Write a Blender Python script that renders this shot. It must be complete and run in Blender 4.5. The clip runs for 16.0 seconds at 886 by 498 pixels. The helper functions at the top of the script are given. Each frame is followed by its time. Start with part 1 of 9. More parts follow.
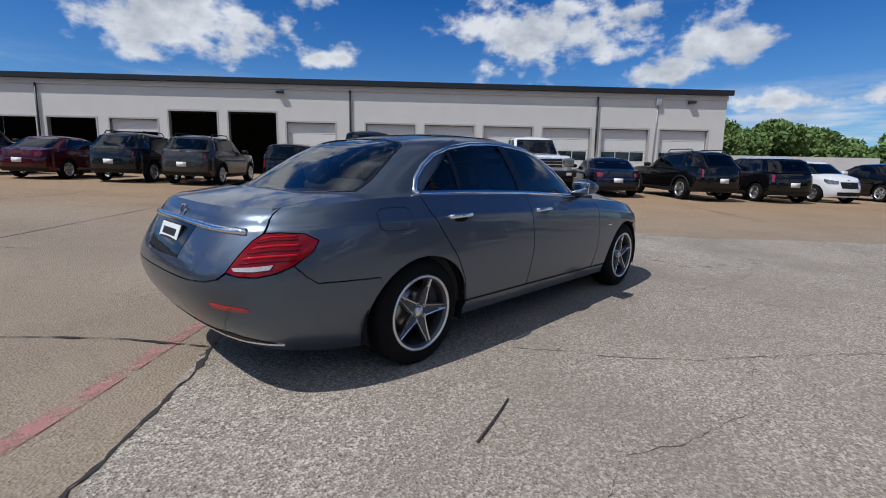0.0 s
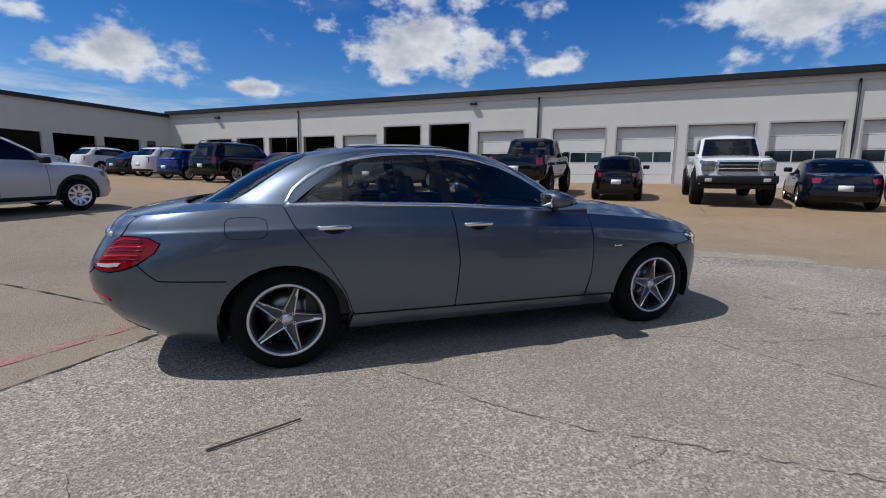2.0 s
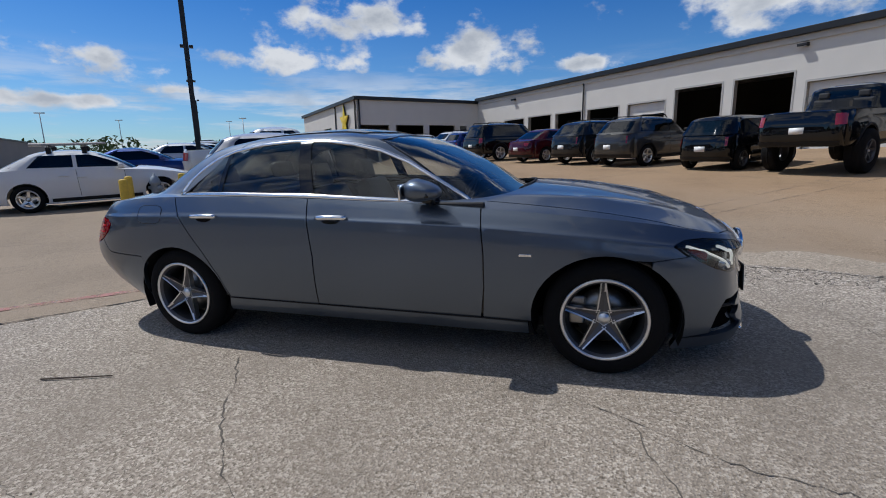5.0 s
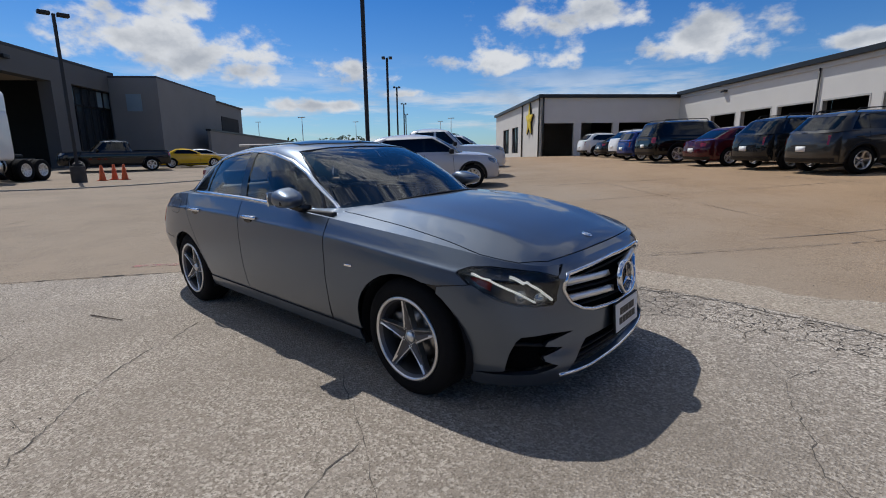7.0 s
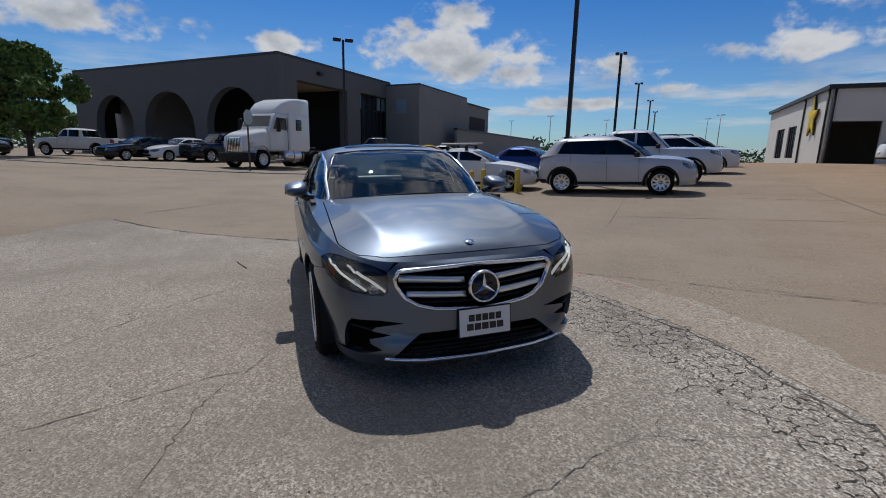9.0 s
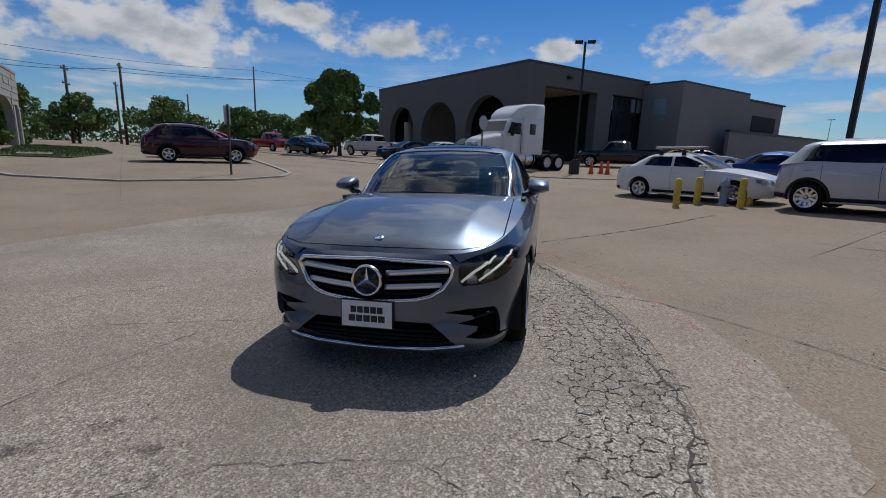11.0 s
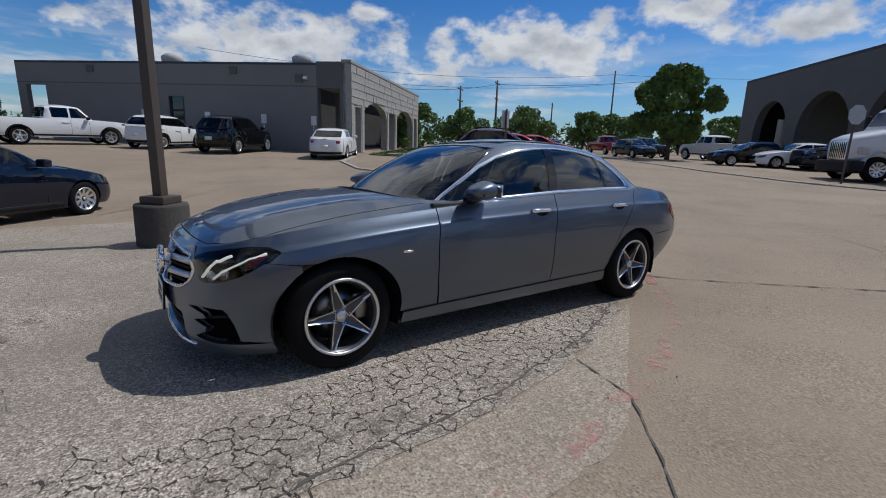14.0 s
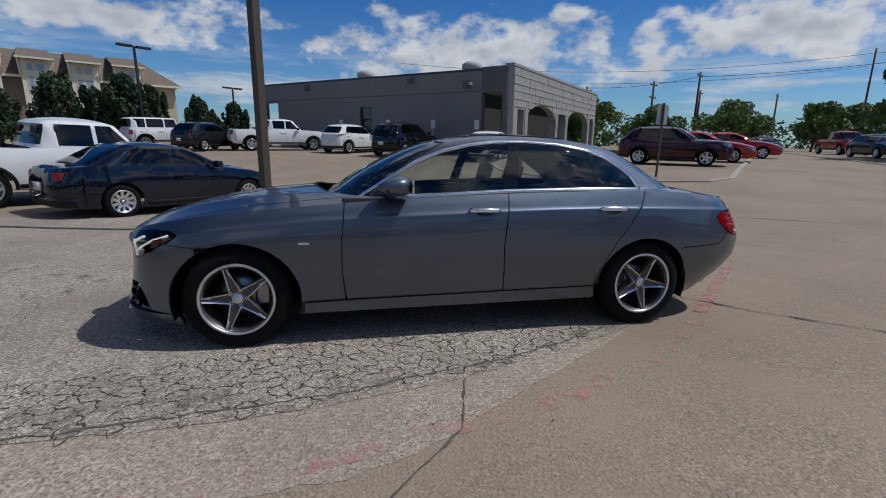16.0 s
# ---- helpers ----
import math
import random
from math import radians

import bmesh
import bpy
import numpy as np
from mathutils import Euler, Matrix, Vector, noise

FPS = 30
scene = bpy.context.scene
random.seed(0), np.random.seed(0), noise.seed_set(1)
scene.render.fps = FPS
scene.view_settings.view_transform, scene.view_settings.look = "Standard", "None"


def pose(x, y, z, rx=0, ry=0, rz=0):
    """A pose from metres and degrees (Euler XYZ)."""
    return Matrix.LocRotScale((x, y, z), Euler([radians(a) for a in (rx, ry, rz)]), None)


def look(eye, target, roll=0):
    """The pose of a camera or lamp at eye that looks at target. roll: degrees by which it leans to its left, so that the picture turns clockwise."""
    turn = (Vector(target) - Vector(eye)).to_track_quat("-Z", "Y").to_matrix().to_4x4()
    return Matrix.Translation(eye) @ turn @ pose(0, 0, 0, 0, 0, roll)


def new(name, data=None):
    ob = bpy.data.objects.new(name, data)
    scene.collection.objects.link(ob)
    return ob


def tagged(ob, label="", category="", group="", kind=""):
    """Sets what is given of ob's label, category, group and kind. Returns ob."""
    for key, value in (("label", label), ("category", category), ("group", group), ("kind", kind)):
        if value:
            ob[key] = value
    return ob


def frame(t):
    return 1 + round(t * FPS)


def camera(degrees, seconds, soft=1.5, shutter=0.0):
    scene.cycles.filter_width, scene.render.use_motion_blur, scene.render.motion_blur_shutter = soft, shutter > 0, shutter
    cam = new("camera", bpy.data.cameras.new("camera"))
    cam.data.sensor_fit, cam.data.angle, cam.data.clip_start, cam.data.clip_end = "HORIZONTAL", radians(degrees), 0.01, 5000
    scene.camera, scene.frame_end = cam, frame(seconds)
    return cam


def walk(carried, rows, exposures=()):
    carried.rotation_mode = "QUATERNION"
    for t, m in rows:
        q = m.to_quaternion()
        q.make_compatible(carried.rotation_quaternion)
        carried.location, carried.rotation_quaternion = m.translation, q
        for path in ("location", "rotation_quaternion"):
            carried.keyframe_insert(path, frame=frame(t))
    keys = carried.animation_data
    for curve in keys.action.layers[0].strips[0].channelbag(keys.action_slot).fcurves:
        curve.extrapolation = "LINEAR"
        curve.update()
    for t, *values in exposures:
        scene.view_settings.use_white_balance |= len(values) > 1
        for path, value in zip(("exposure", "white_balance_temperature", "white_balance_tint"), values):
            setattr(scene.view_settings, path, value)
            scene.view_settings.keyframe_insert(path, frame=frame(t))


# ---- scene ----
cam = camera(87.3, 16.0, soft=1.0)
PATH = [
    (0, (-3.389, -2.883, 1.095), (-1.954, -1.523, 0.797), 1.0),
    (0.5, (-3.024, -3.222, 1.145), (-1.743, -1.714, 0.854), 1.4),
    (1, (-2.542, -3.537, 1.163), (-1.45, -1.888, 0.868), 1.4),
    (1.5, (-2.088, -3.723, 1.14), (-1.176, -1.966, 0.852), 1.1),
    (2, (-1.544, -3.894, 1.165), (-0.856, -2.038, 0.877), 0.9),
    (2.5, (-1.015, -3.982, 1.159), (-0.536, -2.061, 0.871), 0.8),
    (3, (-0.468, -4.031, 1.165), (-0.252, -2.065, 0.864), 0.4),
    (3.5, (0.033, -4.051, 1.178), (0.016, -2.076, 0.86), -0.1),
    (4, (0.57, -3.945, 1.216), (0.328, -1.992, 0.861), -0.5),
    (4.2, (0.737, -3.861, 1.214), (0.426, -1.92, 0.846), -0.7),
    (6.3, (2.506, -2.899, 1.285), (1.449, -1.248, 0.893), -1.1),
    (6.5, (2.713, -2.824, 1.288), (1.587, -1.218, 0.896), -0.9),
    (7, (3.206, -2.551, 1.296), (1.902, -1.085, 0.91), -0.6),
    (7.5, (3.657, -2.28, 1.318), (2.201, -0.962, 0.939), -0.3),
    (8, (4.026, -1.9, 1.344), (2.408, -0.784, 0.975), 0.1),
    (8.5, (4.377, -1.539, 1.362), (2.636, -0.631, 0.985), 0.8),
    (9, (4.608, -1.068, 1.361), (2.756, -0.427, 0.963), 1.2),
    (9.5, (4.787, -0.622, 1.372), (2.868, -0.227, 0.969), 1.2),
    (10, (4.845, -0.096, 1.4), (2.889, 0.017, 0.995), 1.3),
    (10.2, (4.857, 0.104, 1.389), (2.898, 0.113, 0.986), 1.3),
    (12.3, (4.089, 2.242, 1.413), (2.427, 1.228, 0.958), 2.7),
    (12.5, (3.92, 2.399, 1.424), (2.308, 1.308, 0.966), 2.5),
    (13, (3.448, 2.753, 1.42), (1.989, 1.466, 0.96), 1.9),
    (13.5, (3.004, 3.031, 1.424), (1.693, 1.591, 0.972), 1.7),
    (14, (2.509, 3.327, 1.416), (1.372, 1.743, 0.971), 1.9),
    (14.5, (2.061, 3.558, 1.427), (1.091, 1.864, 0.992), 1.7),
    (15, (1.552, 3.777, 1.42), (0.786, 1.979, 0.993), 1.4),
    (15.5, (1.161, 3.919, 1.422), (0.569, 2.059, 0.986), 1.1),
    (16, (0.799, 3.923, 1.394), (0.372, 2.022, 0.944), 0.8),
]
EXPOSURES = [(0, -0.47, 6120, 10), (4, -0.53, 6120, 10), (7, -0.52, 6300, 10), (8.5, -0.67, 6300, 10), (10, -0.90, 6290, 10), (12.5, -0.72, 6220, 10), (14.5, -0.64, 6210, 10), (16, -0.76, 6150, 10)]
walk(cam, [(t, look(eye, target, roll)) for t, eye, target, roll in PATH], EXPOSURES)

# ---- light and sky ----
SUN_TO = Vector((-0.64, 0.11, 1.0)).normalized()
sun_data = bpy.data.lights.new("sun", "SUN")
sun_data.energy, sun_data.angle, sun_data.color = 5.0, radians(0.55), (1.0, 0.965, 0.91)
sun = new("sun", sun_data)
sun.rotation_euler = SUN_TO.to_track_quat("Z", "Y").to_euler()

world = bpy.data.worlds.new("sky")
scene.world = world
world.use_nodes = True
wn, wl = world.node_tree.nodes, world.node_tree.links
wn.clear()


def wnode(kind, **values):
    node = wn.new(kind)
    for key, value in values.items():
        if key.startswith("i_"):
            node.inputs[int(key[2:])].default_value = value
        elif key == "operation":
            node.operation = value
        elif key == "blend_type":
            node.blend_type = value
        elif key == "data_type":
            node.data_type = value
    return node


def wmath(op, a, b=None, clamp=False):
    node = wn.new("ShaderNodeMath")
    node.operation, node.use_clamp = op, clamp
    for k, v in enumerate((a, b)):
        if v is None:
            continue
        if isinstance(v, (int, float)):
            node.inputs[k].default_value = v
        else:
            wl.new(v, node.inputs[k])
    return node.outputs[0]


sky = wn.new("ShaderNodeTexSky")
sky.sky_type, sky.sun_disc = "NISHITA", False
sky.sun_elevation = math.asin(SUN_TO.z)
sky.sun_rotation = math.atan2(SUN_TO.x, SUN_TO.y)
sky.air_density, sky.dust_density, sky.ozone_density = 1.0, 0.6, 2.0
coords = wn.new("ShaderNodeTexCoord")
split = wn.new("ShaderNodeSeparateXYZ")
wl.new(coords.outputs["Generated"], split.inputs[0])
up = wmath("MAXIMUM", split.outputs[2], 0.02)
flat = wn.new("ShaderNodeCombineXYZ")
# a cloud deck seen in perspective: the direction cut with a plane overhead
wl.new(wmath("DIVIDE", split.outputs[0], wmath("ADD", up, 0.10)), flat.inputs[0])
wl.new(wmath("DIVIDE", split.outputs[1], wmath("ADD", up, 0.10)), flat.inputs[1])


def wnoise(scale, detail, rough, shift):
    mapping = wn.new("ShaderNodeMapping")
    mapping.inputs["Location"].default_value = shift
    wl.new(flat.outputs[0], mapping.inputs["Vector"])
    node = wn.new("ShaderNodeTexNoise")
    node.inputs["Scale"].default_value, node.inputs["Detail"].default_value, node.inputs["Roughness"].default_value = scale, detail, rough
    wl.new(mapping.outputs[0], node.inputs["Vector"])
    return node.outputs["Fac"]


billow = wnoise(1.15, 6.0, 0.50, (3.1, 1.7, 0.4))
big = wnoise(0.42, 2.0, 0.5, (7.7, 2.2, 0.0))
thick = wmath("ADD", billow, wmath("MULTIPLY", wmath("SUBTRACT", big, 0.5), 0.55))


def wrange(value, a, b, c=0.0, d=1.0, smooth=True):
    node = wn.new("ShaderNodeMapRange")
    node.inputs["From Min"].default_value, node.inputs["From Max"].default_value = a, b
    node.inputs["To Min"].default_value, node.inputs["To Max"].default_value = c, d
    if smooth:
        node.interpolation_type = "SMOOTHSTEP"
    wl.new(value, node.inputs["Value"])
    return node.outputs[0]


def wlump(scale, detail, rough, squash, shift=(0, 0, 0)):
    """Billows fixed to the sky's directions."""
    mapping = wn.new("ShaderNodeMapping")
    mapping.inputs["Scale"].default_value = (1.0, 1.0, squash)
    mapping.inputs["Location"].default_value = shift
    wl.new(coords.outputs["Generated"], mapping.inputs["Vector"])
    node = wn.new("ShaderNodeTexNoise")
    node.inputs["Scale"].default_value, node.inputs["Detail"].default_value, node.inputs["Roughness"].default_value = scale, detail, rough
    wl.new(mapping.outputs[0], node.inputs["Vector"])
    return node.outputs["Fac"]


# single cumulus clouds: bearing, elevation, width and height in degrees
CUMULUS = [(73, 15, 20, 6), (56, 13.3, 7.4, 2.3), (33, 16, 20, 7.4), (14, 14.4, 7.7, 4.4), (19, 11.4, 9, 2.8), (7, 8, 13, 2.3), (115, 14.2, 18, 5.4), (104, 11.7, 12.5, 4), (90, 9.8, 6, 1.6), (124, 10.5, 15, 2.4), (136, 7.3, 6, 1.3)]
CUMULUS += [(160, 11.6, 17, 4.7), (159, 14.8, 7.5, 3), (142, 10, 9, 3.4), (153.7, 9.1, 7, 2.3), (146, 6, 11, 1.4), (-161.5, 11.7, 15.4, 3.3), (179, 11.4, 9, 2.1), (-150, 13.9, 12, 3), (-133.5, 10.5, 23, 6), (-105, 10, 35, 7), (-70, 11, 24, 5)]
# clouds over the camera's head, which only the bonnet and the glass mirror
CUMULUS += [(71, 25, 26, 10), (40, 30, 22, 12), (128, 50, 34, 16), (150, 33, 22, 9), (-108, 33, 44, 15), (-119, 52, 44, 20), (-140, 40, 26, 12), (182, 27, 32, 10)]
CUMULUS += [(-116, 13.6, 6, 1.6), (-125, 7.4, 6, 2.8), (-139.5, 8.5, 6, 2), (25, 6.3, 14, 1.6), (45, 5.5, 10, 1.2), (-20, 8, 24, 3.5), (-45, 13, 16, 4), (-172, 7, 12, 1.5)]
body_of_cloud = None
for bearing, rise_deg, wide, tall in CUMULUS:
    az, el = radians(bearing), radians(rise_deg)
    near = wn.new("ShaderNodeMapping")
    near.vector_type = "TEXTURE"
    near.inputs["Location"].default_value = (math.cos(el) * math.cos(az), math.cos(el) * math.sin(az), math.sin(el))
    near.inputs["Rotation"].default_value = (0, 0, az)
    near.inputs["Scale"].default_value = (1.0, radians(wide) / 2, radians(tall) / 2)
    wl.new(coords.outputs["Generated"], near.inputs["Vector"])
    dist = wn.new("ShaderNodeVectorMath")
    dist.operation = "LENGTH"
    wl.new(near.outputs[0], dist.inputs[0])
    body_of_cloud = dist.outputs["Value"] if body_of_cloud is None else wmath("MINIMUM", body_of_cloud, dist.outputs["Value"])
lumps = wlump(15.0, 10.0, 0.57, 1.6)
blocks = wlump(5.0, 3.0, 0.5, 1.6, (4.0, 1.0, 2.0))
ragged = wmath("ADD", wmath("MULTIPLY", wmath("SUBTRACT", lumps, 0.5), 3.3), wmath("MULTIPLY", wmath("SUBTRACT", blocks, 0.5), 1.6))
fullness = wmath("SUBTRACT", ragged, body_of_cloud)
cumulus = wrange(fullness, -1.20, -0.40)
high = wmath("MULTIPLY", wrange(thick, 0.50, 0.62), wrange(split.outputs[2], 0.30, 0.42))
haze = wmath("MULTIPLY", wrange(wlump(4.0, 5.0, 0.6, 7.0, (1.0, 5.0, 0.0)), 0.45, 0.66, 0.0, 0.80), wrange(split.outputs[2], 0.21, 0.08))
mask = wmath("MAXIMUM", wmath("MAXIMUM", cumulus, high), haze)
# billows are lit from above and greyer where the cloud is thick
relief = wmath("SUBTRACT", wlump(9.0, 5.0, 0.5, 1.6), wlump(9.0, 5.0, 0.5, 1.6, (0.0, 0.0, 0.045)))
deep = wmath("SUBTRACT", wmath("ADD", wmath("MULTIPLY", relief, 3.2), 0.80), wrange(fullness, -0.75, 0.55, 0.0, 0.62), True)
cloud = wn.new("ShaderNodeMix")
cloud.data_type = "RGBA"
cloud.inputs[6].default_value, cloud.inputs[7].default_value = (7.0, 7.5, 8.3, 1), (11.8, 12.0, 12.3, 1)
wl.new(deep, cloud.inputs[0])
toward = wn.new("ShaderNodeVectorMath")
toward.operation = "DOT_PRODUCT"
toward.inputs[1].default_value = SUN_TO
wl.new(coords.outputs["Generated"], toward.inputs[0])
lit_cloud = wn.new("ShaderNodeVectorMath")
lit_cloud.operation = "SCALE"
wl.new(cloud.outputs[2], lit_cloud.inputs[0])
wl.new(wrange(toward.outputs["Value"], 0.70, 0.985, 1.0, 1.35), lit_cloud.inputs["Scale"])
clear = wn.new("ShaderNodeMix")
clear.data_type = "RGBA"
clear.inputs[6].default_value, clear.inputs[7].default_value = (0.95, 1.36, 1.72, 1), (0.17, 0.74, 1.50, 1)
wl.new(wrange(split.outputs[2], 0.02, 0.36, smooth=False), clear.inputs[0])
zenith = wn.new("ShaderNodeMix")
zenith.data_type = "RGBA"
zenith.inputs[7].default_value = (0.19, 0.55, 1.0, 1)
wl.new(wrange(split.outputs[2], 0.36, 0.85), zenith.inputs[0])
wl.new(clear.outputs[2], zenith.inputs[6])
tint = wn.new("ShaderNodeMix")
tint.data_type, tint.blend_type = "RGBA", "MULTIPLY"
tint.inputs[0].default_value = 1.0
wl.new(zenith.outputs[2], tint.inputs[7])
wl.new(sky.outputs[0], tint.inputs[6])
mixed = wn.new("ShaderNodeMix")
mixed.data_type = "RGBA"
wl.new(mask, mixed.inputs[0])
wl.new(tint.outputs[2], mixed.inputs[6])
wl.new(lit_cloud.outputs[0], mixed.inputs[7])
back = wn.new("ShaderNodeBackground")
back.inputs["Strength"].default_value = 0.084
wl.new(mixed.outputs[2], back.inputs["Color"])
wout = wn.new("ShaderNodeOutputWorld")
wl.new(back.outputs[0], wout.inputs["Surface"])

# ---- materials ----
MATS = {}


def mat(name, color=(0.5, 0.5, 0.5), rough=0.6, metal=0.0, var=0.12, scale=3.0, fine=60.0, bump=0.0, coat=0.0, emit=0.0, ior=1.5, stretch=(1, 1, 1), flake=0.0):
    """A surface with variation at two scales and fine relief."""
    if name in MATS:
        return MATS[name]
    m = bpy.data.materials.new(name)
    MATS[name] = m
    m.use_nodes = True
    n, l = m.node_tree.nodes, m.node_tree.links
    b = n["Principled BSDF"]
    b.inputs["Roughness"].default_value, b.inputs["Metallic"].default_value = rough, metal
    b.inputs["IOR"].default_value = ior
    b.inputs["Coat Weight"].default_value, b.inputs["Coat Roughness"].default_value = coat, 0.02
    tc, mp = n.new("ShaderNodeTexCoord"), n.new("ShaderNodeMapping")
    mp.inputs["Scale"].default_value = stretch
    l.new(tc.outputs["Object"], mp.inputs["Vector"])
    tones = []
    for s, d in ((scale, 4.0), (fine, 3.0)):
        t = n.new("ShaderNodeTexNoise")
        t.inputs["Scale"].default_value, t.inputs["Detail"].default_value = s, d
        l.new(mp.outputs[0], t.inputs["Vector"])
        tones.append(t.outputs["Fac"])
    both = n.new("ShaderNodeMath")
    both.operation = "MULTIPLY_ADD"
    both.inputs[1].default_value = 0.45
    l.new(tones[1], both.inputs[0])
    half = n.new("ShaderNodeMath")
    half.operation = "MULTIPLY"
    half.inputs[1].default_value = 0.55
    l.new(tones[0], half.inputs[0])
    l.new(half.outputs[0], both.inputs[2])
    ramp = n.new("ShaderNodeMapRange")
    ramp.inputs["From Min"].default_value, ramp.inputs["From Max"].default_value = 0.3, 0.7
    ramp.inputs["To Min"].default_value, ramp.inputs["To Max"].default_value = 1.0 - var, 1.0 + var
    l.new(both.outputs[0], ramp.inputs["Value"])
    mul = n.new("ShaderNodeVectorMath")
    mul.operation = "SCALE"
    mul.inputs[0].default_value = color
    l.new(ramp.outputs[0], mul.inputs["Scale"])
    l.new(mul.outputs[0], b.inputs["Base Color"])
    if bump:
        bp = n.new("ShaderNodeBump")
        bp.inputs["Strength"].default_value, bp.inputs["Distance"].default_value = bump, 0.01
        l.new(tones[1], bp.inputs["Height"])
        l.new(bp.outputs[0], b.inputs["Normal"])
    if emit:
        b.inputs["Emission Color"].default_value, b.inputs["Emission Strength"].default_value = (*color, 1), emit
    return m


def glass(name, tint, gloss=1.0, ior=1.5):
    """Thin tinted pane: lets light through, mirrors more at a grazing angle."""
    if name in MATS:
        return MATS[name]
    m = bpy.data.materials.new(name)
    MATS[name] = m
    m.use_nodes = True
    n, l = m.node_tree.nodes, m.node_tree.links
    n.remove(n["Principled BSDF"])
    tr, gl, mx, fr = (n.new(k) for k in ("ShaderNodeBsdfTransparent", "ShaderNodeBsdfGlossy", "ShaderNodeMixShader", "ShaderNodeFresnel"))
    tr.inputs["Color"].default_value = (*tint, 1)
    gl.inputs["Roughness"].default_value = 0.012
    gl.inputs["Color"].default_value = (gloss, gloss, gloss, 1)
    fr.inputs["IOR"].default_value = ior
    l.new(fr.outputs[0], mx.inputs[0])
    l.new(tr.outputs[0], mx.inputs[1])
    l.new(gl.outputs[0], mx.inputs[2])
    l.new(mx.outputs[0], n["Material Output"].inputs["Surface"])
    return m


def paint(name, color, metal=0.3):
    m = mat(name, color, rough=0.38, metal=metal, var=0.05, scale=1.2, fine=220.0, coat=1.0)
    m.node_tree.nodes["Principled BSDF"].inputs["Specular IOR Level"].default_value = 0.0
    return m


RUBBER = mat("tyre_rubber", (0.007, 0.007, 0.0075), 0.85, var=0.25, scale=6, fine=90, bump=0.15, ior=1.25)
ALLOY = mat("machined_alloy", (0.76, 0.76, 0.76), 0.34, 1.0, var=0.06, scale=8, fine=200)
DARK_ALLOY = mat("dark_alloy", (0.10, 0.10, 0.11), 0.4, 0.7, var=0.1, scale=8)
# shade inside the rim is put into the barrel's near-black colour
BARREL_SHADE = mat("shadowed_wheel_barrel", (0.014, 0.014, 0.015), 0.6, 0.2, var=0.1, scale=8)
BLACK_PLASTIC = mat("black_plastic", (0.010, 0.010, 0.011), 0.6, var=0.2, scale=10, fine=160, bump=0.1, ior=1.35)
GLOSS_BLACK = mat("gloss_black", (0.008, 0.008, 0.009), 0.08, var=0.1, scale=3)
CHROME = mat("chrome", (0.86, 0.86, 0.87), 0.16, 1.0, var=0.03, scale=5)
STEEL = mat("brake_steel", (0.32, 0.31, 0.30), 0.35, 1.0, var=0.12, scale=10)
CABIN = mat("cabin_trim", (0.030, 0.029, 0.030), 0.7, var=0.2, scale=6, fine=120, bump=0.1)
LEATHER = mat("seat_leather", (0.035, 0.033, 0.033), 0.5, var=0.15, scale=5, fine=90, bump=0.1)
WINDOW = glass("tinted_glass", (0.74, 0.78, 0.76), ior=1.65)
SCREEN = glass("windscreen_glass", (0.85, 0.89, 0.87), ior=1.85)
DARK_WINDOW = glass("dark_tinted_glass", (0.06, 0.065, 0.065))
CLEAR = glass("lamp_cover", (0.88, 0.9, 0.9))
RED_LENS = mat("red_lens", (0.21, 0.003, 0.007), 0.10, var=0.06, scale=9, fine=40, coat=0.15, ior=1.35)
BRIGHT_RED = mat("bright_red_lens", (0.48, 0.010, 0.016), 0.12, var=0.08, scale=30, fine=120, coat=0.1, ior=1.3)
DARK_RED = mat("dark_red_lens", (0.12, 0.003, 0.005), 0.12, var=0.15, scale=9, fine=50, coat=0.2, ior=1.3)
WHITE_LENS = mat("clear_lens", (0.50, 0.47, 0.46), 0.15, var=0.3, scale=20, fine=90, coat=1.0)
AMBER = mat("red_reflector", (0.45, 0.02, 0.015), 0.2, var=0.1, coat=1.0)
LIGHT_STRIP = mat("daytime_light_strip", (0.85, 0.84, 0.78), 0.3, var=0.0, emit=0.62)
LAMP_INNER = mat("lamp_reflector", (0.5, 0.52, 0.55), 0.16, 0.9, var=0.2, scale=14)
PLATE_WHITE = mat("plate_white", (0.74, 0.74, 0.72), 0.45, var=0.05, scale=20)
# almost black, so that the shade inside the intakes lies in the colour
INTAKE = mat("shaded_intake_mesh", (0.004, 0.004, 0.0042), 0.95, var=0.2, scale=20, ior=1.1)
INK = mat("plate_black", (0.015, 0.015, 0.016), 0.5, var=0.1)


# ---- mesh helpers ----
NORMALS = {}  # true surface normals of curved sheets


def link(name, bm, material, parent=None, label="", smooth=True):
    me = bpy.data.meshes.new(name)
    bm.to_mesh(me)
    bm.free()
    return link_mesh(name, me, material, parent, label, smooth)


def link_mesh(name, me, material, parent=None, label="", smooth=True):
    if len(me.materials) == 0:
        for m in (material if isinstance(material, (list, tuple)) else (material,)):
            me.materials.append(m)
    if smooth:
        me.polygons.foreach_set("use_smooth", [True] * len(me.polygons))
        true_n = NORMALS.pop(me.name, None)
        if true_n is not None and len(me.polygons):
            every = np.zeros((len(me.vertices), 3))
            every[: len(true_n)] = true_n
            p = me.polygons[0]
            if sum(float(every[i] @ np.array(p.normal)) for i in p.vertices) < 0:
                every = -every
            me.normals_split_custom_set_from_vertices(every.tolist())
    ob = new(name, me)
    if parent is not None:
        ob.parent = parent
    if label:
        ob["label"] = label
    return ob


part = link


def empty(name, m, label, category, group="", kind=""):
    ob = new(name)
    ob.empty_display_size = 0.2
    ob.matrix_world = m
    return tagged(ob, label, category, group, kind)


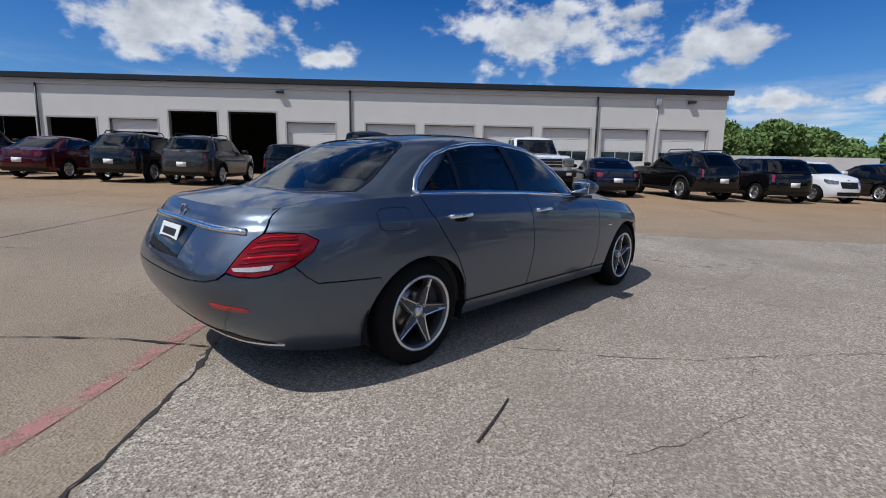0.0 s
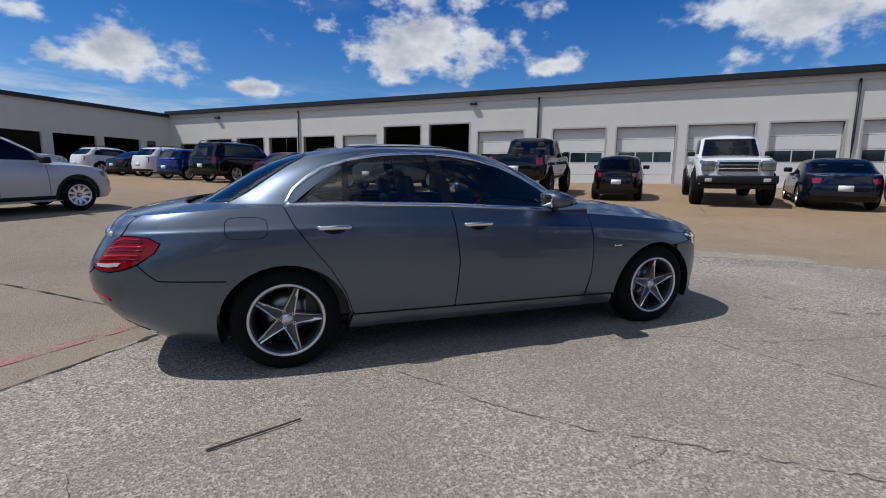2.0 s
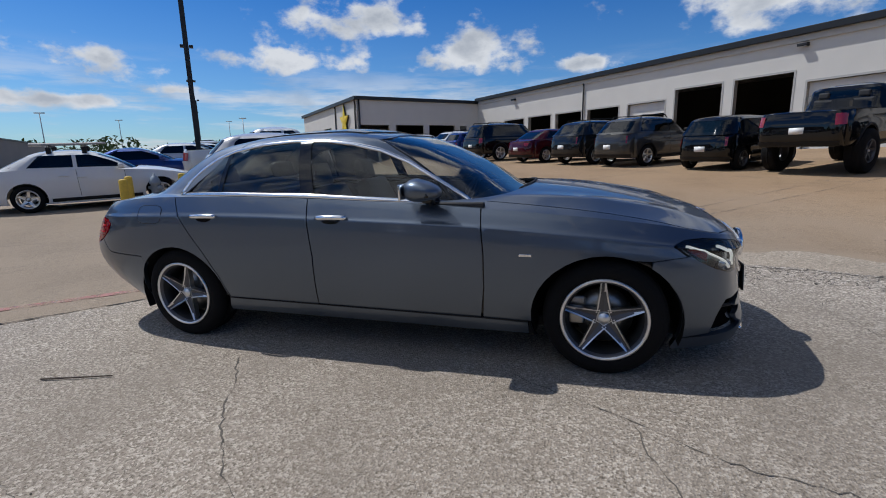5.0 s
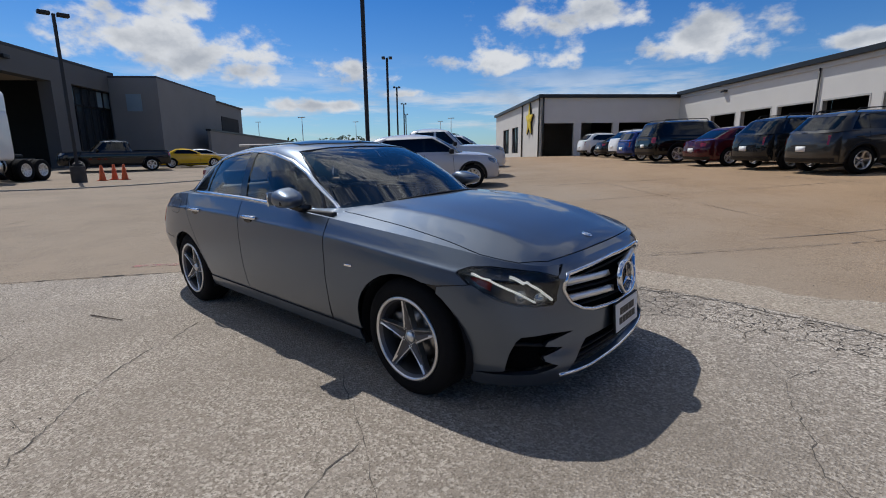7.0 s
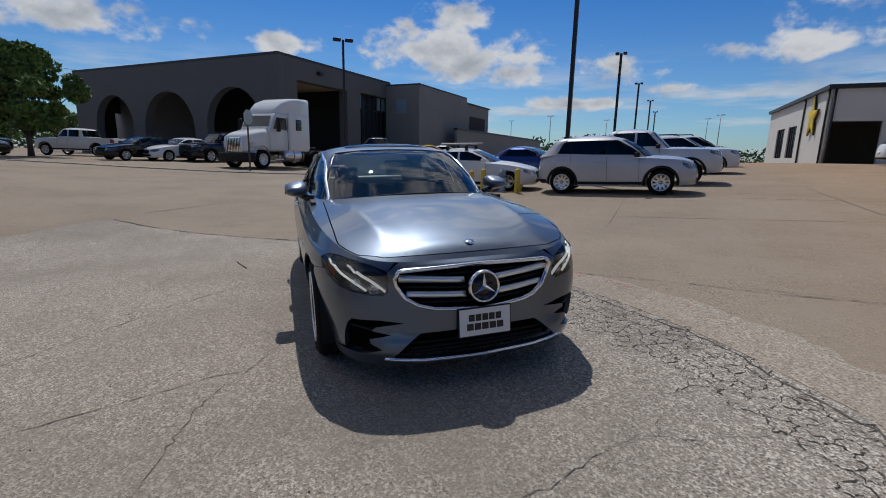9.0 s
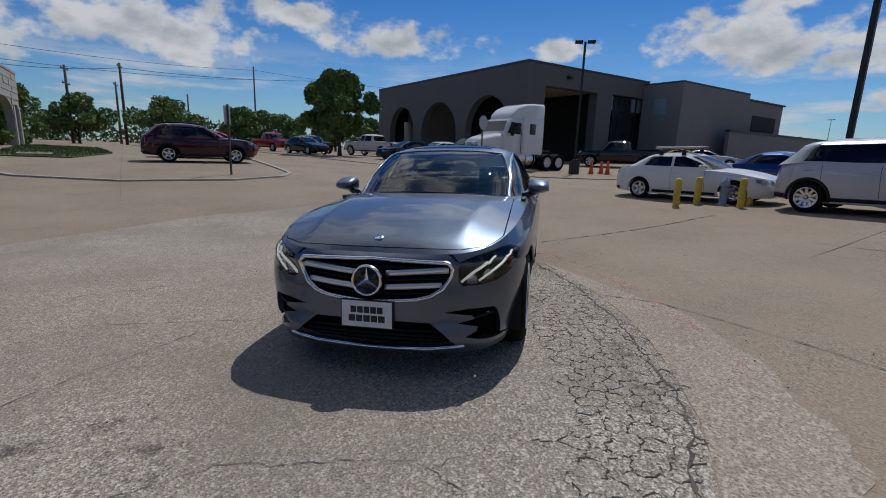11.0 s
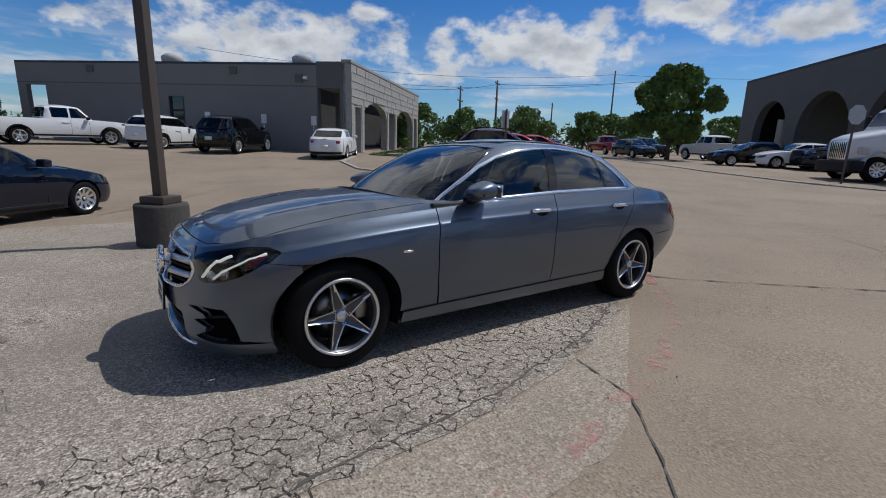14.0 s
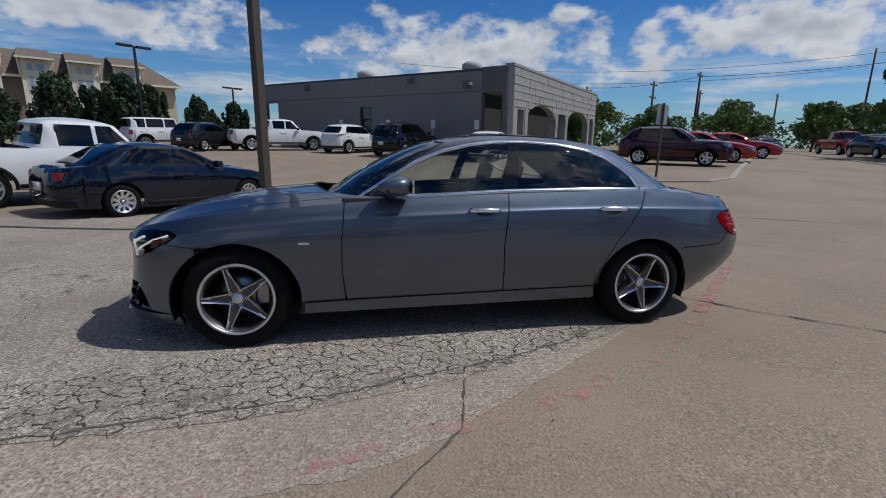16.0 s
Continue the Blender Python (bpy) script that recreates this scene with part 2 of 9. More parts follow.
def box(bm, x0, x1, y0, y1, z0, z1, bevel=0.0, m=None, mi=0):
    vs = [bm.verts.new(v) for v in ((x0, y0, z0), (x1, y0, z0), (x1, y1, z0), (x0, y1, z0), (x0, y0, z1), (x1, y0, z1), (x1, y1, z1), (x0, y1, z1))]
    fs = [bm.faces.new([vs[i] for i in f]) for f in ((3, 2, 1, 0), (4, 5, 6, 7), (0, 1, 5, 4), (1, 2, 6, 5), (2, 3, 7, 6), (3, 0, 4, 7))]
    for f in fs:
        f.material_index = mi
    if bevel:
        es = list({e for f in fs for e in f.edges})
        made = bmesh.ops.bevel(bm, geom=es, offset=bevel, segments=2, affect="EDGES", profile=0.6)
        vs = list({v for f in made["faces"] for v in f.verts})
        for f in made["faces"]:
            f.material_index = mi
    if m is not None:
        bmesh.ops.transform(bm, matrix=m, verts=list(set(vs)))
    return bm


def boxed(*args, **kw):
    return box(bmesh.new(), *args, **kw)


def lathe(bm, profile, n=32, axis="y", mi=0, close=False):
    """Turn a profile of (radius, along) about an axis."""
    rings = []
    for k in range(n):
        a = 2 * math.pi * k / n
        ring = []
        for r, h in profile:
            p = (r * math.cos(a), h, r * math.sin(a)) if axis == "y" else (r * math.cos(a), r * math.sin(a), h) if axis == "z" else (h, r * math.cos(a), r * math.sin(a))
            ring.append(bm.verts.new(p))
        rings.append(ring)
    for k in range(n):
        a, b = rings[k], rings[(k + 1) % n]
        for i in range(len(profile) - 1):
            bm.faces.new((a[i], a[i + 1], b[i + 1], b[i])).material_index = mi
    bmesh.ops.remove_doubles(bm, verts=bm.verts, dist=1e-6)
    bmesh.ops.recalc_face_normals(bm, faces=bm.faces)
    return bm


def tube(bm, pts, r, n=8, r2=None, cap=True):
    """A round bar along points, tapering from r to r2."""
    pts = [Vector(p) for p in pts]
    r2 = r if r2 is None else r2
    rings = []
    for i, p in enumerate(pts):
        d = (pts[min(i + 1, len(pts) - 1)] - pts[max(i - 1, 0)]).normalized()
        q = d.to_track_quat("Z", "Y").to_matrix()
        rr = r + (r2 - r) * i / max(1, len(pts) - 1)
        rings.append([bm.verts.new(p + q @ Vector((rr * math.cos(2 * math.pi * k / n), rr * math.sin(2 * math.pi * k / n), 0))) for k in range(n)])
    for a, b in zip(rings, rings[1:]):
        for k in range(n):
            bm.faces.new((a[k], a[(k + 1) % n], b[(k + 1) % n], b[k]))
    if cap:
        bm.faces.new(rings[0][::-1])
        bm.faces.new(rings[-1])
    return bm


def spline(tab, x):
    """Smooth curve through a table of (x, value)."""
    t = np.array(sorted(tab), float)
    xs, ys = t[:, 0], t[:, 1]
    if len(xs) == 1:
        return np.full_like(np.asarray(x, float), ys[0])
    d = np.gradient(ys, xs)
    x = np.clip(np.asarray(x, float), xs[0], xs[-1])
    i = np.clip(np.searchsorted(xs, x) - 1, 0, len(xs) - 2)
    h = xs[i + 1] - xs[i]
    u = (x - xs[i]) / h
    return (2 * u**3 - 3 * u**2 + 1) * ys[i] + (u**3 - 2 * u**2 + u) * h * d[i] + (3 * u**2 - 2 * u**3) * ys[i + 1] + (u**3 - u**2) * h * d[i + 1]


def inside(pts, loop):
    x, y = pts[:, 0], pts[:, 1]
    lx, ly = loop[:, 0], loop[:, 1]
    r = np.zeros(len(pts), bool)
    j = len(loop) - 1
    for i in range(len(loop)):
        c = ((ly[i] > y) != (ly[j] > y)) & (x < (lx[j] - lx[i]) * (y - ly[i]) / (ly[j] - ly[i] + 1e-15) + lx[i])
        r ^= c
        j = i
    return r


def dense(loop, h, closed=True):
    loop = [np.asarray(p, float) for p in loop]
    out = []
    for a, b in zip(loop, loop[1:] + loop[:1] if closed else loop[1:]):
        k = max(1, int(math.ceil(np.linalg.norm(b - a) / h)))
        out += [a + (b - a) * i / k for i in range(k)]
    return np.array(out if closed else out + [loop[-1]])


from mathutils.geometry import delaunay_2d_cdt


def fill(loops, h, sy=1.0, guides=()):
    """Triangles of a flat region: the first loop less the others, with inner points h apart, and on the guide rows. sy: metres for one unit of the second coordinate."""
    loops = [np.asarray(l, float) * (1, sy) for l in loops]
    pts, edges = [], []
    for l in loops:
        k = len(pts)
        pts += [tuple(p) for p in l]
        edges += [(k + i, k + (i + 1) % len(l)) for i in range(len(l))]
    lo, hi = loops[0].min(0), loops[0].max(0)
    gx, gy = np.meshgrid(np.arange(lo[0] + h / 2, hi[0], h), np.arange(lo[1] + h / 2, hi[1], h * 0.87))
    gx[1::2] += h / 2
    g = np.stack([gx.ravel(), gy.ravel()], 1)
    for row in guides:
        g = g[np.abs(g[:, 1] - row * sy) > 0.011]
    for row in guides:
        xs = np.arange(lo[0] + 0.012, hi[0], 0.024)
        g = np.concatenate([g, np.stack([xs, np.full(len(xs), row * sy)], 1)])
    if len(g):
        ok = inside(g, loops[0])
        for l in loops[1:]:
            ok &= ~inside(g, l)
        g = g[ok]
    border = np.concatenate(loops)
    if len(g):
        near = np.concatenate([((g[i : i + 300, None] - border[None]) ** 2).sum(2).min(1) for i in range(0, len(g), 300)]) > (0.20 * h if len(guides) else 0.45 * h) ** 2
        pts += [tuple(p) for p in g[near]]
    v, _, f, _, _, _ = delaunay_2d_cdt([Vector(p) for p in pts], edges, [], 0, 1e-5)
    v = np.array([tuple(p) for p in v])
    f = np.array([t for t in f if len(t) == 3])
    c = v[f].mean(1)
    ok = inside(c, loops[0])
    for l in loops[1:]:
        ok &= ~inside(c, l)
    a, b = v[f[:, 1]] - v[f[:, 0]], v[f[:, 2]] - v[f[:, 0]]
    ok &= np.abs(a[:, 0] * b[:, 1] - a[:, 1] * b[:, 0]) > 2e-6
    return v / (1, sy), f[ok]


def skin(v3, tris, normals, skirt=0.012, flip=False):
    """A sheet with its rim turned in by skirt metres."""
    v3, normals = np.asarray(v3), np.asarray(normals)
    t = [tuple(r) for r in (tris[:, ::-1] if flip else tris)]
    edges = {}
    for a, b, c in t:
        for e in ((a, b), (b, c), (c, a)):
            edges[e] = 1
    verts, faces = [tuple(p) for p in v3], [tuple(int(i) for i in f) for f in t]
    if skirt:
        rim = [e for e in edges if (e[1], e[0]) not in edges]
        top, low = {}, {}
        for i in {k for e in rim for k in e}:
            top[i] = len(verts)
            verts.append(tuple(v3[i]))
            low[i] = len(verts)
            verts.append(tuple(v3[i] - normals[i] * skirt))
        faces += [(top[b], top[a], low[a], low[b]) for a, b in rim]
    me = bpy.data.meshes.new("sheet")
    me.from_pydata(verts, [], faces)
    me.update()
    return me


# ---- car bodies: stacked plan outlines ----
class Shell:
    """A closed body wall made of stacked plan outlines. rows: (w, z table over x, half width, front x, rear x, how far the front corners are drawn back, and the share by which the tail narrows)."""

    def __init__(self, rows, nf=3.8, nr=4.2, xm=0.0, n=900, bow=0.0, guides=()):
        self.guides = guides
        self.w = np.array([r[0] for r in rows], float)
        phi = np.linspace(0, math.pi, n)
        cs, sn = np.cos(phi), np.sin(phi)
        ex = np.where(cs > 0, nr, nf)
        cx, sy = np.abs(cs) ** (2 / ex), np.abs(sn) ** (2 / ex)
        pts = []
        for _, z, half, xf, xr, *cut in rows:
            u = sy * half / 0.9
            x = np.where(cs > 0, xm - (xm - xr) * cx + bow * (sy * half) ** 2 * cx**4, xm + (xf - xm) * cx - (cut[0] if cut else 0.0) * u * u * np.clip(1 - u, 0, 1) / 0.135 * cx**2)
            tuck = (cut[1] if len(cut) > 1 else 0.0) * np.clip((-1.75 - x) / 0.6, 0, 1)
            pts.append(np.stack([x, half * sy * (1 - tuck), spline(z, x)], 1))
        self.p = np.array(pts)
        ref = self.p[len(rows) // 2]
        self.s = np.concatenate([[0], np.cumsum(np.linalg.norm(np.diff(ref[:, :2], axis=0), axis=1))])
        self.S = self.s[-1]
        self.high = float(np.mean(self.p[-1, :, 2] - self.p[0, :, 2]))

    def at(self, s, w):
        s, w = np.atleast_1d(np.asarray(s, float)), np.clip(np.atleast_1d(np.asarray(w, float)), self.w[0], self.w[-1])
        s = np.mod(s + self.S, 2 * self.S) - self.S
        a = np.abs(s)
        k = np.interp(a, self.s, np.arange(len(self.s)))
        i = np.clip(k.astype(int), 0, len(self.s) - 2)
        u = (k - i)[:, None]
        rows = self.p[:, i] * (1 - u) + self.p[:, i + 1] * u
        j = np.clip(np.searchsorted(self.w, w) - 1, 0, len(self.w) - 2)
        ar = np.arange(len(w))
        h = self.w[j + 1] - self.w[j]
        t = ((w - self.w[j]) / h)[:, None]
        tang = np.gradient(rows, self.w, axis=0)
        p0, p1, m0, m1 = rows[j, ar], rows[j + 1, ar], tang[j, ar] * h[:, None], tang[j + 1, ar] * h[:, None]
        out = (2 * t**3 - 3 * t**2 + 1) * p0 + (t**3 - 2 * t**2 + t) * m0 + (3 * t**2 - 2 * t**3) * p1 + (t**3 - t**2) * m1
        out[:, 1] *= np.where(s < 0, -1, 1)
        return out

    def normal(self, s, w):
        e = 2e-3
        du = self.at(np.asarray(s) + e, w) - self.at(np.asarray(s) - e, w)
        dw = self.at(s, np.minimum(np.asarray(w) + e, self.w[-1])) - self.at(s, np.maximum(np.asarray(w) - e, self.w[0]))
        nn = -np.cross(du, dw)
        return nn / (np.linalg.norm(nn, axis=1)[:, None] + 1e-12)

    def find(self, kind, a, z, byw=False):
        """The (s, w) of a point given by side x, or front or rear y, and its height (or its row, where byw)."""
        w = z if byw else 0.5 * (self.w[0] + self.w[-1])
        ws = np.linspace(self.w[0], self.w[-1], 60)
        ks = np.linspace(0, self.S, 500)
        sign = 1
        if kind != "s":
            sign, a = (1 if a >= 0 else -1), abs(a)
        for _ in range(1 if byw else 6):
            line = self.at(ks, np.full(500, w))
            if kind == "s":
                s = np.interp(a, line[:, 0], ks)
            elif kind == "f":
                m = line[:, 0] > 0.5 * (line[:, 0].max() + line[:, 0].min())
                s = np.interp(a, line[m][::-1, 1], ks[m][::-1])
            else:
                m = line[:, 0] < 0.5 * (line[:, 0].max() + line[:, 0].min())
                s = np.interp(a, line[m][:, 1], ks[m])
            if not byw:
                w = np.interp(z, self.at(np.full(60, s), ws)[:, 2], ws)
        if sign < 0:
            s = -s if kind == "r" else 2 * self.S - s
        return s, w

    def loop(self, pts, h=0.03, byw=False, closed=True):
        """Outline in (s, w) from points (kind, a, z); edges between points of one kind are drawn straight in that view."""
        out = []
        n = len(pts)

        def level(k, a, z):
            s, w = self.find(k, a, z, byw)
            return float(self.at([s], [w])[0, 2]) if z > 5 and not byw else z

        for i in range(n if closed else n - 1):
            (k0, a0, z0), (k1, a1, z1) = pts[i], pts[(i + 1) % n]
            if k0 == k1:
                if z0 > 5 and z1 > 5:
                    c = max(1, int(math.ceil(abs(a1 - a0) / h)))
                else:
                    z0, z1 = level(k0, a0, z0), level(k1, a1, z1)
                    c = max(1, int(math.ceil(math.hypot(a1 - a0, (z1 - z0) * (self.high if byw else 1)) / h)))
                out += [self.find(k0, a0 + (a1 - a0) * j / c, z0 + (z1 - z0) * j / c, byw) for j in range(c)]
            else:
                p, q = np.array(self.find(k0, a0, z0, byw)), np.array(self.find(k1, a1, z1, byw))
                c = max(1, int(math.ceil(np.linalg.norm((q - p) * (1, self.high)) / h)))
                out += [tuple(p + (q - p) * j / c) for j in range(c)]
        if not closed:
            out.append(self.find(*pts[-1], byw))
        return np.array(out)

    def sheet(self, loops, h=0.045, skirt=0.012, lift=0.0):
        v, t = fill(loops, h, self.high, self.guides)
        p, n = self.at(v[:, 0], v[:, 1]), self.normal(v[:, 0], v[:, 1])
        me = skin(p + n * lift, t, n, skirt)
        NORMALS[me.name] = n
        return me

    def ribbon(self, path, width, lift=0.004, depth=0.01):
        """A raised strip along a path in (s, w)."""
        path = np.asarray(path)
        p, n = self.at(path[:, 0], path[:, 1]), self.normal(path[:, 0], path[:, 1])
        return strip(p + n * lift, n, width, depth)

    def right(self, loop):
        return np.asarray(loop)[::-1] * (-1, 1)


def strip(p, n, width, depth, closed=False):
    """A bar of that width and depth along points p, flat side along normals n."""
    p, n = np.asarray(p, float), np.asarray(n, float)
    d = (np.roll(p, -1, 0) - np.roll(p, 1, 0)) if closed else np.gradient(p, axis=0)
    d /= np.linalg.norm(d, axis=1)[:, None] + 1e-12
    b = np.cross(d, n)
    b /= np.linalg.norm(b, axis=1)[:, None] + 1e-12
    wd = np.broadcast_to(np.asarray(width, float), (len(p),))[:, None] / 2
    ring = np.stack([p - b * wd - n * depth, p - b * wd * 0.8, p + b * wd * 0.8, p + b * wd - n * depth], 1)
    verts = [tuple(v) for v in ring.reshape(-1, 3)]
    faces = []
    m = len(p)
    for i in range(m if closed else m - 1):
        a, c = 4 * i, 4 * ((i + 1) % m)
        faces += [(a + k, a + k + 1, c + k + 1, c + k) for k in range(3)]
    if not closed:
        faces += [(0, 3, 2, 1), (4 * m - 4, 4 * m - 3, 4 * m - 2, 4 * m - 1)]
    me = bpy.data.meshes.new("strip")
    me.from_pydata(verts, [], faces)
    me.update()
    bm = bmesh.new()
    bm.from_mesh(me)
    bmesh.ops.recalc_face_normals(bm, faces=bm.faces)
    bm.to_mesh(me)
    bm.free()
    return me


class Deck:
    """The lid over a shell's top outline: bonnet, boot or roof. lift: crown height over the middle, as a table over x."""

    def __init__(self, shell, ztab, lift, radial=None, fold=None):
        top = shell.p[-1]
        self.fold = fold
        self.x, self.y, self.ztab, self.lift, self.radial = top[:, 0], top[:, 1], ztab, lift, radial

    def edge(self, x):
        return np.interp(x, self.x, self.y)

    def z(self, x, y):
        x, y = np.asarray(x, float), np.asarray(y, float)
        if self.radial:
            xm, af, ar, half, n = self.radial
            r = ((np.abs(x - xm) / np.where(x > xm, af, ar)) ** n + (np.abs(y) / half) ** n) ** (1 / n)
            return spline(self.ztab, x) + spline(self.lift, x) * (1 - np.clip(r, 0, 1) ** 2.2)
        e = np.maximum(self.edge(x), 1e-3)
        z = spline(self.ztab, x) + spline(self.lift, x) * (1 - np.clip(np.abs(y) / e, 0, 1) ** 2.7)
        if self.fold:
            # a folded crease along each side of the bonnet
            (x0, y0), (x1, y1) = self.fold
            k = np.clip((x - x0 + 0.1) / 0.4, 0, 1) * np.clip((x1 - x) / 0.35, 0, 1)
            yc = y0 + (y1 - y0) * (x - x0) / (x1 - x0)
            z = z + 0.016 * k * np.clip(1 - np.abs(np.abs(y) - yc) / 0.17, 0, 1) ** 1.6
        return z

    def outline(self, inset=0.0, n=140):
        k = np.linspace(0, len(self.x) - 1, n).astype(int)
        seg = np.concatenate([[0], np.cumsum(np.hypot(np.diff(self.x), np.diff(self.y)))])
        k = np.interp(np.linspace(0, seg[-1], n), seg, np.arange(len(seg))).astype(int)
        a = np.stack([self.x[k], self.y[k]], 1)
        c = a.mean(0)[0]
        a = (a - (c, 0)) * (1 - inset) + (c, 0)
        return np.concatenate([a, a[-2:0:-1] * (1, -1)])[::-1]

    def sheet(self, loops, h=0.06, skirt=0.012, lift=0.0):
        loops = [np.asarray(l, float) for l in loops]
        v, t = fill(loops, h)
        z = self.z(v[:, 0], v[:, 1]) + lift
        e = 3e-3
        nx, ny = -(self.z(v[:, 0] + e, v[:, 1]) - self.z(v[:, 0] - e, v[:, 1])) / (2 * e), -(self.z(v[:, 0], v[:, 1] + e) - self.z(v[:, 0], v[:, 1] - e)) / (2 * e)
        n = np.stack([np.clip(nx, -2, 2), np.clip(ny, -2, 2), np.ones(len(v))], 1)
        n /= np.linalg.norm(n, axis=1)[:, None]
        a = v[t]
        area = np.cross(a[:, 1] - a[:, 0], a[:, 2] - a[:, 0])
        t = np.where((area < 0)[:, None], t[:, ::-1], t)
        return skin(np.column_stack([v, z]), t, n, skirt)


def fix_out(me, centre):
    """Turn a sheet's faces away from the centre."""
    c = Vector(centre)
    score = sum((p.center - c).dot(p.normal) * p.area for p in me.polygons)
    if score < 0:
        me.flip_normals()
    return me


def arch_points(x, z, rx, rz, zlow, n=22):
    """Wheel opening, from its rear foot over the top to its front foot, in side view."""
    a0 = math.asin(max(-1, min(1, (zlow - z) / rz)))
    return [("s", x - rx * math.cos(a0 + (math.pi - 2 * a0) * k / n), z + rz * math.sin(a0 + (math.pi - 2 * a0) * k / n)) for k in range(n + 1)]


WHEELS = {}


def wheel_meshes(r, rim, width, spokes, style):
    """Tyre, rim, spokes, hub and disc meshes; the outer face looks along +y."""
    key = (r, rim, width, spokes, style)
    if key in WHEELS:
        return WHEELS[key]
    h = width / 2
    out = []
    bm = lathe(bmesh.new(), [(rim - 0.012, -h + 0.01), (rim + 0.015, -h), (r - 0.05, -h - 0.004), (r - 0.012, -h + 0.02), (r, -h + 0.05), (r - 0.006, -0.03), (r - 0.006, -0.022), (r, -0.02), (r, 0.02), (r - 0.006, 0.022), (r - 0.006, 0.03), (r, h - 0.05), (r - 0.012, h - 0.02), (r - 0.05, h + 0.004), (rim + 0.015, h), (rim - 0.012, h - 0.01)], 56)
    out.append(("tyre", bm, RUBBER))
    bm = lathe(bmesh.new(), [(rim - 0.015, -h + 0.01), (rim - 0.035, -h + 0.05), (rim - 0.045, 0.02), (rim - 0.03, h - 0.03), (rim - 0.022, h - 0.004), (rim - 0.004, h + 0.004), (rim + 0.004, h - 0.006), (rim - 0.012, h - 0.012)], 56)
    out.append(("rim", bm, {"black": DARK_ALLOY, "star": DARK_ALLOY}.get(style, ALLOY)))
    if style == "star":
        out.append(("barrel", lathe(bmesh.new(), [(rim - 0.020, h - 0.012), (rim - 0.034, h - 0.03), (rim - 0.046, 0.03), (rim - 0.036, -h + 0.05)], 56), BARREL_SHADE))
        out.append(("rim_lip", lathe(bmesh.new(), [(rim - 0.017, h - 0.006), (rim - 0.015, h + 0.004), (rim - 0.004, h + 0.007), (rim + 0.003, h + 0.001), (rim + 0.001, h - 0.008)], 56), ALLOY))
    bm = lathe(bmesh.new(), [(0.0, -0.005), (rim * 0.66, -0.005), (rim * 0.67, 0.012), (rim * 0.30, 0.016), (0.0, 0.03)], 40)
    out.append(("brake_disc", bm, STEEL))
    face = ALLOY if style in ("star", "silver") else DARK_ALLOY
    for k in range(spokes):
        a = 2 * math.pi * k / spokes + math.radians(8)
        bm = bmesh.new()
        if style == "star":
            # twin flanks leave the hub wide apart and meet at the rim
            prof = [(0.034, 0.042, h - 0.030), (0.06, 0.035, h - 0.026), (0.13, 0.0245, h - 0.018), (rim - 0.014, 0.0130, h - 0.002)]
        else:
            prof = [(0.05, 0.040, h - 0.04), (0.12, 0.028, h - 0.03), (0.18, 0.028, h - 0.02), (rim - 0.02, 0.034, h - 0.006)]
        rows = []
        for rr, hw, y in prof:
            rows.append([bm.verts.new((rr, y - 0.035, -hw * 1.1)), bm.verts.new((rr, y, -hw)), bm.verts.new((rr, y - (0.012 if style == "star" else 0.004), 0)), bm.verts.new((rr, y, hw)), bm.verts.new((rr, y - 0.035, hw * 1.1))])
        for p, q in zip(rows, rows[1:]):
            for i in range(4):
                f = bm.faces.new((p[i], p[i + 1], q[i + 1], q[i]))
                f.material_index = 0
        bmesh.ops.recalc_face_normals(bm, faces=bm.faces)
        bmesh.ops.transform(bm, matrix=Matrix.Rotation(-a, 4, "Y"), verts=bm.verts)
        out.append(("spoke", bm, face))
        if style == "star":
            bm = bmesh.new()
            rows = []
            for rr, hw, y in prof[:]:
                f = max(0.001, hw - 0.0085)
                e = y - 0.012 * (1 - f / hw) + 0.002
                rows.append([bm.verts.new((rr + 0.004, e, -f)), bm.verts.new((rr + 0.004, y - 0.010, 0)), bm.verts.new((rr + 0.004, e, f))])
            for p, q in zip(rows, rows[1:]):
                for i in range(2):
                    bm.faces.new((p[i], q[i], q[i + 1], p[i + 1]))
            bmesh.ops.transform(bm, matrix=Matrix.Rotation(-a, 4, "Y"), verts=bm.verts)
            out.append(("spoke_inlay", bm, DARK_ALLOY))
    bm = lathe(bmesh.new(), [(0.0, h - 0.021), (0.024, h - 0.0215), (0.026, h - 0.026), (0.030, h - 0.026), (0.033, h - 0.030), (0.036, h - 0.06), (0.0, h - 0.06)], 28)
    out.append(("hub_cap", bm, ALLOY))
    meshes = []
    for name, bm, m in out:
        me = bpy.data.meshes.new(name)
        bm.to_mesh(me)
        bm.free()
        me.materials.append(m)
        me.polygons.foreach_set("use_smooth", [name not in ("spoke", "spoke_inlay")] * len(me.polygons))
        meshes.append((name, me))
    WHEELS[key] = meshes
    return meshes


def add_wheel(parent, x, y, z, r, rim, width, spokes=5, style="silver", turn=0.0, steer=0.0):
    meshes = wheel_meshes(r, rim, width, spokes, style)
    flip = Matrix.Rotation(math.pi, 4, "Z") if y < 0 else Matrix.Identity(4)
    place = Matrix.Translation((x, y, z)) @ Matrix.Rotation(radians(steer), 4, "Z") @ flip @ Matrix.Rotation(radians(turn), 4, "Y")
    hub = new("wheel", meshes[0][1])
    hub.parent = parent
    hub.matrix_local = place
    for name, me in meshes[1:]:
        ob = new(name, me)
        ob.parent = hub
    return hub


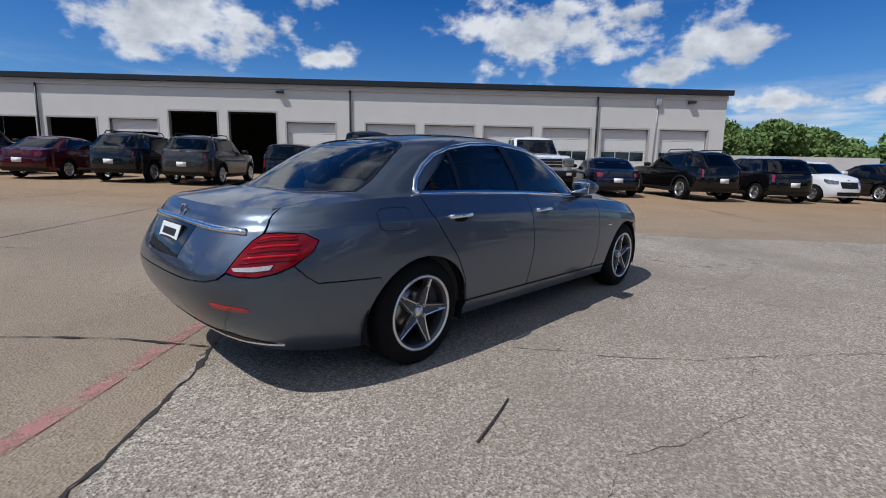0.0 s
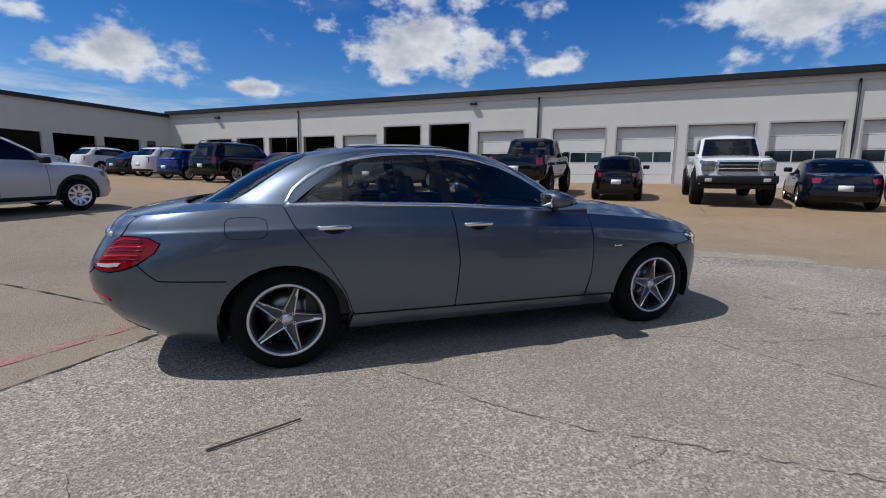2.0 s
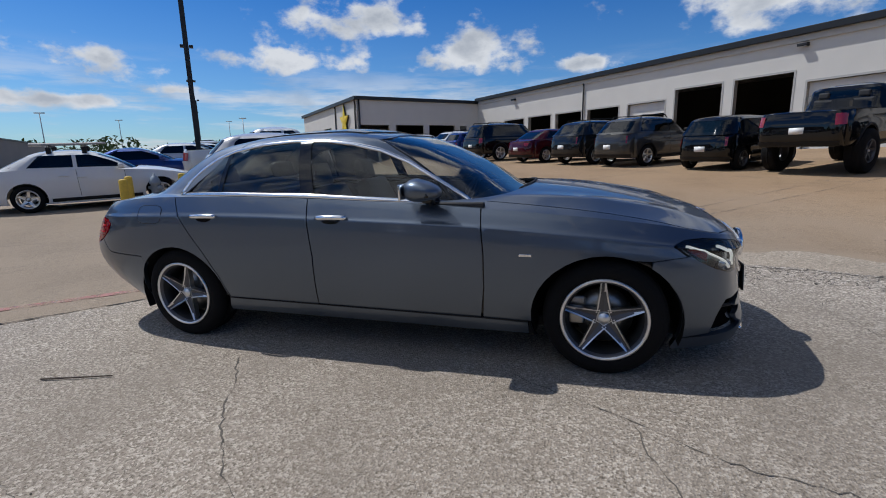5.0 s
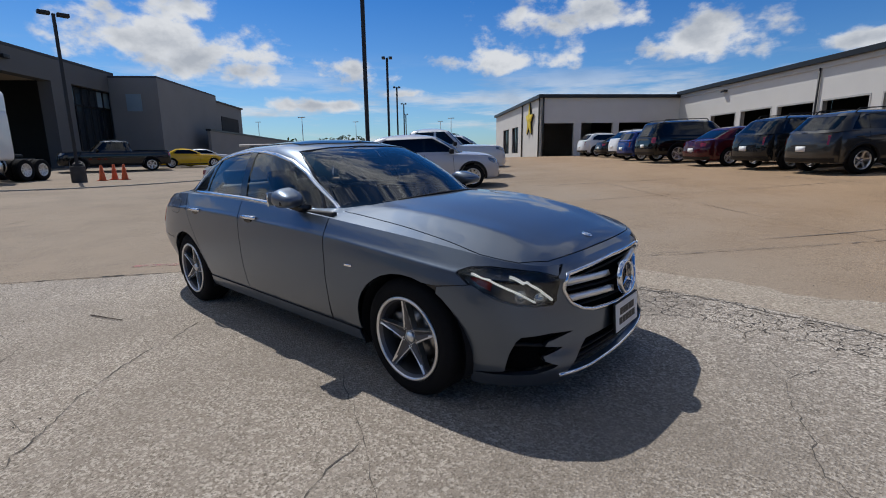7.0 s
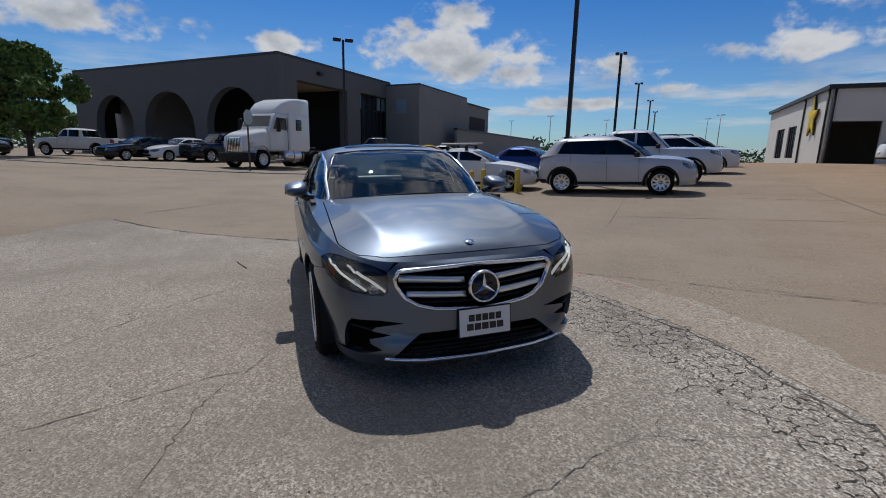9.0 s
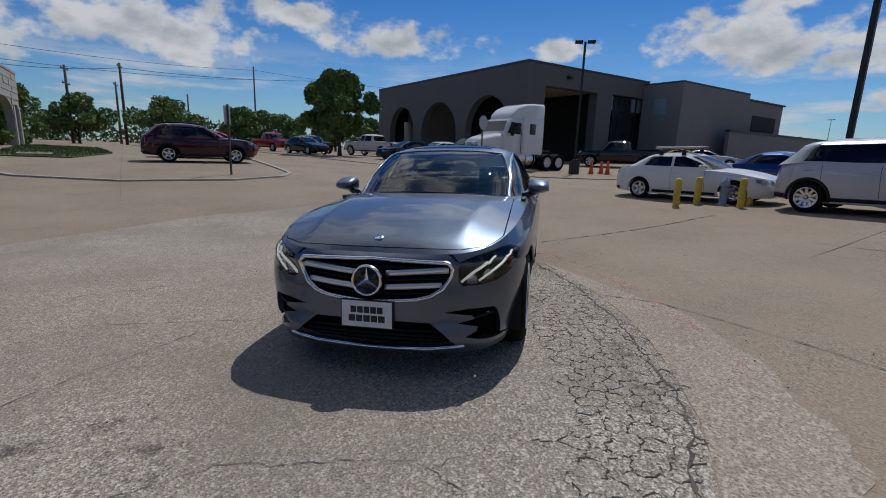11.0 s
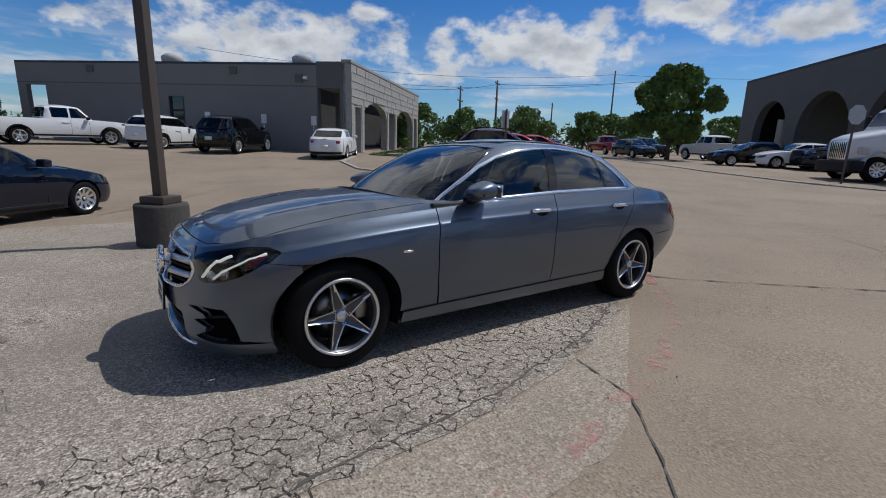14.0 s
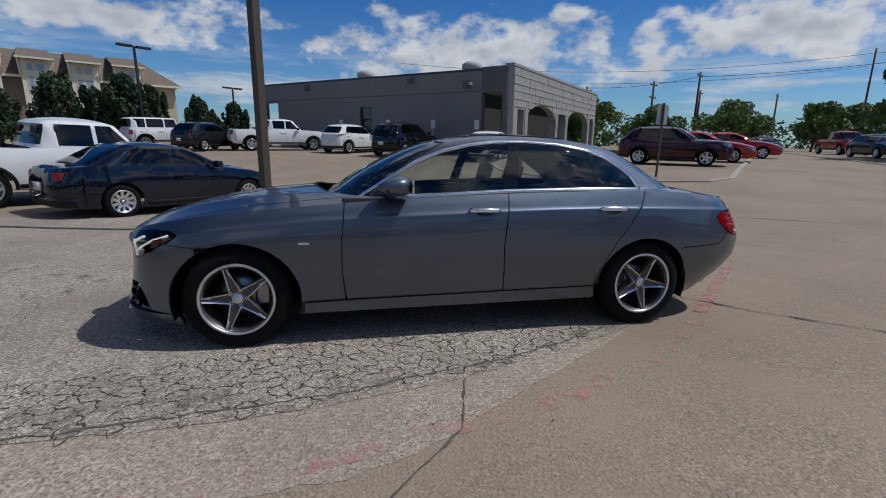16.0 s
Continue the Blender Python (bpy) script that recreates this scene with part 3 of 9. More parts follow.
# ---- the grey saloon ----
TILT = Matrix(((0.99988, 0.0, -0.01570), (-0.00052, 0.99945, -0.03313), (0.01569, 0.03314, 0.99933))).to_4x4()
GREY = mat("graphite_metallic_paint", (0.088, 0.108, 0.142), 0.32, 1.0, var=0.05, scale=1.5, fine=400, coat=1.0)


def add_flake(m, color, rough, share):
    """A broad second lobe for the metal flakes in a paint."""
    n, l = m.node_tree.nodes, m.node_tree.links
    flake, mx = n.new("ShaderNodeBsdfAnisotropic"), n.new("ShaderNodeMixShader")
    flake.inputs["Color"].default_value, flake.inputs["Roughness"].default_value = (*color, 1), rough
    mx.inputs[0].default_value = share
    l.new(n["Principled BSDF"].outputs[0], mx.inputs[1])
    l.new(flake.outputs[0], mx.inputs[2])
    l.new(mx.outputs[0], n["Material Output"].inputs["Surface"])


add_flake(GREY, (0.19, 0.23, 0.29), 0.55, 0.24)
car = empty("saloon_car", TILT, "graphite grey metallic four-door saloon car with chrome window trim", "car")

SHOULDER = [(-2.45, 0.985), (-2.2, 1.0), (-1.8, 1.035), (-1.4, 1.045), (-1.0, 1.04), (-0.4, 1.022), (0.3, 0.985), (0.75, 0.955), (1.1, 0.925), (1.5, 0.885), (1.8, 0.84), (2.0, 0.795), (2.2, 0.745)]


def rise(tab, k, base):
    return [(x, base + (z - base) * k) for x, z in tab]


body = Shell([
    (0.00, [(-2.6, 0.25), (-2.1, 0.20), (-1.0, 0.20), (1.0, 0.18), (1.9, 0.15), (2.3, 0.17)], 0.838, 2.275, -2.36, 0.03, 0.12),
    (0.08, [(-2.6, 0.31), (-2.1, 0.27), (-1.0, 0.26), (1.0, 0.24), (1.9, 0.22), (2.3, 0.23)], 0.862, 2.295, -2.46, 0.03, 0.08),
    (0.28, [(-2.6, 0.44), (0, 0.40), (2.3, 0.36)], 0.903, 2.305, -2.585, 0.07, 0.02),
    (0.50, [(-2.6, 0.60), (0, 0.58), (2.3, 0.50)], 0.927, 2.312, -2.640, 0.10),
    (0.72, [(-2.6, 0.755), (-1, 0.77), (0, 0.755), (1.5, 0.71), (2.3, 0.61)], 0.9245, 2.290, -2.600, 0.09),
    (0.845, [(-2.6, 0.865), (-1.8, 0.892), (-1, 0.897), (0, 0.868), (1.0, 0.82), (1.6, 0.763), (2.0, 0.708), (2.3, 0.665)], 0.9125, 2.262, -2.530, 0.045),
    (0.865, [(-2.6, 0.882), (-1.8, 0.912), (-1, 0.917), (0, 0.887), (1.0, 0.838), (1.6, 0.778), (2.0, 0.72), (2.3, 0.677)], 0.9095, 2.256, -2.518, 0.035),
    (0.882, [(-2.6, 0.895), (-1.8, 0.926), (-1, 0.931), (0, 0.901), (1.0, 0.85), (1.6, 0.788), (2.0, 0.73), (2.3, 0.686)], 0.8995, 2.250, -2.508, 0.035),
    (0.95, [(-2.6, 0.945), (-1.8, 0.985), (-1, 0.988), (0, 0.958), (1.0, 0.895), (1.6, 0.83), (2.0, 0.765), (2.3, 0.715)], 0.872, 2.225, -2.475, 0.03),
    (1.00, SHOULDER, 0.844, 2.185, -2.43),
], nf=5.2, nr=5.4, bow=0.10, guides=(0.832, 0.847, 0.857, 0.865, 0.873, 0.884, 0.90))
CREST = [(-2.45, 0.0), (-2.43, 0.0), (-2.36, 0.012), (-2.2, 0.033), (-1.8, 0.055), (0.0, 0.06), (0.9, 0.095), (1.3, 0.095), (1.7, 0.075), (2.0, 0.057), (2.1, 0.045), (2.15, 0.026), (2.185, 0.0), (2.2, 0.0)]
deck = Deck(body, SHOULDER, CREST, fold=((0.85, 0.62), (2.12, 0.47)))
XM = -0.46
cabin = Shell([
    (0.00, [(x, z + 0.004) for x, z in SHOULDER], 0.836, 1.04, -2.12),
    (0.12, rise(SHOULDER, 0.8, 1.10), 0.829, 0.93, -2.03),
    (0.40, [(-2.2, 1.165), (1.2, 1.15)], 0.782, 0.655, -1.80),
    (0.66, [(-2.2, 1.285), (1.2, 1.28)], 0.713, 0.405, -1.585),
    (0.85, [(-2.2, 1.370), (1.2, 1.37)], 0.648, 0.185, -1.37),
    (0.95, [(-2.2, 1.405), (1.2, 1.405)], 0.594, 0.035, -1.19),
    (1.00, [(-2.2, 1.420), (1.2, 1.420)], 0.545, -0.07, -1.07),
], nf=3.6, nr=3.6, xm=XM)
roof = Deck(cabin, [(-2.2, 1.42), (1.2, 1.42)], [(-2.2, 0.046), (1.2, 0.046)], (XM, 0.39, 0.61, 0.545, 3.6))
TOP = 9.0
RA, FA = arch_points(-1.47, 0.335, 0.395, 0.36, 0.20), arch_points(1.47, 0.335, 0.40, 0.368, 0.17)
G = 0.004


def both(name, shell, loops, material, parent=car, label="", h=0.045, skirt=0.012, lift=0.0):
    """The same panel on both sides of the car."""
    made = []
    for side in (1, -1):
        ls = [l if side > 0 else shell.right(l) for l in loops]
        me = fix_out(shell.sheet(ls, h, skirt, lift), (-0.1, 0, 0.6))
        ob = link_mesh(name, me, material, parent if not isinstance(parent, (list, tuple)) else parent[0 if side > 0 else 1], label)
        made.append(ob)
    return made


# lamps and openings, in the views that show them
HEAD = [("s", 1.81, 0.752), ("s", 1.86, 0.772), ("s", 1.95, 0.774), ("f", 0.70, 0.762), ("f", 0.60, 0.738), ("f", 0.525, 0.706), ("f", 0.515, 0.65), ("f", 0.52, 0.585), ("f", 0.55, 0.565), ("f", 0.64, 0.573), ("f", 0.72, 0.590), ("s", 2.02, 0.618), ("s", 1.95, 0.655), ("s", 1.89, 0.692), ("s", 1.84, 0.728)]
TAIL = [("r", 0.64, 0.70), ("r", 0.662, 0.775), ("r", 0.682, 0.845), ("r", 0.705, 0.878), ("s", -2.30, 0.882), ("s", -2.20, 0.874), ("s", -2.14, 0.843), ("s", -2.175, 0.79), ("s", -2.27, 0.73), ("s", -2.345, 0.70), ("r", 0.745, 0.683), ("r", 0.69, 0.685)]
GRILLE = [("f", 0.462, 0.708), ("f", 0.487, 0.67), ("f", 0.475, 0.62), ("f", 0.43, 0.55), ("f", 0.36, 0.508), ("f", 0.28, 0.490), ("f", 0.0, 0.478), ("f", -0.28, 0.490), ("f", -0.36, 0.508), ("f", -0.43, 0.55), ("f", -0.475, 0.62), ("f", -0.487, 0.67), ("f", -0.462, 0.708), ("f", 0.0, 0.722)]
MOUTH = [("f", 0.36, 0.352), ("f", 0.43, 0.300), ("f", 0.515, 0.225), ("f", 0.50, 0.208), ("f", 0.0, 0.195), ("f", -0.50, 0.208), ("f", -0.515, 0.225), ("f", -0.43, 0.300), ("f", -0.36, 0.352), ("f", 0.0, 0.372)]
VENT = [("f", 0.44, 0.412), ("f", 0.58, 0.432), ("f", 0.72, 0.436), ("s", 2.075, 0.415), ("s", 2.045, 0.35), ("s", 2.015, 0.25), ("f", 0.80, 0.222), ("f", 0.68, 0.236), ("f", 0.57, 0.268), ("f", 0.63, 0.300), ("f", 0.635, 0.325), ("f", 0.52, 0.348), ("f", 0.62, 0.372), ("f", 0.60, 0.392)]
head, tail = body.loop(HEAD, 0.02), body.loop(TAIL, 0.02)
grille, mouth, vent = body.loop(GRILLE, 0.02), body.loop(MOUTH, 0.025), body.loop(VENT, 0.02)
full = body.S * 2


def mirror_front(loop):
    return np.array([(full - s, w) for s, w in loop])[::-1]


# front bumper: one piece across the nose
nose = body.loop([("f", 0.0, TOP), ("f", 0.25, TOP), ("f", 0.45, TOP), ("f", 0.495, 0.722)], 0.03, closed=False)
below = body.loop([("s", 1.86, 0.690), ("s", 1.705, 0.668)], 0.03, closed=False)
arch_front = body.loop([p for p in FA if p[1] > 1.66][::1], 0.03, closed=False)
arch_front = arch_front[np.argsort(-arch_front[:, 1])]
k0 = int(np.argmin(np.abs(head - np.array(body.find("f", 0.525, 0.706))).sum(1)))
k1 = int(np.argmin(np.abs(head - np.array(body.find("s", 1.89, 0.692))).sum(1)))
lower_rim = np.array([head[i % len(head)] for i in range(k0, k1 + 1 if k1 > k0 else k1 + len(head) + 1)])
bottom = body.loop([("s", 1.83, 0.0), ("s", 2.1, 0.0)], 0.04, closed=False)
bottom_f = body.loop([("f", 0.7, 0.0), ("f", 0.35, 0.0), ("f", 0.0, 0.0)], 0.04, closed=False)
left = np.concatenate([nose, lower_rim, below[1:], arch_front[1:], bottom, bottom_f])
bumper_loop = np.concatenate([left, mirror_front(left)[1:-1]])
front_bumper = link_mesh("front_bumper", fix_out(body.sheet([bumper_loop, grille, mouth, vent, mirror_front(vent)], 0.04, 0.03), (1.0, 0, 0.5)), GREY, car)

# wings, doors, quarter panels, sills
wing = body.loop([("s", 0.785 + G, 0.295)] + [("s", 0.81, 0.5), ("s", 0.812, 0.7), ("s", 0.785 + G, TOP)] + [("s", 1.2, TOP), ("s", 1.5, TOP), ("s", 1.80, TOP), ("s", 2.0, TOP), ("f", 0.60, TOP), ("f", 0.475, TOP)], 0.03, closed=False)
wing_back = body.loop([("s", 1.803, 0.744), ("s", 1.833, 0.722), ("s", 1.868, 0.694), ("s", 1.70, 0.674)] + [p for p in FA if p[2] > 0.30 and p[1] < 1.68][::-1], 0.03, closed=False)
wing = np.concatenate([wing, head[k0::-1] + (0, 0.006), wing_back])
both("front_wing", body, [wing], GREY)
fd = body.loop([("s", 0.785 - G, TOP), ("s", 0.804, 0.7), ("s", 0.802, 0.5), ("s", 0.775, 0.305), ("s", -0.33 + G, 0.325), ("s", -0.312 + G, 0.66), ("s", -0.355 + G, TOP)], 0.03)
rd = body.loop([("s", -0.355 - G, TOP), ("s", -0.312 - G, 0.66), ("s", -0.33 - G, 0.325), ("s", -1.045, 0.335), ("s", -1.10, 0.50), ("s", -1.19, 0.66), ("s", -1.30, 0.80), ("s", -1.40, 0.94), ("s", -1.45, TOP)], 0.03)
front_doors = both("front_door", body, [fd], GREY)
rear_doors = both("rear_door", body, [rd], GREY)
quarter = body.loop([("s", -1.45 - 2 * G, TOP), ("s", -1.408, 0.94), ("s", -1.308, 0.80), ("s", -1.198, 0.66), ("s", -1.108, 0.50), ("s", -1.052, 0.33)] + [p for p in RA if p[2] > 0.34 and p[1] > -1.79][::-1] + [("s", -1.80, 0.618), ("s", -2.16, 0.634), ("s", -2.21, 0.672), ("s", -2.262, 0.726), ("s", -2.168, 0.79), ("s", -2.132, 0.845), ("s", -2.195, 0.880), ("s", -2.30, 0.888), ("r", 0.706, 0.885), ("r", 0.686, 0.945), ("r", 0.669, TOP), ("s", -2.2, TOP), ("s", -1.9, TOP)], 0.03)
both("quarter_panel", body, [quarter], GREY)
flap = body.loop([("s", -1.675 + math.copysign(0.118 * abs(math.cos(a)) ** 0.5, math.cos(a)), 0.925 + math.copysign(0.062 * abs(math.sin(a)) ** 0.5, math.sin(a))) for a in np.linspace(0, 2 * math.pi, 28)[:-1]], 0.03)
me = fix_out(body.sheet([body.right(flap)], 0.04, 0.004, 0.0015), (-0.1, 0, 0.6))
link_mesh("fuel_flap", me, GREY, car)
p = np.concatenate([body.right(flap), body.right(flap)[:1]])
link_mesh("fuel_flap_gap", body.ribbon(p, 0.005, 0.0022, 0.002), GLOSS_BLACK, car)
sill = body.loop([("s", 1.055, 0.215), ("s", 1.05, 0.29), ("s", 0.78, 0.30), ("s", -0.33, 0.318), ("s", -1.05, 0.328), ("s", -1.075, 0.26), ("s", -1.075, 0.235)], 0.03)
both("side_skirt", body, [sill], GREY, lift=0.006)
seal = body.loop([("s", 1.05, 0.297), ("s", 0.78, 0.305), ("s", -0.33, 0.322), ("s", -1.05, 0.331)], 0.05, closed=False)
for sd in (seal, body.right(seal)):
    link_mesh("sill_trim", body.ribbon(sd, 0.006, 0.008, 0.006), BLACK_PLASTIC, car)

# boot lid and rear bumper
lid_face = [("r", 0.0, TOP), ("r", 0.45, TOP), ("r", 0.60, TOP), ("r", 0.664, TOP), ("r", 0.68, 0.945), ("r", 0.698, 0.882), ("r", 0.675, 0.845), ("r", 0.655, 0.775), ("r", 0.632, 0.70), ("r", 0.60, 0.668), ("r", 0.54, 0.650), ("r", 0.40, 0.640), ("r", 0.0, 0.640)]
half = body.loop(lid_face, 0.03, closed=False)
lid_loop = np.concatenate([half, (half[1:-1] * (-1, 1))[::-1]])
link_mesh("boot_lid_face", fix_out(body.sheet([lid_loop], 0.04), (-1.5, 0, 0.8)), GREY, car)
rear_half = body.loop([("r", 0.0, 0.632), ("r", 0.40, 0.632), ("r", 0.54, 0.642), ("r", 0.605, 0.660), ("r", 0.64, 0.690), ("r", 0.69, 0.677), ("r", 0.745, 0.675), ("s", -2.34, 0.692), ("s", -2.268, 0.722), ("s", -2.217, 0.668), ("s", -2.16, 0.626), ("s", -1.80, 0.610)] + [p for p in RA if p[1] < -1.775][::-1] + [("s", -1.86, 0.0), ("s", -2.2, 0.0), ("r", 0.6, 0.0), ("r", 0.0, 0.0)], 0.03, closed=False)
rear_loop = np.concatenate([rear_half, (rear_half[1:-1] * (-1, 1))[::-1]])
link_mesh("rear_bumper", fix_out(body.sheet([rear_loop], 0.04, 0.03), (-1.5, 0, 0.6)), GREY, car)

# tail lamps
for ob in both("tail_lamp", body, [tail], RED_LENS, label="red tail lamp with a clear lower strip", h=0.03, lift=0.003):
    side = 1 if ob.data.vertices[0].co.y > 0 else -1
    low = body.loop([("r", 0.655, 0.722), ("r", 0.72, 0.727), ("s", -2.35, 0.737), ("s", -2.37, 0.714), ("r", 0.73, 0.706), ("r", 0.668, 0.706)], 0.02)
    me = fix_out(body.sheet([low if side > 0 else body.right(low)], 0.025, 0.002, 0.0065), (-1.5, 0, 0.8))
    link_mesh("reversing_lens", me, WHITE_LENS, ob)
    for zz, m, wd in ((0.752, DARK_RED, 0.007), (0.775, BRIGHT_RED, 0.013), (0.80, DARK_RED, 0.008), (0.823, BRIGHT_RED, 0.012), (0.848, DARK_RED, 0.007), (0.864, BRIGHT_RED, 0.008)):
        pth = body.loop([("r", 0.675 + (zz - 0.75) * 0.25, zz - 0.012), ("r", 0.72, zz - 0.004), ("s", -2.34, zz + 0.002), ("s", -2.22 - 0.4 * abs(zz - 0.83), zz + 0.004)], 0.03, closed=False)
        link_mesh("lamp_rib", body.ribbon(pth if side > 0 else body.right(pth), wd, 0.0055, 0.004), m, ob)
refl = body.loop([("r", 0.545, 0.545), ("r", 0.70, 0.522), ("r", 0.70, 0.500), ("r", 0.56, 0.518)], 0.03)
both("rear_reflector", body, [refl], AMBER, h=0.03, skirt=0.004, lift=0.004)
bar = np.concatenate([(body.loop([("r", 0.0, 0.896), ("r", 0.635, 0.886)], 0.03, closed=False)[1:] * (-1, 1))[::-1], body.loop([("r", 0.0, 0.896), ("r", 0.635, 0.886)], 0.03, closed=False)])
link_mesh("boot_chrome_bar", body.ribbon(bar, 0.034, 0.012, 0.012), CHROME, car, "chrome bar above the rear plate")
skirt_path = np.concatenate([(body.loop([("r", 0.0, 0.305), ("r", 0.35, 0.295), ("r", 0.64, 0.262)], 0.03, closed=False)[1:] * (-1, 1))[::-1], body.loop([("r", 0.0, 0.305), ("r", 0.35, 0.295), ("r", 0.64, 0.262)], 0.03, closed=False)])
link_mesh("rear_valance_trim", body.ribbon(skirt_path, 0.022, 0.008, 0.008), CHROME, car, "chrome strip along the lower rear bumper")
val = body.loop([("r", 0.0, 0.36), ("r", 0.50, 0.35), ("r", 0.62, 0.28), ("r", 0.62, 0.25), ("r", 0.0, 0.25)], 0.03, closed=False)
link_mesh("rear_diffuser", fix_out(body.sheet([np.concatenate([val, (val[1:-1] * (-1, 1))[::-1]])], 0.05, 0.004, 0.003), (-1.5, 0, 0.4)), BLACK_PLASTIC, car)

def plate(name, x, z, facing, w=0.31, h=0.155, lean=0.0):
    """Dealer plate: white board, black rim, two rows of bars for its lettering."""
    ob = link(name, boxed(-0.006, 0.006, -w / 2 - 0.008, w / 2 + 0.008, -h / 2 - 0.008, h / 2 + 0.008, bevel=0.003), BLACK_PLASTIC, car, "white dealer plate with two rows of dark bars in a black frame")
    ob.matrix_local = Matrix.Translation((x, 0, z)) @ Matrix.Rotation(radians(lean), 4, "Y")
    f = 0.0075 * facing
    b = link("plate_board", boxed(min(f, f - 0.003 * facing), max(f, f - 0.003 * facing) + 0.001, -w / 2, w / 2, -h / 2, h / 2), PLATE_WHITE, ob, smooth=False)
    for zz, ww in ((0.026, 0.205), (-0.026, 0.23)):
        for k in range(5):
            y0 = -ww / 2 + k * ww / 5
            link("plate_bar", boxed(f + (0.001 if facing > 0 else -0.0025), f + (0.0025 if facing > 0 else -0.001), y0 + 0.003, y0 + ww / 5 - 0.003, zz - 0.0195, zz + 0.0195), INK, ob, smooth=False)
    return ob


plate("front_plate", 2.322, 0.405, 1, lean=-3)
recess = body.loop([("r", 0.0, 0.885), ("r", 0.27, 0.882), ("r", 0.24, 0.72), ("r", 0.0, 0.715)], 0.03, closed=False)
link_mesh("plate_recess", fix_out(body.sheet([np.concatenate([recess, (recess[1:-1] * (-1, 1))[::-1]])], 0.05, 0.004, 0.002), (-1.5, 0, 0.8)), GLOSS_BLACK, car)
plate("rear_plate", -2.568, 0.80, -1, w=0.29, h=0.145, lean=20)

# lids: bonnet, boot, and the ledges beside the glass
outer = deck.outline()
cab_base = np.stack([np.concatenate([cabin.p[0][::12, 0], cabin.p[0][::-12, 0]]), np.concatenate([cabin.p[0][::12, 1], -cabin.p[0][::-12, 1]])], 1)[::-1] * 1.0
bon_x = np.linspace(0.80, 2.10, 24)
bon_l = [(x, min(deck.edge(x) - 0.012, 0.745 - 0.02 * max(0, 1.5 - x))) for x in bon_x]
nosecut = [(2.155 - 0.035 * (abs(y) / 0.52) ** 3.0, y) for y in np.linspace(0.52, -0.52, 21)]
bon_l = [p for p in bon_l if p[0] < nosecut[0][0] - 0.02]
cow = [(0.80 + 0.19 * (1 - (abs(y) / 0.74) ** 2.6), y) for y in np.linspace(-0.70, 0.70, 21)]
bonnet = dense(bon_l + nosecut + [(x, -y) for x, y in bon_l[::-1]] + cow[1:-1], 0.022)
gap = dense([((x - 1.4) * 1.006 + 1.4, y * 1.010) for x, y in bon_l + nosecut + [(x, -y) for x, y in bon_l[::-1]] + cow[1:-1]], 0.022)
link_mesh("bonnet", deck.sheet([bonnet], 0.03, 0.008), GREY, car)
boot_side = [(x, 0.662 - 0.03 * (x + 2.4)) for x in np.linspace(-2.29, -1.95, 9)]
boot_tail = [(-float(np.interp(y, deck.y[: len(deck.y) // 2], -deck.x[: len(deck.y) // 2])) + 0.001, y) for y in np.linspace(0, 0.660, 14)]
boot = dense(boot_tail + boot_side + [(-2.06, 0.45), (-2.09, 0.0), (-2.06, -0.45)] + [(x, -y) for x, y in boot_side[::-1]] + [(x, -y) for x, y in boot_tail[:0:-1]], 0.05)
link_mesh("boot_lid", deck.sheet([boot], 0.05, 0.015), GREY, car)
boot_gap = np.array([((x + 2.2) * (1.010 if x > -2.2 else 0.985) - 2.2, y * 1.007) for x, y in boot])
inner = np.array([(x, y) for x, y in cab_base])
inner = (inner - (XM, 0)) * 0.985 + (XM, 0)
link_mesh("shoulder_ledge", deck.sheet([outer, gap, boot_gap, dense(inner, 0.05)], 0.07, 0.0), GREY, car)

# cabin: pillars and roof rails in body colour, with holes for the glass
SIDE_GLASS = [("s", 0.70, 0.975), ("s", 0.47, 1.12), ("s", 0.29, 1.225), ("s", 0.10, 1.305), ("s", -0.10, 1.355), ("s", -0.30, 1.382), ("s", -0.55, 1.392), ("s", -0.80, 1.380), ("s", -1.02, 1.345), ("s", -1.18, 1.295), ("s", -1.30, 1.225), ("s", -1.39, 1.15), ("s", -1.445, 1.06), ("s", -1.0, 1.057), ("s", -0.37, 1.038), ("s", 0.3, 1.000)]
WIND = [("f", 0.0, 0.95), ("f", 0.40, 0.94), ("f", 0.735, 0.985), ("f", 0.70, 1.06), ("f", 0.645, 1.20), ("f", 0.585, 1.32), ("f", 0.545, 1.372), ("f", 0.3, 1.395), ("f", 0.0, 1.402)]
REAR = [("r", 0.0, 1.05), ("r", 0.40, 1.05), ("r", 0.635, 1.065), ("r", 0.625, 1.13), ("r", 0.575, 1.25), ("r", 0.52, 1.34), ("r", 0.48, 1.365), ("r", 0.28, 1.39), ("r", 0.0, 1.397)]
side_glass = cabin.loop(SIDE_GLASS, 0.03)
wl_half, rg_half = cabin.loop(WIND, 0.035, closed=False), cabin.loop(REAR, 0.035, closed=False)
cf = cabin.S * 2
wind = np.concatenate([wl_half, np.array([(cf - a, b) for a, b in wl_half[1:-1]])[::-1]])
rear = np.concatenate([rg_half, (rg_half[1:-1] * (-1, 1))[::-1]])
ring = np.concatenate([np.stack([np.linspace(-0.95, cf - 0.95, 160), np.zeros(160)], 1), np.stack([np.linspace(cf - 0.95, -0.95, 160), np.ones(160)], 1)])


def shift(loop, k):
    return np.asarray(loop) + (k, 0)


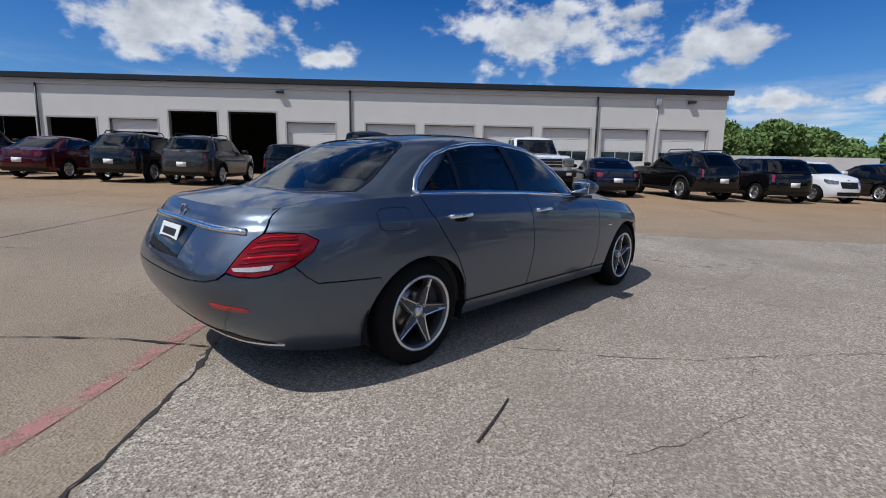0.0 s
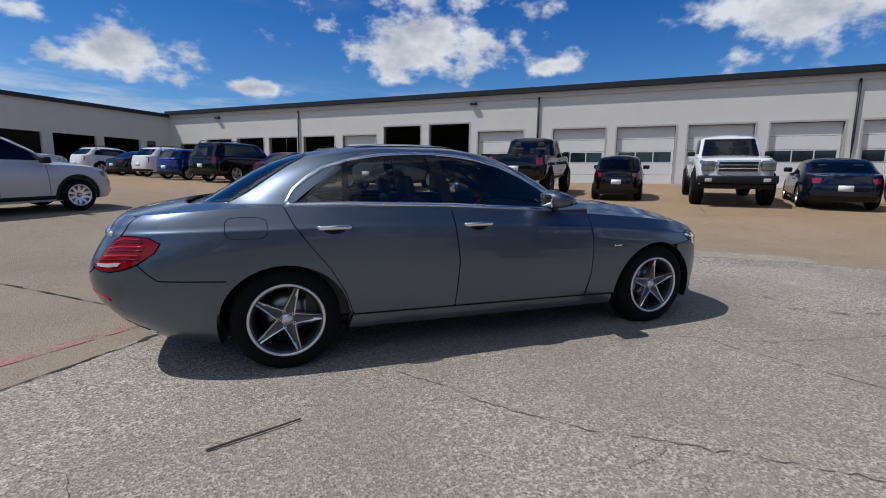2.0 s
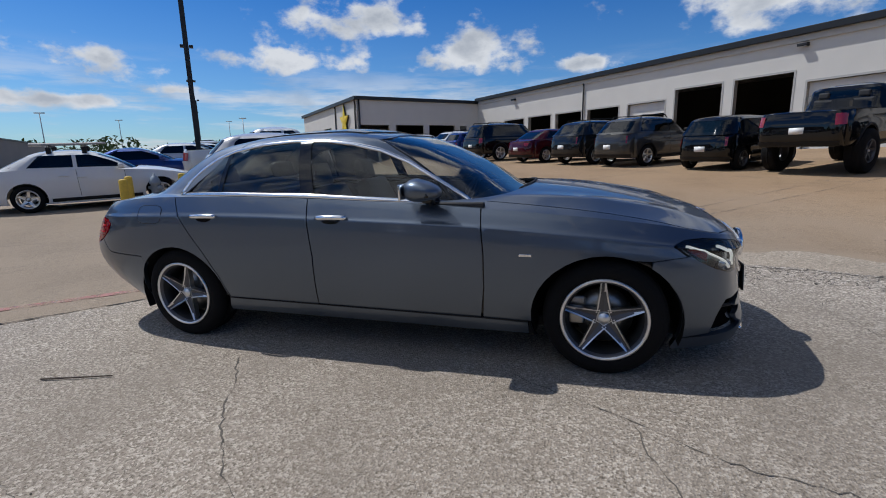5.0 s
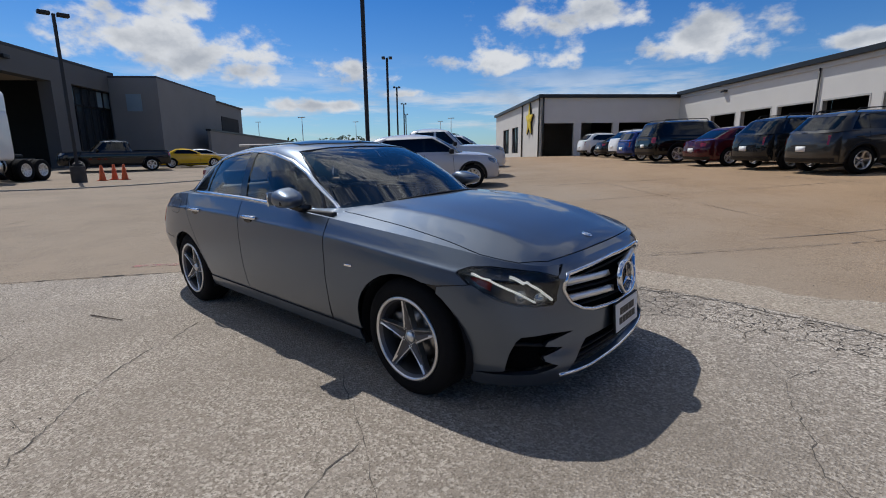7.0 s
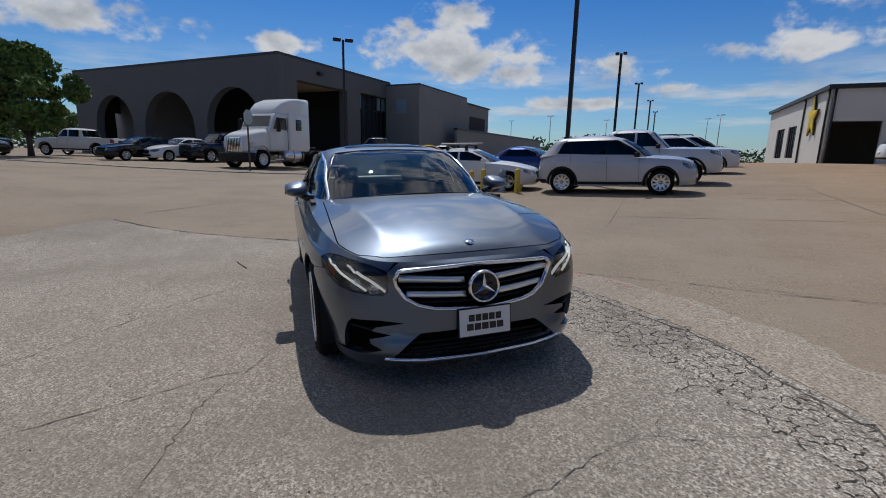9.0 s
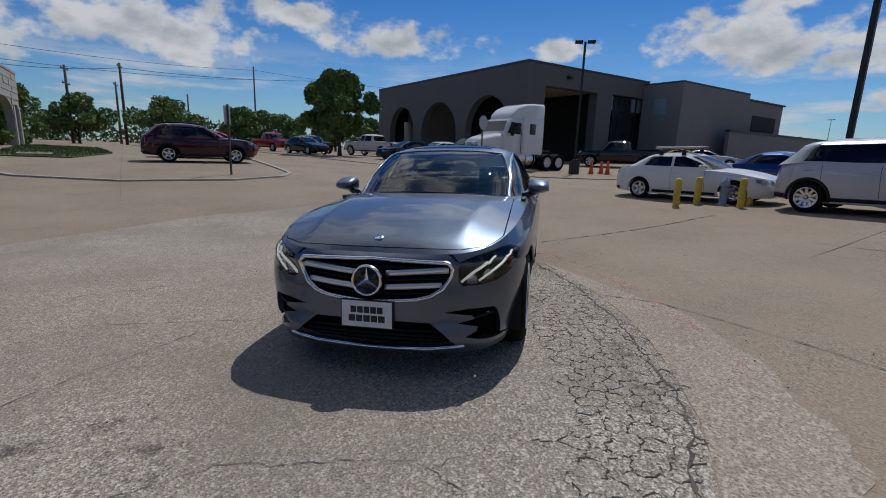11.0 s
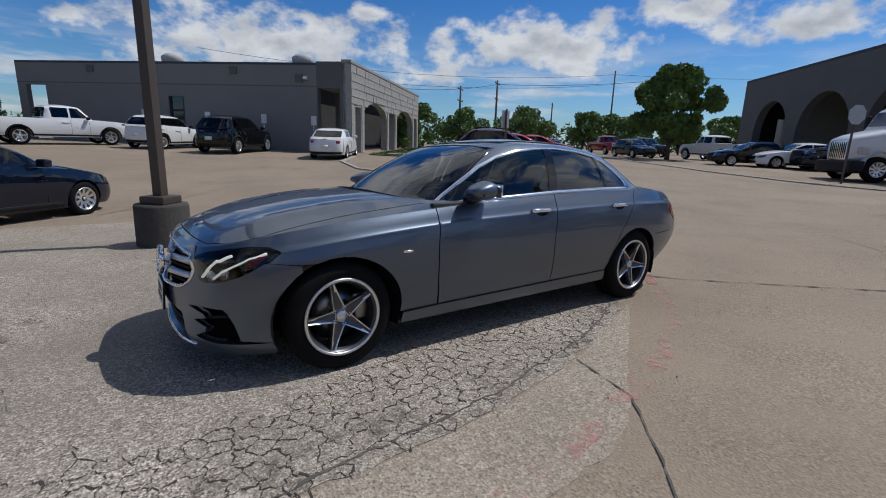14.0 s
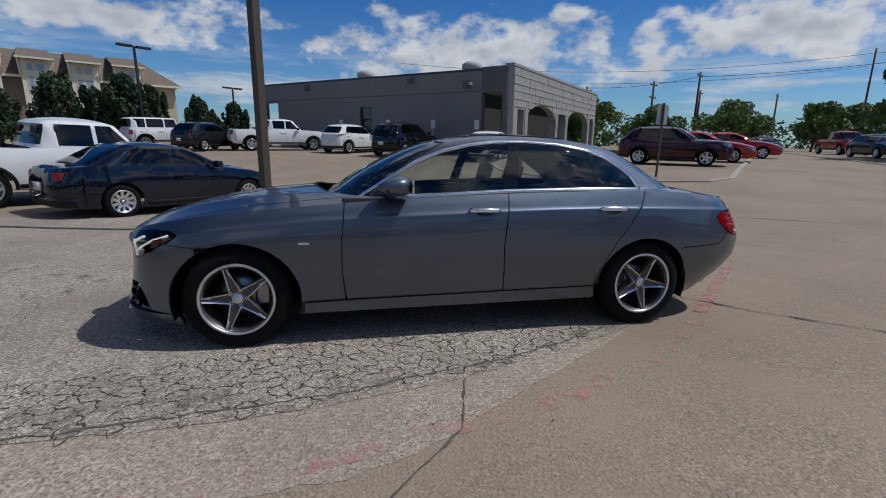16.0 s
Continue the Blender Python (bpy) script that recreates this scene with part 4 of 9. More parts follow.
pillar_holes = [side_glass, wind, rear, np.array([(cf - a, b) for a, b in side_glass])[::-1]]
cabin_frame = link_mesh("roof_frame", fix_out(cabin.sheet([ring] + pillar_holes, 0.05, 0.0), (-0.4, 0, 1.1)), GREY, car)
link_mesh("pillar_lining", fix_out(cabin.sheet([ring] + pillar_holes, 0.07, 0.0, -0.022), (-0.4, 0, 1.1)), CABIN, car)
link_mesh("roof_panel", roof.sheet([roof.outline()], 0.05, 0.0), GREY, car)
sunroof = dense([(-0.12, 0.42), (-0.10, 0.0), (-0.12, -0.42), (-0.93, -0.42), (-0.95, 0.0), (-0.93, 0.42)][::-1], 0.05)
link_mesh("glass_roof", roof.sheet([sunroof], 0.06, 0.004, 0.006), GLOSS_BLACK, car, "dark panoramic glass roof")
link_mesh("windscreen", fix_out(cabin.sheet([wind], 0.06, 0.0, -0.003), (-0.4, 0, 1.1)), SCREEN, car)
link_mesh("rear_window", fix_out(cabin.sheet([rear], 0.06, 0.0, -0.003), (-0.4, 0, 1.1)), glass("rear_glass", (0.74, 0.79, 0.78), ior=1.85), car)
band = np.concatenate([wl_half, np.array([(cf - a, b) for a, b in wl_half[1:-1]])[::-1], wl_half[:1]])
link_mesh("windscreen_seal", cabin.ribbon(band, 0.022, 0.001, 0.004), GLOSS_BLACK, car)
band = np.concatenate([rear, rear[:1]])
link_mesh("rear_window_seal", cabin.ribbon(band, 0.022, 0.001, 0.004), GLOSS_BLACK, car)


def top_at(x):
    return float(np.interp(x, [-1.445, -1.39, -1.30, -1.18, -1.02, -0.80, -0.55, -0.30, -0.10, 0.10, 0.29, 0.47, 0.70], [1.06, 1.15, 1.225, 1.295, 1.345, 1.38, 1.392, 1.382, 1.355, 1.305, 1.225, 1.12, 0.975]))


def sill_at(x):
    return float(np.interp(x, [-1.445, -1.0, -0.37, 0.3, 0.70], [1.06, 1.057, 1.038, 1.0, 0.975]))


def window_loop(x0, x1, l0, l1):
    """Side pane between two posts at x0 and x1 on the sill, leaning l0 and l1 towards the top."""
    low = [("s", x, sill_at(x) + 0.006) for x in np.linspace(x0, x1, 12)]
    top = [("s", x, top_at(x) - 0.006) for x in np.linspace(x1 + l1, x0 + l0, 16)]
    return cabin.loop(low + top, 0.04)


for sd, fdoor, rdoor in ((1, front_doors[0], rear_doors[0]), (-1, front_doors[1], rear_doors[1])):
    def put(name, loop, m, parent, h=0.06, lift=-0.004):
        l = loop if sd > 0 else cabin.right(loop)
        return link_mesh(name, fix_out(cabin.sheet([l], h, 0.0, lift), (-0.4, 0, 1.1)), m, parent)
    put("door_window", window_loop(-0.31, 0.66, -0.09, -0.60 + 0.25), WINDOW, fdoor)
    put("door_window", window_loop(-1.06, -0.42, 0.02, -0.07), WINDOW, rdoor)
    put("quarter_window", window_loop(-1.43, -1.09, 0.16, 0.02), WINDOW, rdoor)
    put("centre_pillar_trim", cabin.loop([("s", -0.315, sill_at(-0.31)), ("s", -0.415, sill_at(-0.4)), ("s", -0.495, top_at(-0.49)), ("s", -0.405, top_at(-0.4))], 0.04), GLOSS_BLACK, fdoor, lift=0.002)
    put("window_post", cabin.loop([("s", -1.055, sill_at(-1.05)), ("s", -1.092, sill_at(-1.09)), ("s", -1.07, top_at(-1.07)), ("s", -1.035, top_at(-1.04))], 0.04), GLOSS_BLACK, rdoor, lift=0.001)
    up_path = cabin.loop(SIDE_GLASS[:13], 0.03, closed=False)
    lo_path = cabin.loop([("s", 0.72, 0.967)] + SIDE_GLASS[:11:-1], 0.03, closed=False)
    for nm, pth, wd in (("window_trim", up_path, 0.030), ("belt_trim", lo_path, 0.030)):
        link_mesh(nm, cabin.ribbon(pth if sd > 0 else cabin.right(pth), wd, 0.005, 0.008), CHROME, car, "chrome window surround")
    # handles
    for door, xh, zh in ((fdoor, -0.165, 0.905), (rdoor, -1.16, 0.915)):
        s0, w0 = body.find("s", xh, zh)
        c = body.at([s0 * sd], [w0])[0]
        bm = bmesh.new()
        tube(bm, [(xh - 0.11, c[1] + 0.002 * sd, zh), (xh - 0.085, c[1] + 0.016 * sd, zh + 0.002), (xh, c[1] + 0.020 * sd, zh + 0.004), (xh + 0.085, c[1] + 0.017 * sd, zh + 0.003), (xh + 0.11, c[1] + 0.004 * sd, zh + 0.001)], 0.0125, 8)
        for v in bm.verts:
            v.co.z = zh + (v.co.z - zh) * 1.25
        link("door_handle", bm, CHROME, door, "chrome door handle")
        cup = body.loop([("s", xh + 0.068 * math.cos(a), zh - 0.012 + 0.026 * math.sin(a)) for a in np.linspace(0, 2 * math.pi, 18)[:-1]], 0.02)
        link_mesh("handle_recess", fix_out(body.sheet([cup if sd > 0 else body.right(cup)], 0.03, 0.003, 0.0018), (-0.1, 0, 0.6)), GLOSS_BLACK, door)
    # door mirror
    bm = bmesh.new()
    bmesh.ops.create_uvsphere(bm, u_segments=24, v_segments=16, radius=1.0)
    for v in bm.verts:
        x, y, z = v.co
        sq = lambda a, e: math.copysign(abs(a) ** e, a)
        x2, y2, z2 = sq(x, 0.8), sq(y, 0.72), sq(z, 0.75)
        v.co = (x2 * (0.085 if x2 < 0 else 0.145) + 0.02 * y2, y2 * 0.095, z2 * (0.066 - 0.010 * y2) * (1.0 if x2 < 0 else 1.0 - 0.35 * x2) - 0.012 * max(x2, 0))
    if sd < 0:
        for v in bm.verts:
            v.co.y *= -1
        bmesh.ops.reverse_faces(bm, faces=bm.faces)
    bmesh.ops.translate(bm, verts=bm.verts, vec=(0.435, sd * 0.925, 1.07))
    mir = link("door_mirror", bm, GREY, car, "grey door mirror on a black foot")
    bm = bmesh.new()
    tube(bm, [(0.50, sd * 0.79, 0.985), (0.48, sd * 0.85, 1.0), (0.455, sd * 0.91, 1.03)], 0.030, 10, 0.028)
    link("mirror_foot", bm, GLOSS_BLACK, mir)
    link("mirror_glass", boxed(0.345, 0.359, *sorted((sd * 0.855, sd * 1.010)), 1.022, 1.112, bevel=0.005), mat("mirror_silver", (0.85, 0.86, 0.87), 0.02, 1.0, var=0.0), mir)
    bm = bmesh.new()
    tube(bm, [(0.50, sd * 0.865, 1.045), (0.555, sd * 0.93, 1.047), (0.51, sd * 1.015, 1.047)], 0.013, 6)
    link("mirror_band", bm, GLOSS_BLACK, mir)

# wheels
for x in (-1.4695, 1.4695):
    for y in (-0.778, 0.778):
        add_wheel(car, x, y, 0.336, 0.336, 0.236, 0.235, 5, "star", turn={(-1, -1): -28, (1, -1): -8, (1, 1): 8, (-1, 1): -36}[(1 if x > 0 else -1, 1 if y > 0 else -1)])
        bm = lathe(bmesh.new(), [(0.0, -0.30), (0.404, -0.30), (0.404, 0.094)], 36)
        for v in bm.verts:
            v.co = (v.co.x, v.co.y * math.copysign(1, y), v.co.z * 0.93)
        bmesh.ops.translate(bm, verts=bm.verts, vec=(x, y, 0.335))
        bmesh.ops.delete(bm, geom=[v for v in bm.verts if v.co.z < 0.2], context="VERTS")
        link("wheel_liner", bm, BLACK_PLASTIC, car)
        bm = boxed(-0.05, 0.05, -0.03, 0.03, -0.09, 0.09, bevel=0.02)
        bmesh.ops.transform(bm, matrix=Matrix.Translation((x + (0.15 if x < 0 else -0.15), y - math.copysign(0.02, y) + math.copysign(0.03, y), 0.36)), verts=bm.verts)
        link("brake_caliper", bm, STEEL, car)

# headlamps: dark bowl, projectors, light strips, clear cover
for sd in (1, -1):
    loop = head if sd > 0 else body.right(head)
    lamp = link_mesh("headlamp", fix_out(body.sheet([loop], 0.03, 0.0, -0.035), (1, 0, 0.5)), mat("lamp_bowl", (0.10, 0.105, 0.115), 0.22, 0.85, var=0.3, scale=18, fine=60), car, "headlamp with two bright light strips in a dark bowl")
    hp = loop[::1]
    a, n = body.at(hp[:, 0], hp[:, 1]), body.normal(hp[:, 0], hp[:, 1])
    b = a - n * 0.036
    m = len(a)
    me = bpy.data.meshes.new("lamp_wall")
    me.from_pydata([tuple(v) for v in np.concatenate([a, b])], [], [(i, (i + 1) % m, m + (i + 1) % m, m + i) for i in range(m)])
    link_mesh("lamp_wall", me, GLOSS_BLACK, lamp)
    for y0, y1, z0, z1, wd in ((0.537, 0.725, 0.588, 0.738, 0.012), (0.638, 0.812, 0.594, 0.752, 0.010)):
        pa, pb = np.array(body.find("f", y0, z0)), np.array(body.find("f", y1, z1))
        pth = np.array([pa + (pb - pa) * (u, 1 - (1 - u) ** 1.4) for u in np.linspace(0, 1, 24)])
        pth = pth if sd > 0 else body.right(pth)
        link_mesh("light_strip", body.ribbon(pth, wd, -0.010, 0.012), LIGHT_STRIP, lamp)
    for yy, zz in ((0.60, 0.60), (0.70, 0.625)):
        s0, w0 = body.find("f", yy, zz)
        c, nn = body.at([s0], [w0])[0], body.normal([s0], [w0])[0]
        bm = lathe(bmesh.new(), [(0.0, 0.014), (0.012, 0.012), (0.022, 0.004), (0.027, -0.004), (0.03, 0.004), (0.033, -0.01)], 20, "z")
        q = Vector((nn[0], nn[1] * sd, nn[2])).to_track_quat("Z", "Y").to_matrix().to_4x4()
        bmesh.ops.transform(bm, matrix=Matrix.Translation((c[0] - nn[0] * 0.026, (c[1] - nn[1] * 0.026) * sd, c[2] - nn[2] * 0.026)) @ q, verts=bm.verts)
        link("projector", bm, LAMP_INNER, lamp)
    rf = body.loop([("s", 1.878, 0.725), ("s", 1.925, 0.742), ("s", 1.98, 0.715), ("s", 1.975, 0.668), ("s", 1.92, 0.695)], 0.02)
    link_mesh("side_reflector", fix_out(body.sheet([rf if sd > 0 else body.right(rf)], 0.03, 0.003, -0.012), (1, 0, 0.5)), DARK_RED, lamp)
    cov = link_mesh("lamp_cover", fix_out(body.sheet([loop], 0.035, 0.0, 0.0), (1, 0, 0.5)), CLEAR, lamp)
    cov.visible_shadow = False

# grille: mesh behind coloured dark for shade, two chrome louvres, ring badge
link_mesh("grille_mesh", fix_out(body.sheet([grille], 0.04, 0.0, -0.05), (1, 0, 0.5)), INTAKE, car)
gl = np.concatenate([grille, grille[:1]])
grille_frame = link_mesh("grille_frame", body.ribbon(gl, 0.02, 0.008, 0.02), CHROME, car, "chrome grille surround")
for zz in (0.648, 0.565):
    hl = body.loop([("f", 0.10, zz), ("f", 0.30, zz + 0.004), ("f", 0.465 if zz > 0.6 else 0.425, zz + 0.008)], 0.03, closed=False)
    for pth in (hl, mirror_front(hl)):
        link_mesh("grille_louvre", body.ribbon(pth, 0.036, -0.005, 0.03), ALLOY, grille_frame)
for zz in (0.692, 0.606, 0.522):
    hl = body.loop([("f", 0.0, zz), ("f", 0.40 if zz < 0.55 else 0.455, zz)], 0.03, closed=False)
    pth = np.concatenate([hl[::-1], np.array([(full - a, b) for a, b in hl])[1:]])
    link_mesh("grille_bar", body.ribbon(pth, 0.012, -0.035, 0.012), BLACK_PLASTIC, grille_frame)
bm = lathe(bmesh.new(), [(0.0, 0.0), (0.082, 0.0), (0.082, -0.02), (0.0, -0.02)], 40, "x")
badge = link("grille_badge", bm, GLOSS_BLACK, car, "round chrome ring badge on the grille")
badge.matrix_local = pose(2.318, 0, 0.606, 0, -4, 0)
bm = lathe(bmesh.new(), [(0.078, -0.012), (0.078, 0.004), (0.084, 0.012), (0.092, 0.006), (0.093, -0.014)], 40, "x")
link("badge_ring", bm, CHROME, badge)
for k in range(3):
    a = math.pi / 2 + k * 2 * math.pi / 3
    bm = bmesh.new()
    v = [bm.verts.new(p) for p in ((0.004, 0.013 * math.cos(a + 1.57), 0.013 * math.sin(a + 1.57)), (0.003, 0.08 * math.cos(a), 0.08 * math.sin(a)), (0.004, -0.013 * math.cos(a + 1.57), -0.013 * math.sin(a + 1.57)), (0.012, 0, 0))]
    bm.faces.new((v[0], v[1], v[3]))
    bm.faces.new((v[1], v[2], v[3]))
    link("badge_spoke", bm, CHROME, badge, smooth=False)
bm = lathe(bmesh.new(), [(0.0, 0.004), (0.028, 0.003), (0.03, 0.0)], 24, "z")
bb = link("bonnet_badge", bm, CHROME, car)
bb.matrix_local = Matrix.Translation((2.085, 0, float(deck.z(2.085, 0)) + 0.001)) @ Matrix.Rotation(radians(20), 4, "Y")
bm = lathe(bmesh.new(), [(0.034, -0.004), (0.034, 0.004), (0.042, 0.006), (0.043, -0.004)], 30, "x")
rb = link("boot_badge", bm, CHROME, car, "small chrome ring badge")
rb.matrix_local = pose(-2.492, 0, 0.935, 0, 18, 0)
link_mesh("lower_mouth", fix_out(body.sheet([mouth], 0.05, 0.0, -0.05), (1, 0, 0.4)), INTAKE, car)
for zz in (0.30, 0.265, 0.235):
    hl = body.loop([("f", 0.0, zz), ("f", 0.44, zz)], 0.04, closed=False)
    link_mesh("mouth_slat", body.ribbon(np.concatenate([hl[::-1], np.array([(full - a, b) for a, b in hl])[1:]]), 0.01, -0.03, 0.015), BLACK_PLASTIC, car)
chin = body.loop([("f", 0.0, 0.19), ("f", 0.35, 0.194), ("f", 0.56, 0.215)], 0.03, closed=False)
link_mesh("chin_trim", body.ribbon(np.concatenate([chin[::-1], np.array([(full - a, b) for a, b in chin])[1:]]), 0.018, 0.01, 0.012), CHROME, car, "chrome strip under the front bumper")
for lp in (vent, mirror_front(vent)):
    link_mesh("side_intake", fix_out(body.sheet([lp], 0.05, 0.0, -0.05), (1, 0, 0.4)), INTAKE, car)
for zz, y0 in ((0.375, 0.60),):
    fin = body.loop([("f", y0, zz - 0.005), ("f", 0.70, zz + 0.012), ("f", 0.77, zz + 0.015)], 0.03, closed=False)
    for pth in (fin, mirror_front(fin)):
        link_mesh("intake_fin", body.ribbon(pth, 0.014, -0.02, 0.02), BLACK_PLASTIC, car)

# dark inner shell, so that gaps read as gaps, and the floor
inner_loop = np.concatenate([np.stack([np.linspace(-1.2, full - 1.2, 200), np.full(200, 0.02)], 1), np.stack([np.linspace(full - 1.2, -1.2, 200), np.full(200, 0.985)], 1)])
arches = [body.loop(RA, 0.05), body.loop(FA, 0.05)]
arches += [np.array([(full - a, b) for a, b in l])[::-1] for l in arches]
holes = [grille, mouth, vent, mirror_front(vent), head, np.array([(full - a, b) for a, b in head])[::-1]]
link_mesh("inner_shell", fix_out(body.sheet([inner_loop] + arches + holes, 0.08, 0.0, -0.014), (0, 0, 0.6)), GLOSS_BLACK, car)
link("underbody", boxed(-2.05, 2.05, -0.62, 0.62, 0.17, 0.24, bevel=0.02), BLACK_PLASTIC, car)


# cabin furniture
def seat(x, y, w, rear=False):
    bm = boxed(-0.25, 0.27, -w / 2, w / 2, 0.0, 0.16, bevel=0.05)
    ob = link("rear_bench" if rear else "front_seat", bm, LEATHER, car)
    ob.matrix_local = pose(x, y, 0.42 if not rear else 0.46, 0, -6, 0)
    bm = boxed(-0.07, 0.07, -w / 2 + 0.02, w / 2 - 0.02, 0.0, 0.60, bevel=0.05)
    back = link("seat_back", bm, LEATHER, ob)
    back.matrix_local = pose(-0.22, 0, 0.12, 0, -22, 0)
    for yy in ((0.0,) if not rear else (-0.38, 0.38)):
        bm = boxed(-0.045, 0.045, -0.125, 0.125, 0.0, 0.17, bevel=0.035)
        hr = link("headrest", bm, LEATHER, ob)
        hr.matrix_local = pose(-0.46, yy, 0.69 if not rear else 0.66, 0, -10, 0)
    return ob


seat(0.0, 0.37, 0.5)
seat(0.0, -0.37, 0.5)
seat(-0.86, 0.0, 1.25, True)
dash = bmesh.new()
prof = [(0.98, 0.90), (0.86, 0.955), (0.62, 0.945), (0.50, 0.90), (0.48, 0.78), (0.58, 0.60)]
sides = [[dash.verts.new((x, y, z)) for x, z in prof] for y in (-0.74, 0.0, 0.74)]
for a, b in zip(sides, sides[1:]):
    for i in range(len(prof) - 1):
        dash.faces.new((a[i], a[i + 1], b[i + 1], b[i]))
link("dashboard", dash, CABIN, car)
bm = bmesh.new()
tube(bm, [(0.19 * math.cos(a), 0.19 * math.sin(a), 0) for a in np.linspace(0, 2 * math.pi, 33)], 0.017, 8, cap=False)
box(bm, -0.17, 0.17, -0.02, 0.02, -0.01, 0.01)
box(bm, -0.07, 0.07, -0.06, 0.06, -0.02, 0.015, bevel=0.012)
sw = link("steering_wheel", bm, CABIN, car)
sw.matrix_local = pose(0.40, 0.37, 0.86, 0, -65, 0)
for sd in (1, -1):
    link("door_card", boxed(-1.35, 0.8, *sorted((sd * 0.79, sd * 0.83)), 0.32, 0.985, bevel=0.01), CABIN, car)
link("cabin_floor", boxed(-1.6, 1.0, -0.78, 0.78, 0.26, 0.30), CABIN, car)
link("parcel_shelf", boxed(-2.05, -1.15, -0.72, 0.72, 0.99, 1.01), CABIN, car)
head_lining = Deck(cabin, [(-2.2, 1.40), (1.2, 1.40)], [(-2.2, 0.03), (1.2, 0.03)], (XM, 0.39, 0.61, 0.545, 3.6))
link_mesh("roof_lining", head_lining.sheet([head_lining.outline(0.01)], 0.12, 0.0), mat("roof_lining_cloth", (0.35, 0.33, 0.30), 0.9, var=0.08), car)
bm = boxed(-0.012, 0.012, -0.12, 0.12, -0.03, 0.03, bevel=0.01)
rv = link("rear_view_mirror", bm, BLACK_PLASTIC, car)
rv.matrix_local = pose(0.30, 0.0, 1.27, 0, 10, 0)
for sd, x0 in ((1, 0.0), (-1, -0.42)):
    bm = bmesh.new()
    tube(bm, [(1.0 - 0.16 * (abs(y) / 0.7) ** 2, y, 1.035 - 0.05 * (abs(y) / 0.7) ** 2) for y in np.linspace(x0 + 0.02, x0 + 0.60, 12)], 0.009, 6)
    link("wiper", bm, BLACK_PLASTIC, car)

for sd in (1, -1):
    s0, w0 = body.find("s", 1.045, 0.70)
    c = body.at([s0 * sd], [w0])[0]
    link("wing_badge", boxed(c[0] - 0.035, c[0] + 0.035, *sorted((c[1] - 0.004 * sd, c[1] + 0.004 * sd)), c[2] - 0.007, c[2] + 0.007, bevel=0.002), CHROME, car, "small chrome wing badge")


# ---- ground ----
LEVELS = np.array([(0, 0, 0), (3, 3, 0.146), (-3, 3, 0.052), (3, -3, -0.052), (-3, -3, -0.146), (0, 4.5, 0.149), (0, -4.5, -0.149), (5, 0, 0.08), (-5, 0, -0.08), (5, -6.2, -0.13), (3, -8.2, -0.2), (-7, 7, 0.30), (-9.5, 6, 0.25), (13, 4.5, 0.6), (3, 12.6, 0.67), (8, 8.5, 0.55),
                   (19, 16, 1.2), (2, 33, 1.25), (-17, 32, 1.3), (-12, 20, 0.95), (4.6, -25, 0.70), (-6, -18, 0.50), (-9.5, -9.5, 0.38), (-23, -3, 0.42), (-25, 2.6, 0.38), (-33, 5, 0.75), (-32, -14, 0.75), (25, -6, 0.5), (20, -20, 0.6), (-50, 25, 0.8), (-60, -30, 0.8)], float)
FAR = np.array([(120 * math.cos(a), 120 * math.sin(a), 0.9) for a in np.linspace(0, 2 * math.pi, 13)[:-1]])
KNOTS = np.concatenate([LEVELS, FAR])


def kernel(r):
    return np.sqrt(r * r + 9.0)


_d = np.linalg.norm(KNOTS[:, None, :2] - KNOTS[None, :, :2], axis=2)
_w = np.linalg.solve(np.block([[kernel(_d) + 0.02 * np.eye(len(KNOTS)) * -1, np.ones((len(KNOTS), 1))], [np.ones((1, len(KNOTS))), np.zeros((1, 1))]]), np.append(KNOTS[:, 2], 0))


def ground_z(x, y):
    """Height of the lot: a tilted slab under the saloon, rising gently to the buildings."""
    x, y = np.atleast_1d(np.asarray(x, float)), np.atleast_1d(np.asarray(y, float))
    r = np.hypot(x, y)
    k = np.minimum(1, 118 / np.maximum(r, 1e-6))
    xs, ys = x * k, y * k
    d = np.hypot(xs[..., None] - KNOTS[:, 0], ys[..., None] - KNOTS[:, 1])
    far = kernel(d) @ _w[:-1] + _w[-1]
    near = 0.01570 * x + 0.03316 * y
    q = np.hypot((x - 0.5) / 5.0, y / 4.2)
    b = np.clip((q - 0.9) / 0.9, 0, 1)
    b = b * b * (3 - 2 * b)
    return near * (1 - b) + far * b


def gz(x, y):
    return float(ground_z(x, y)[0])


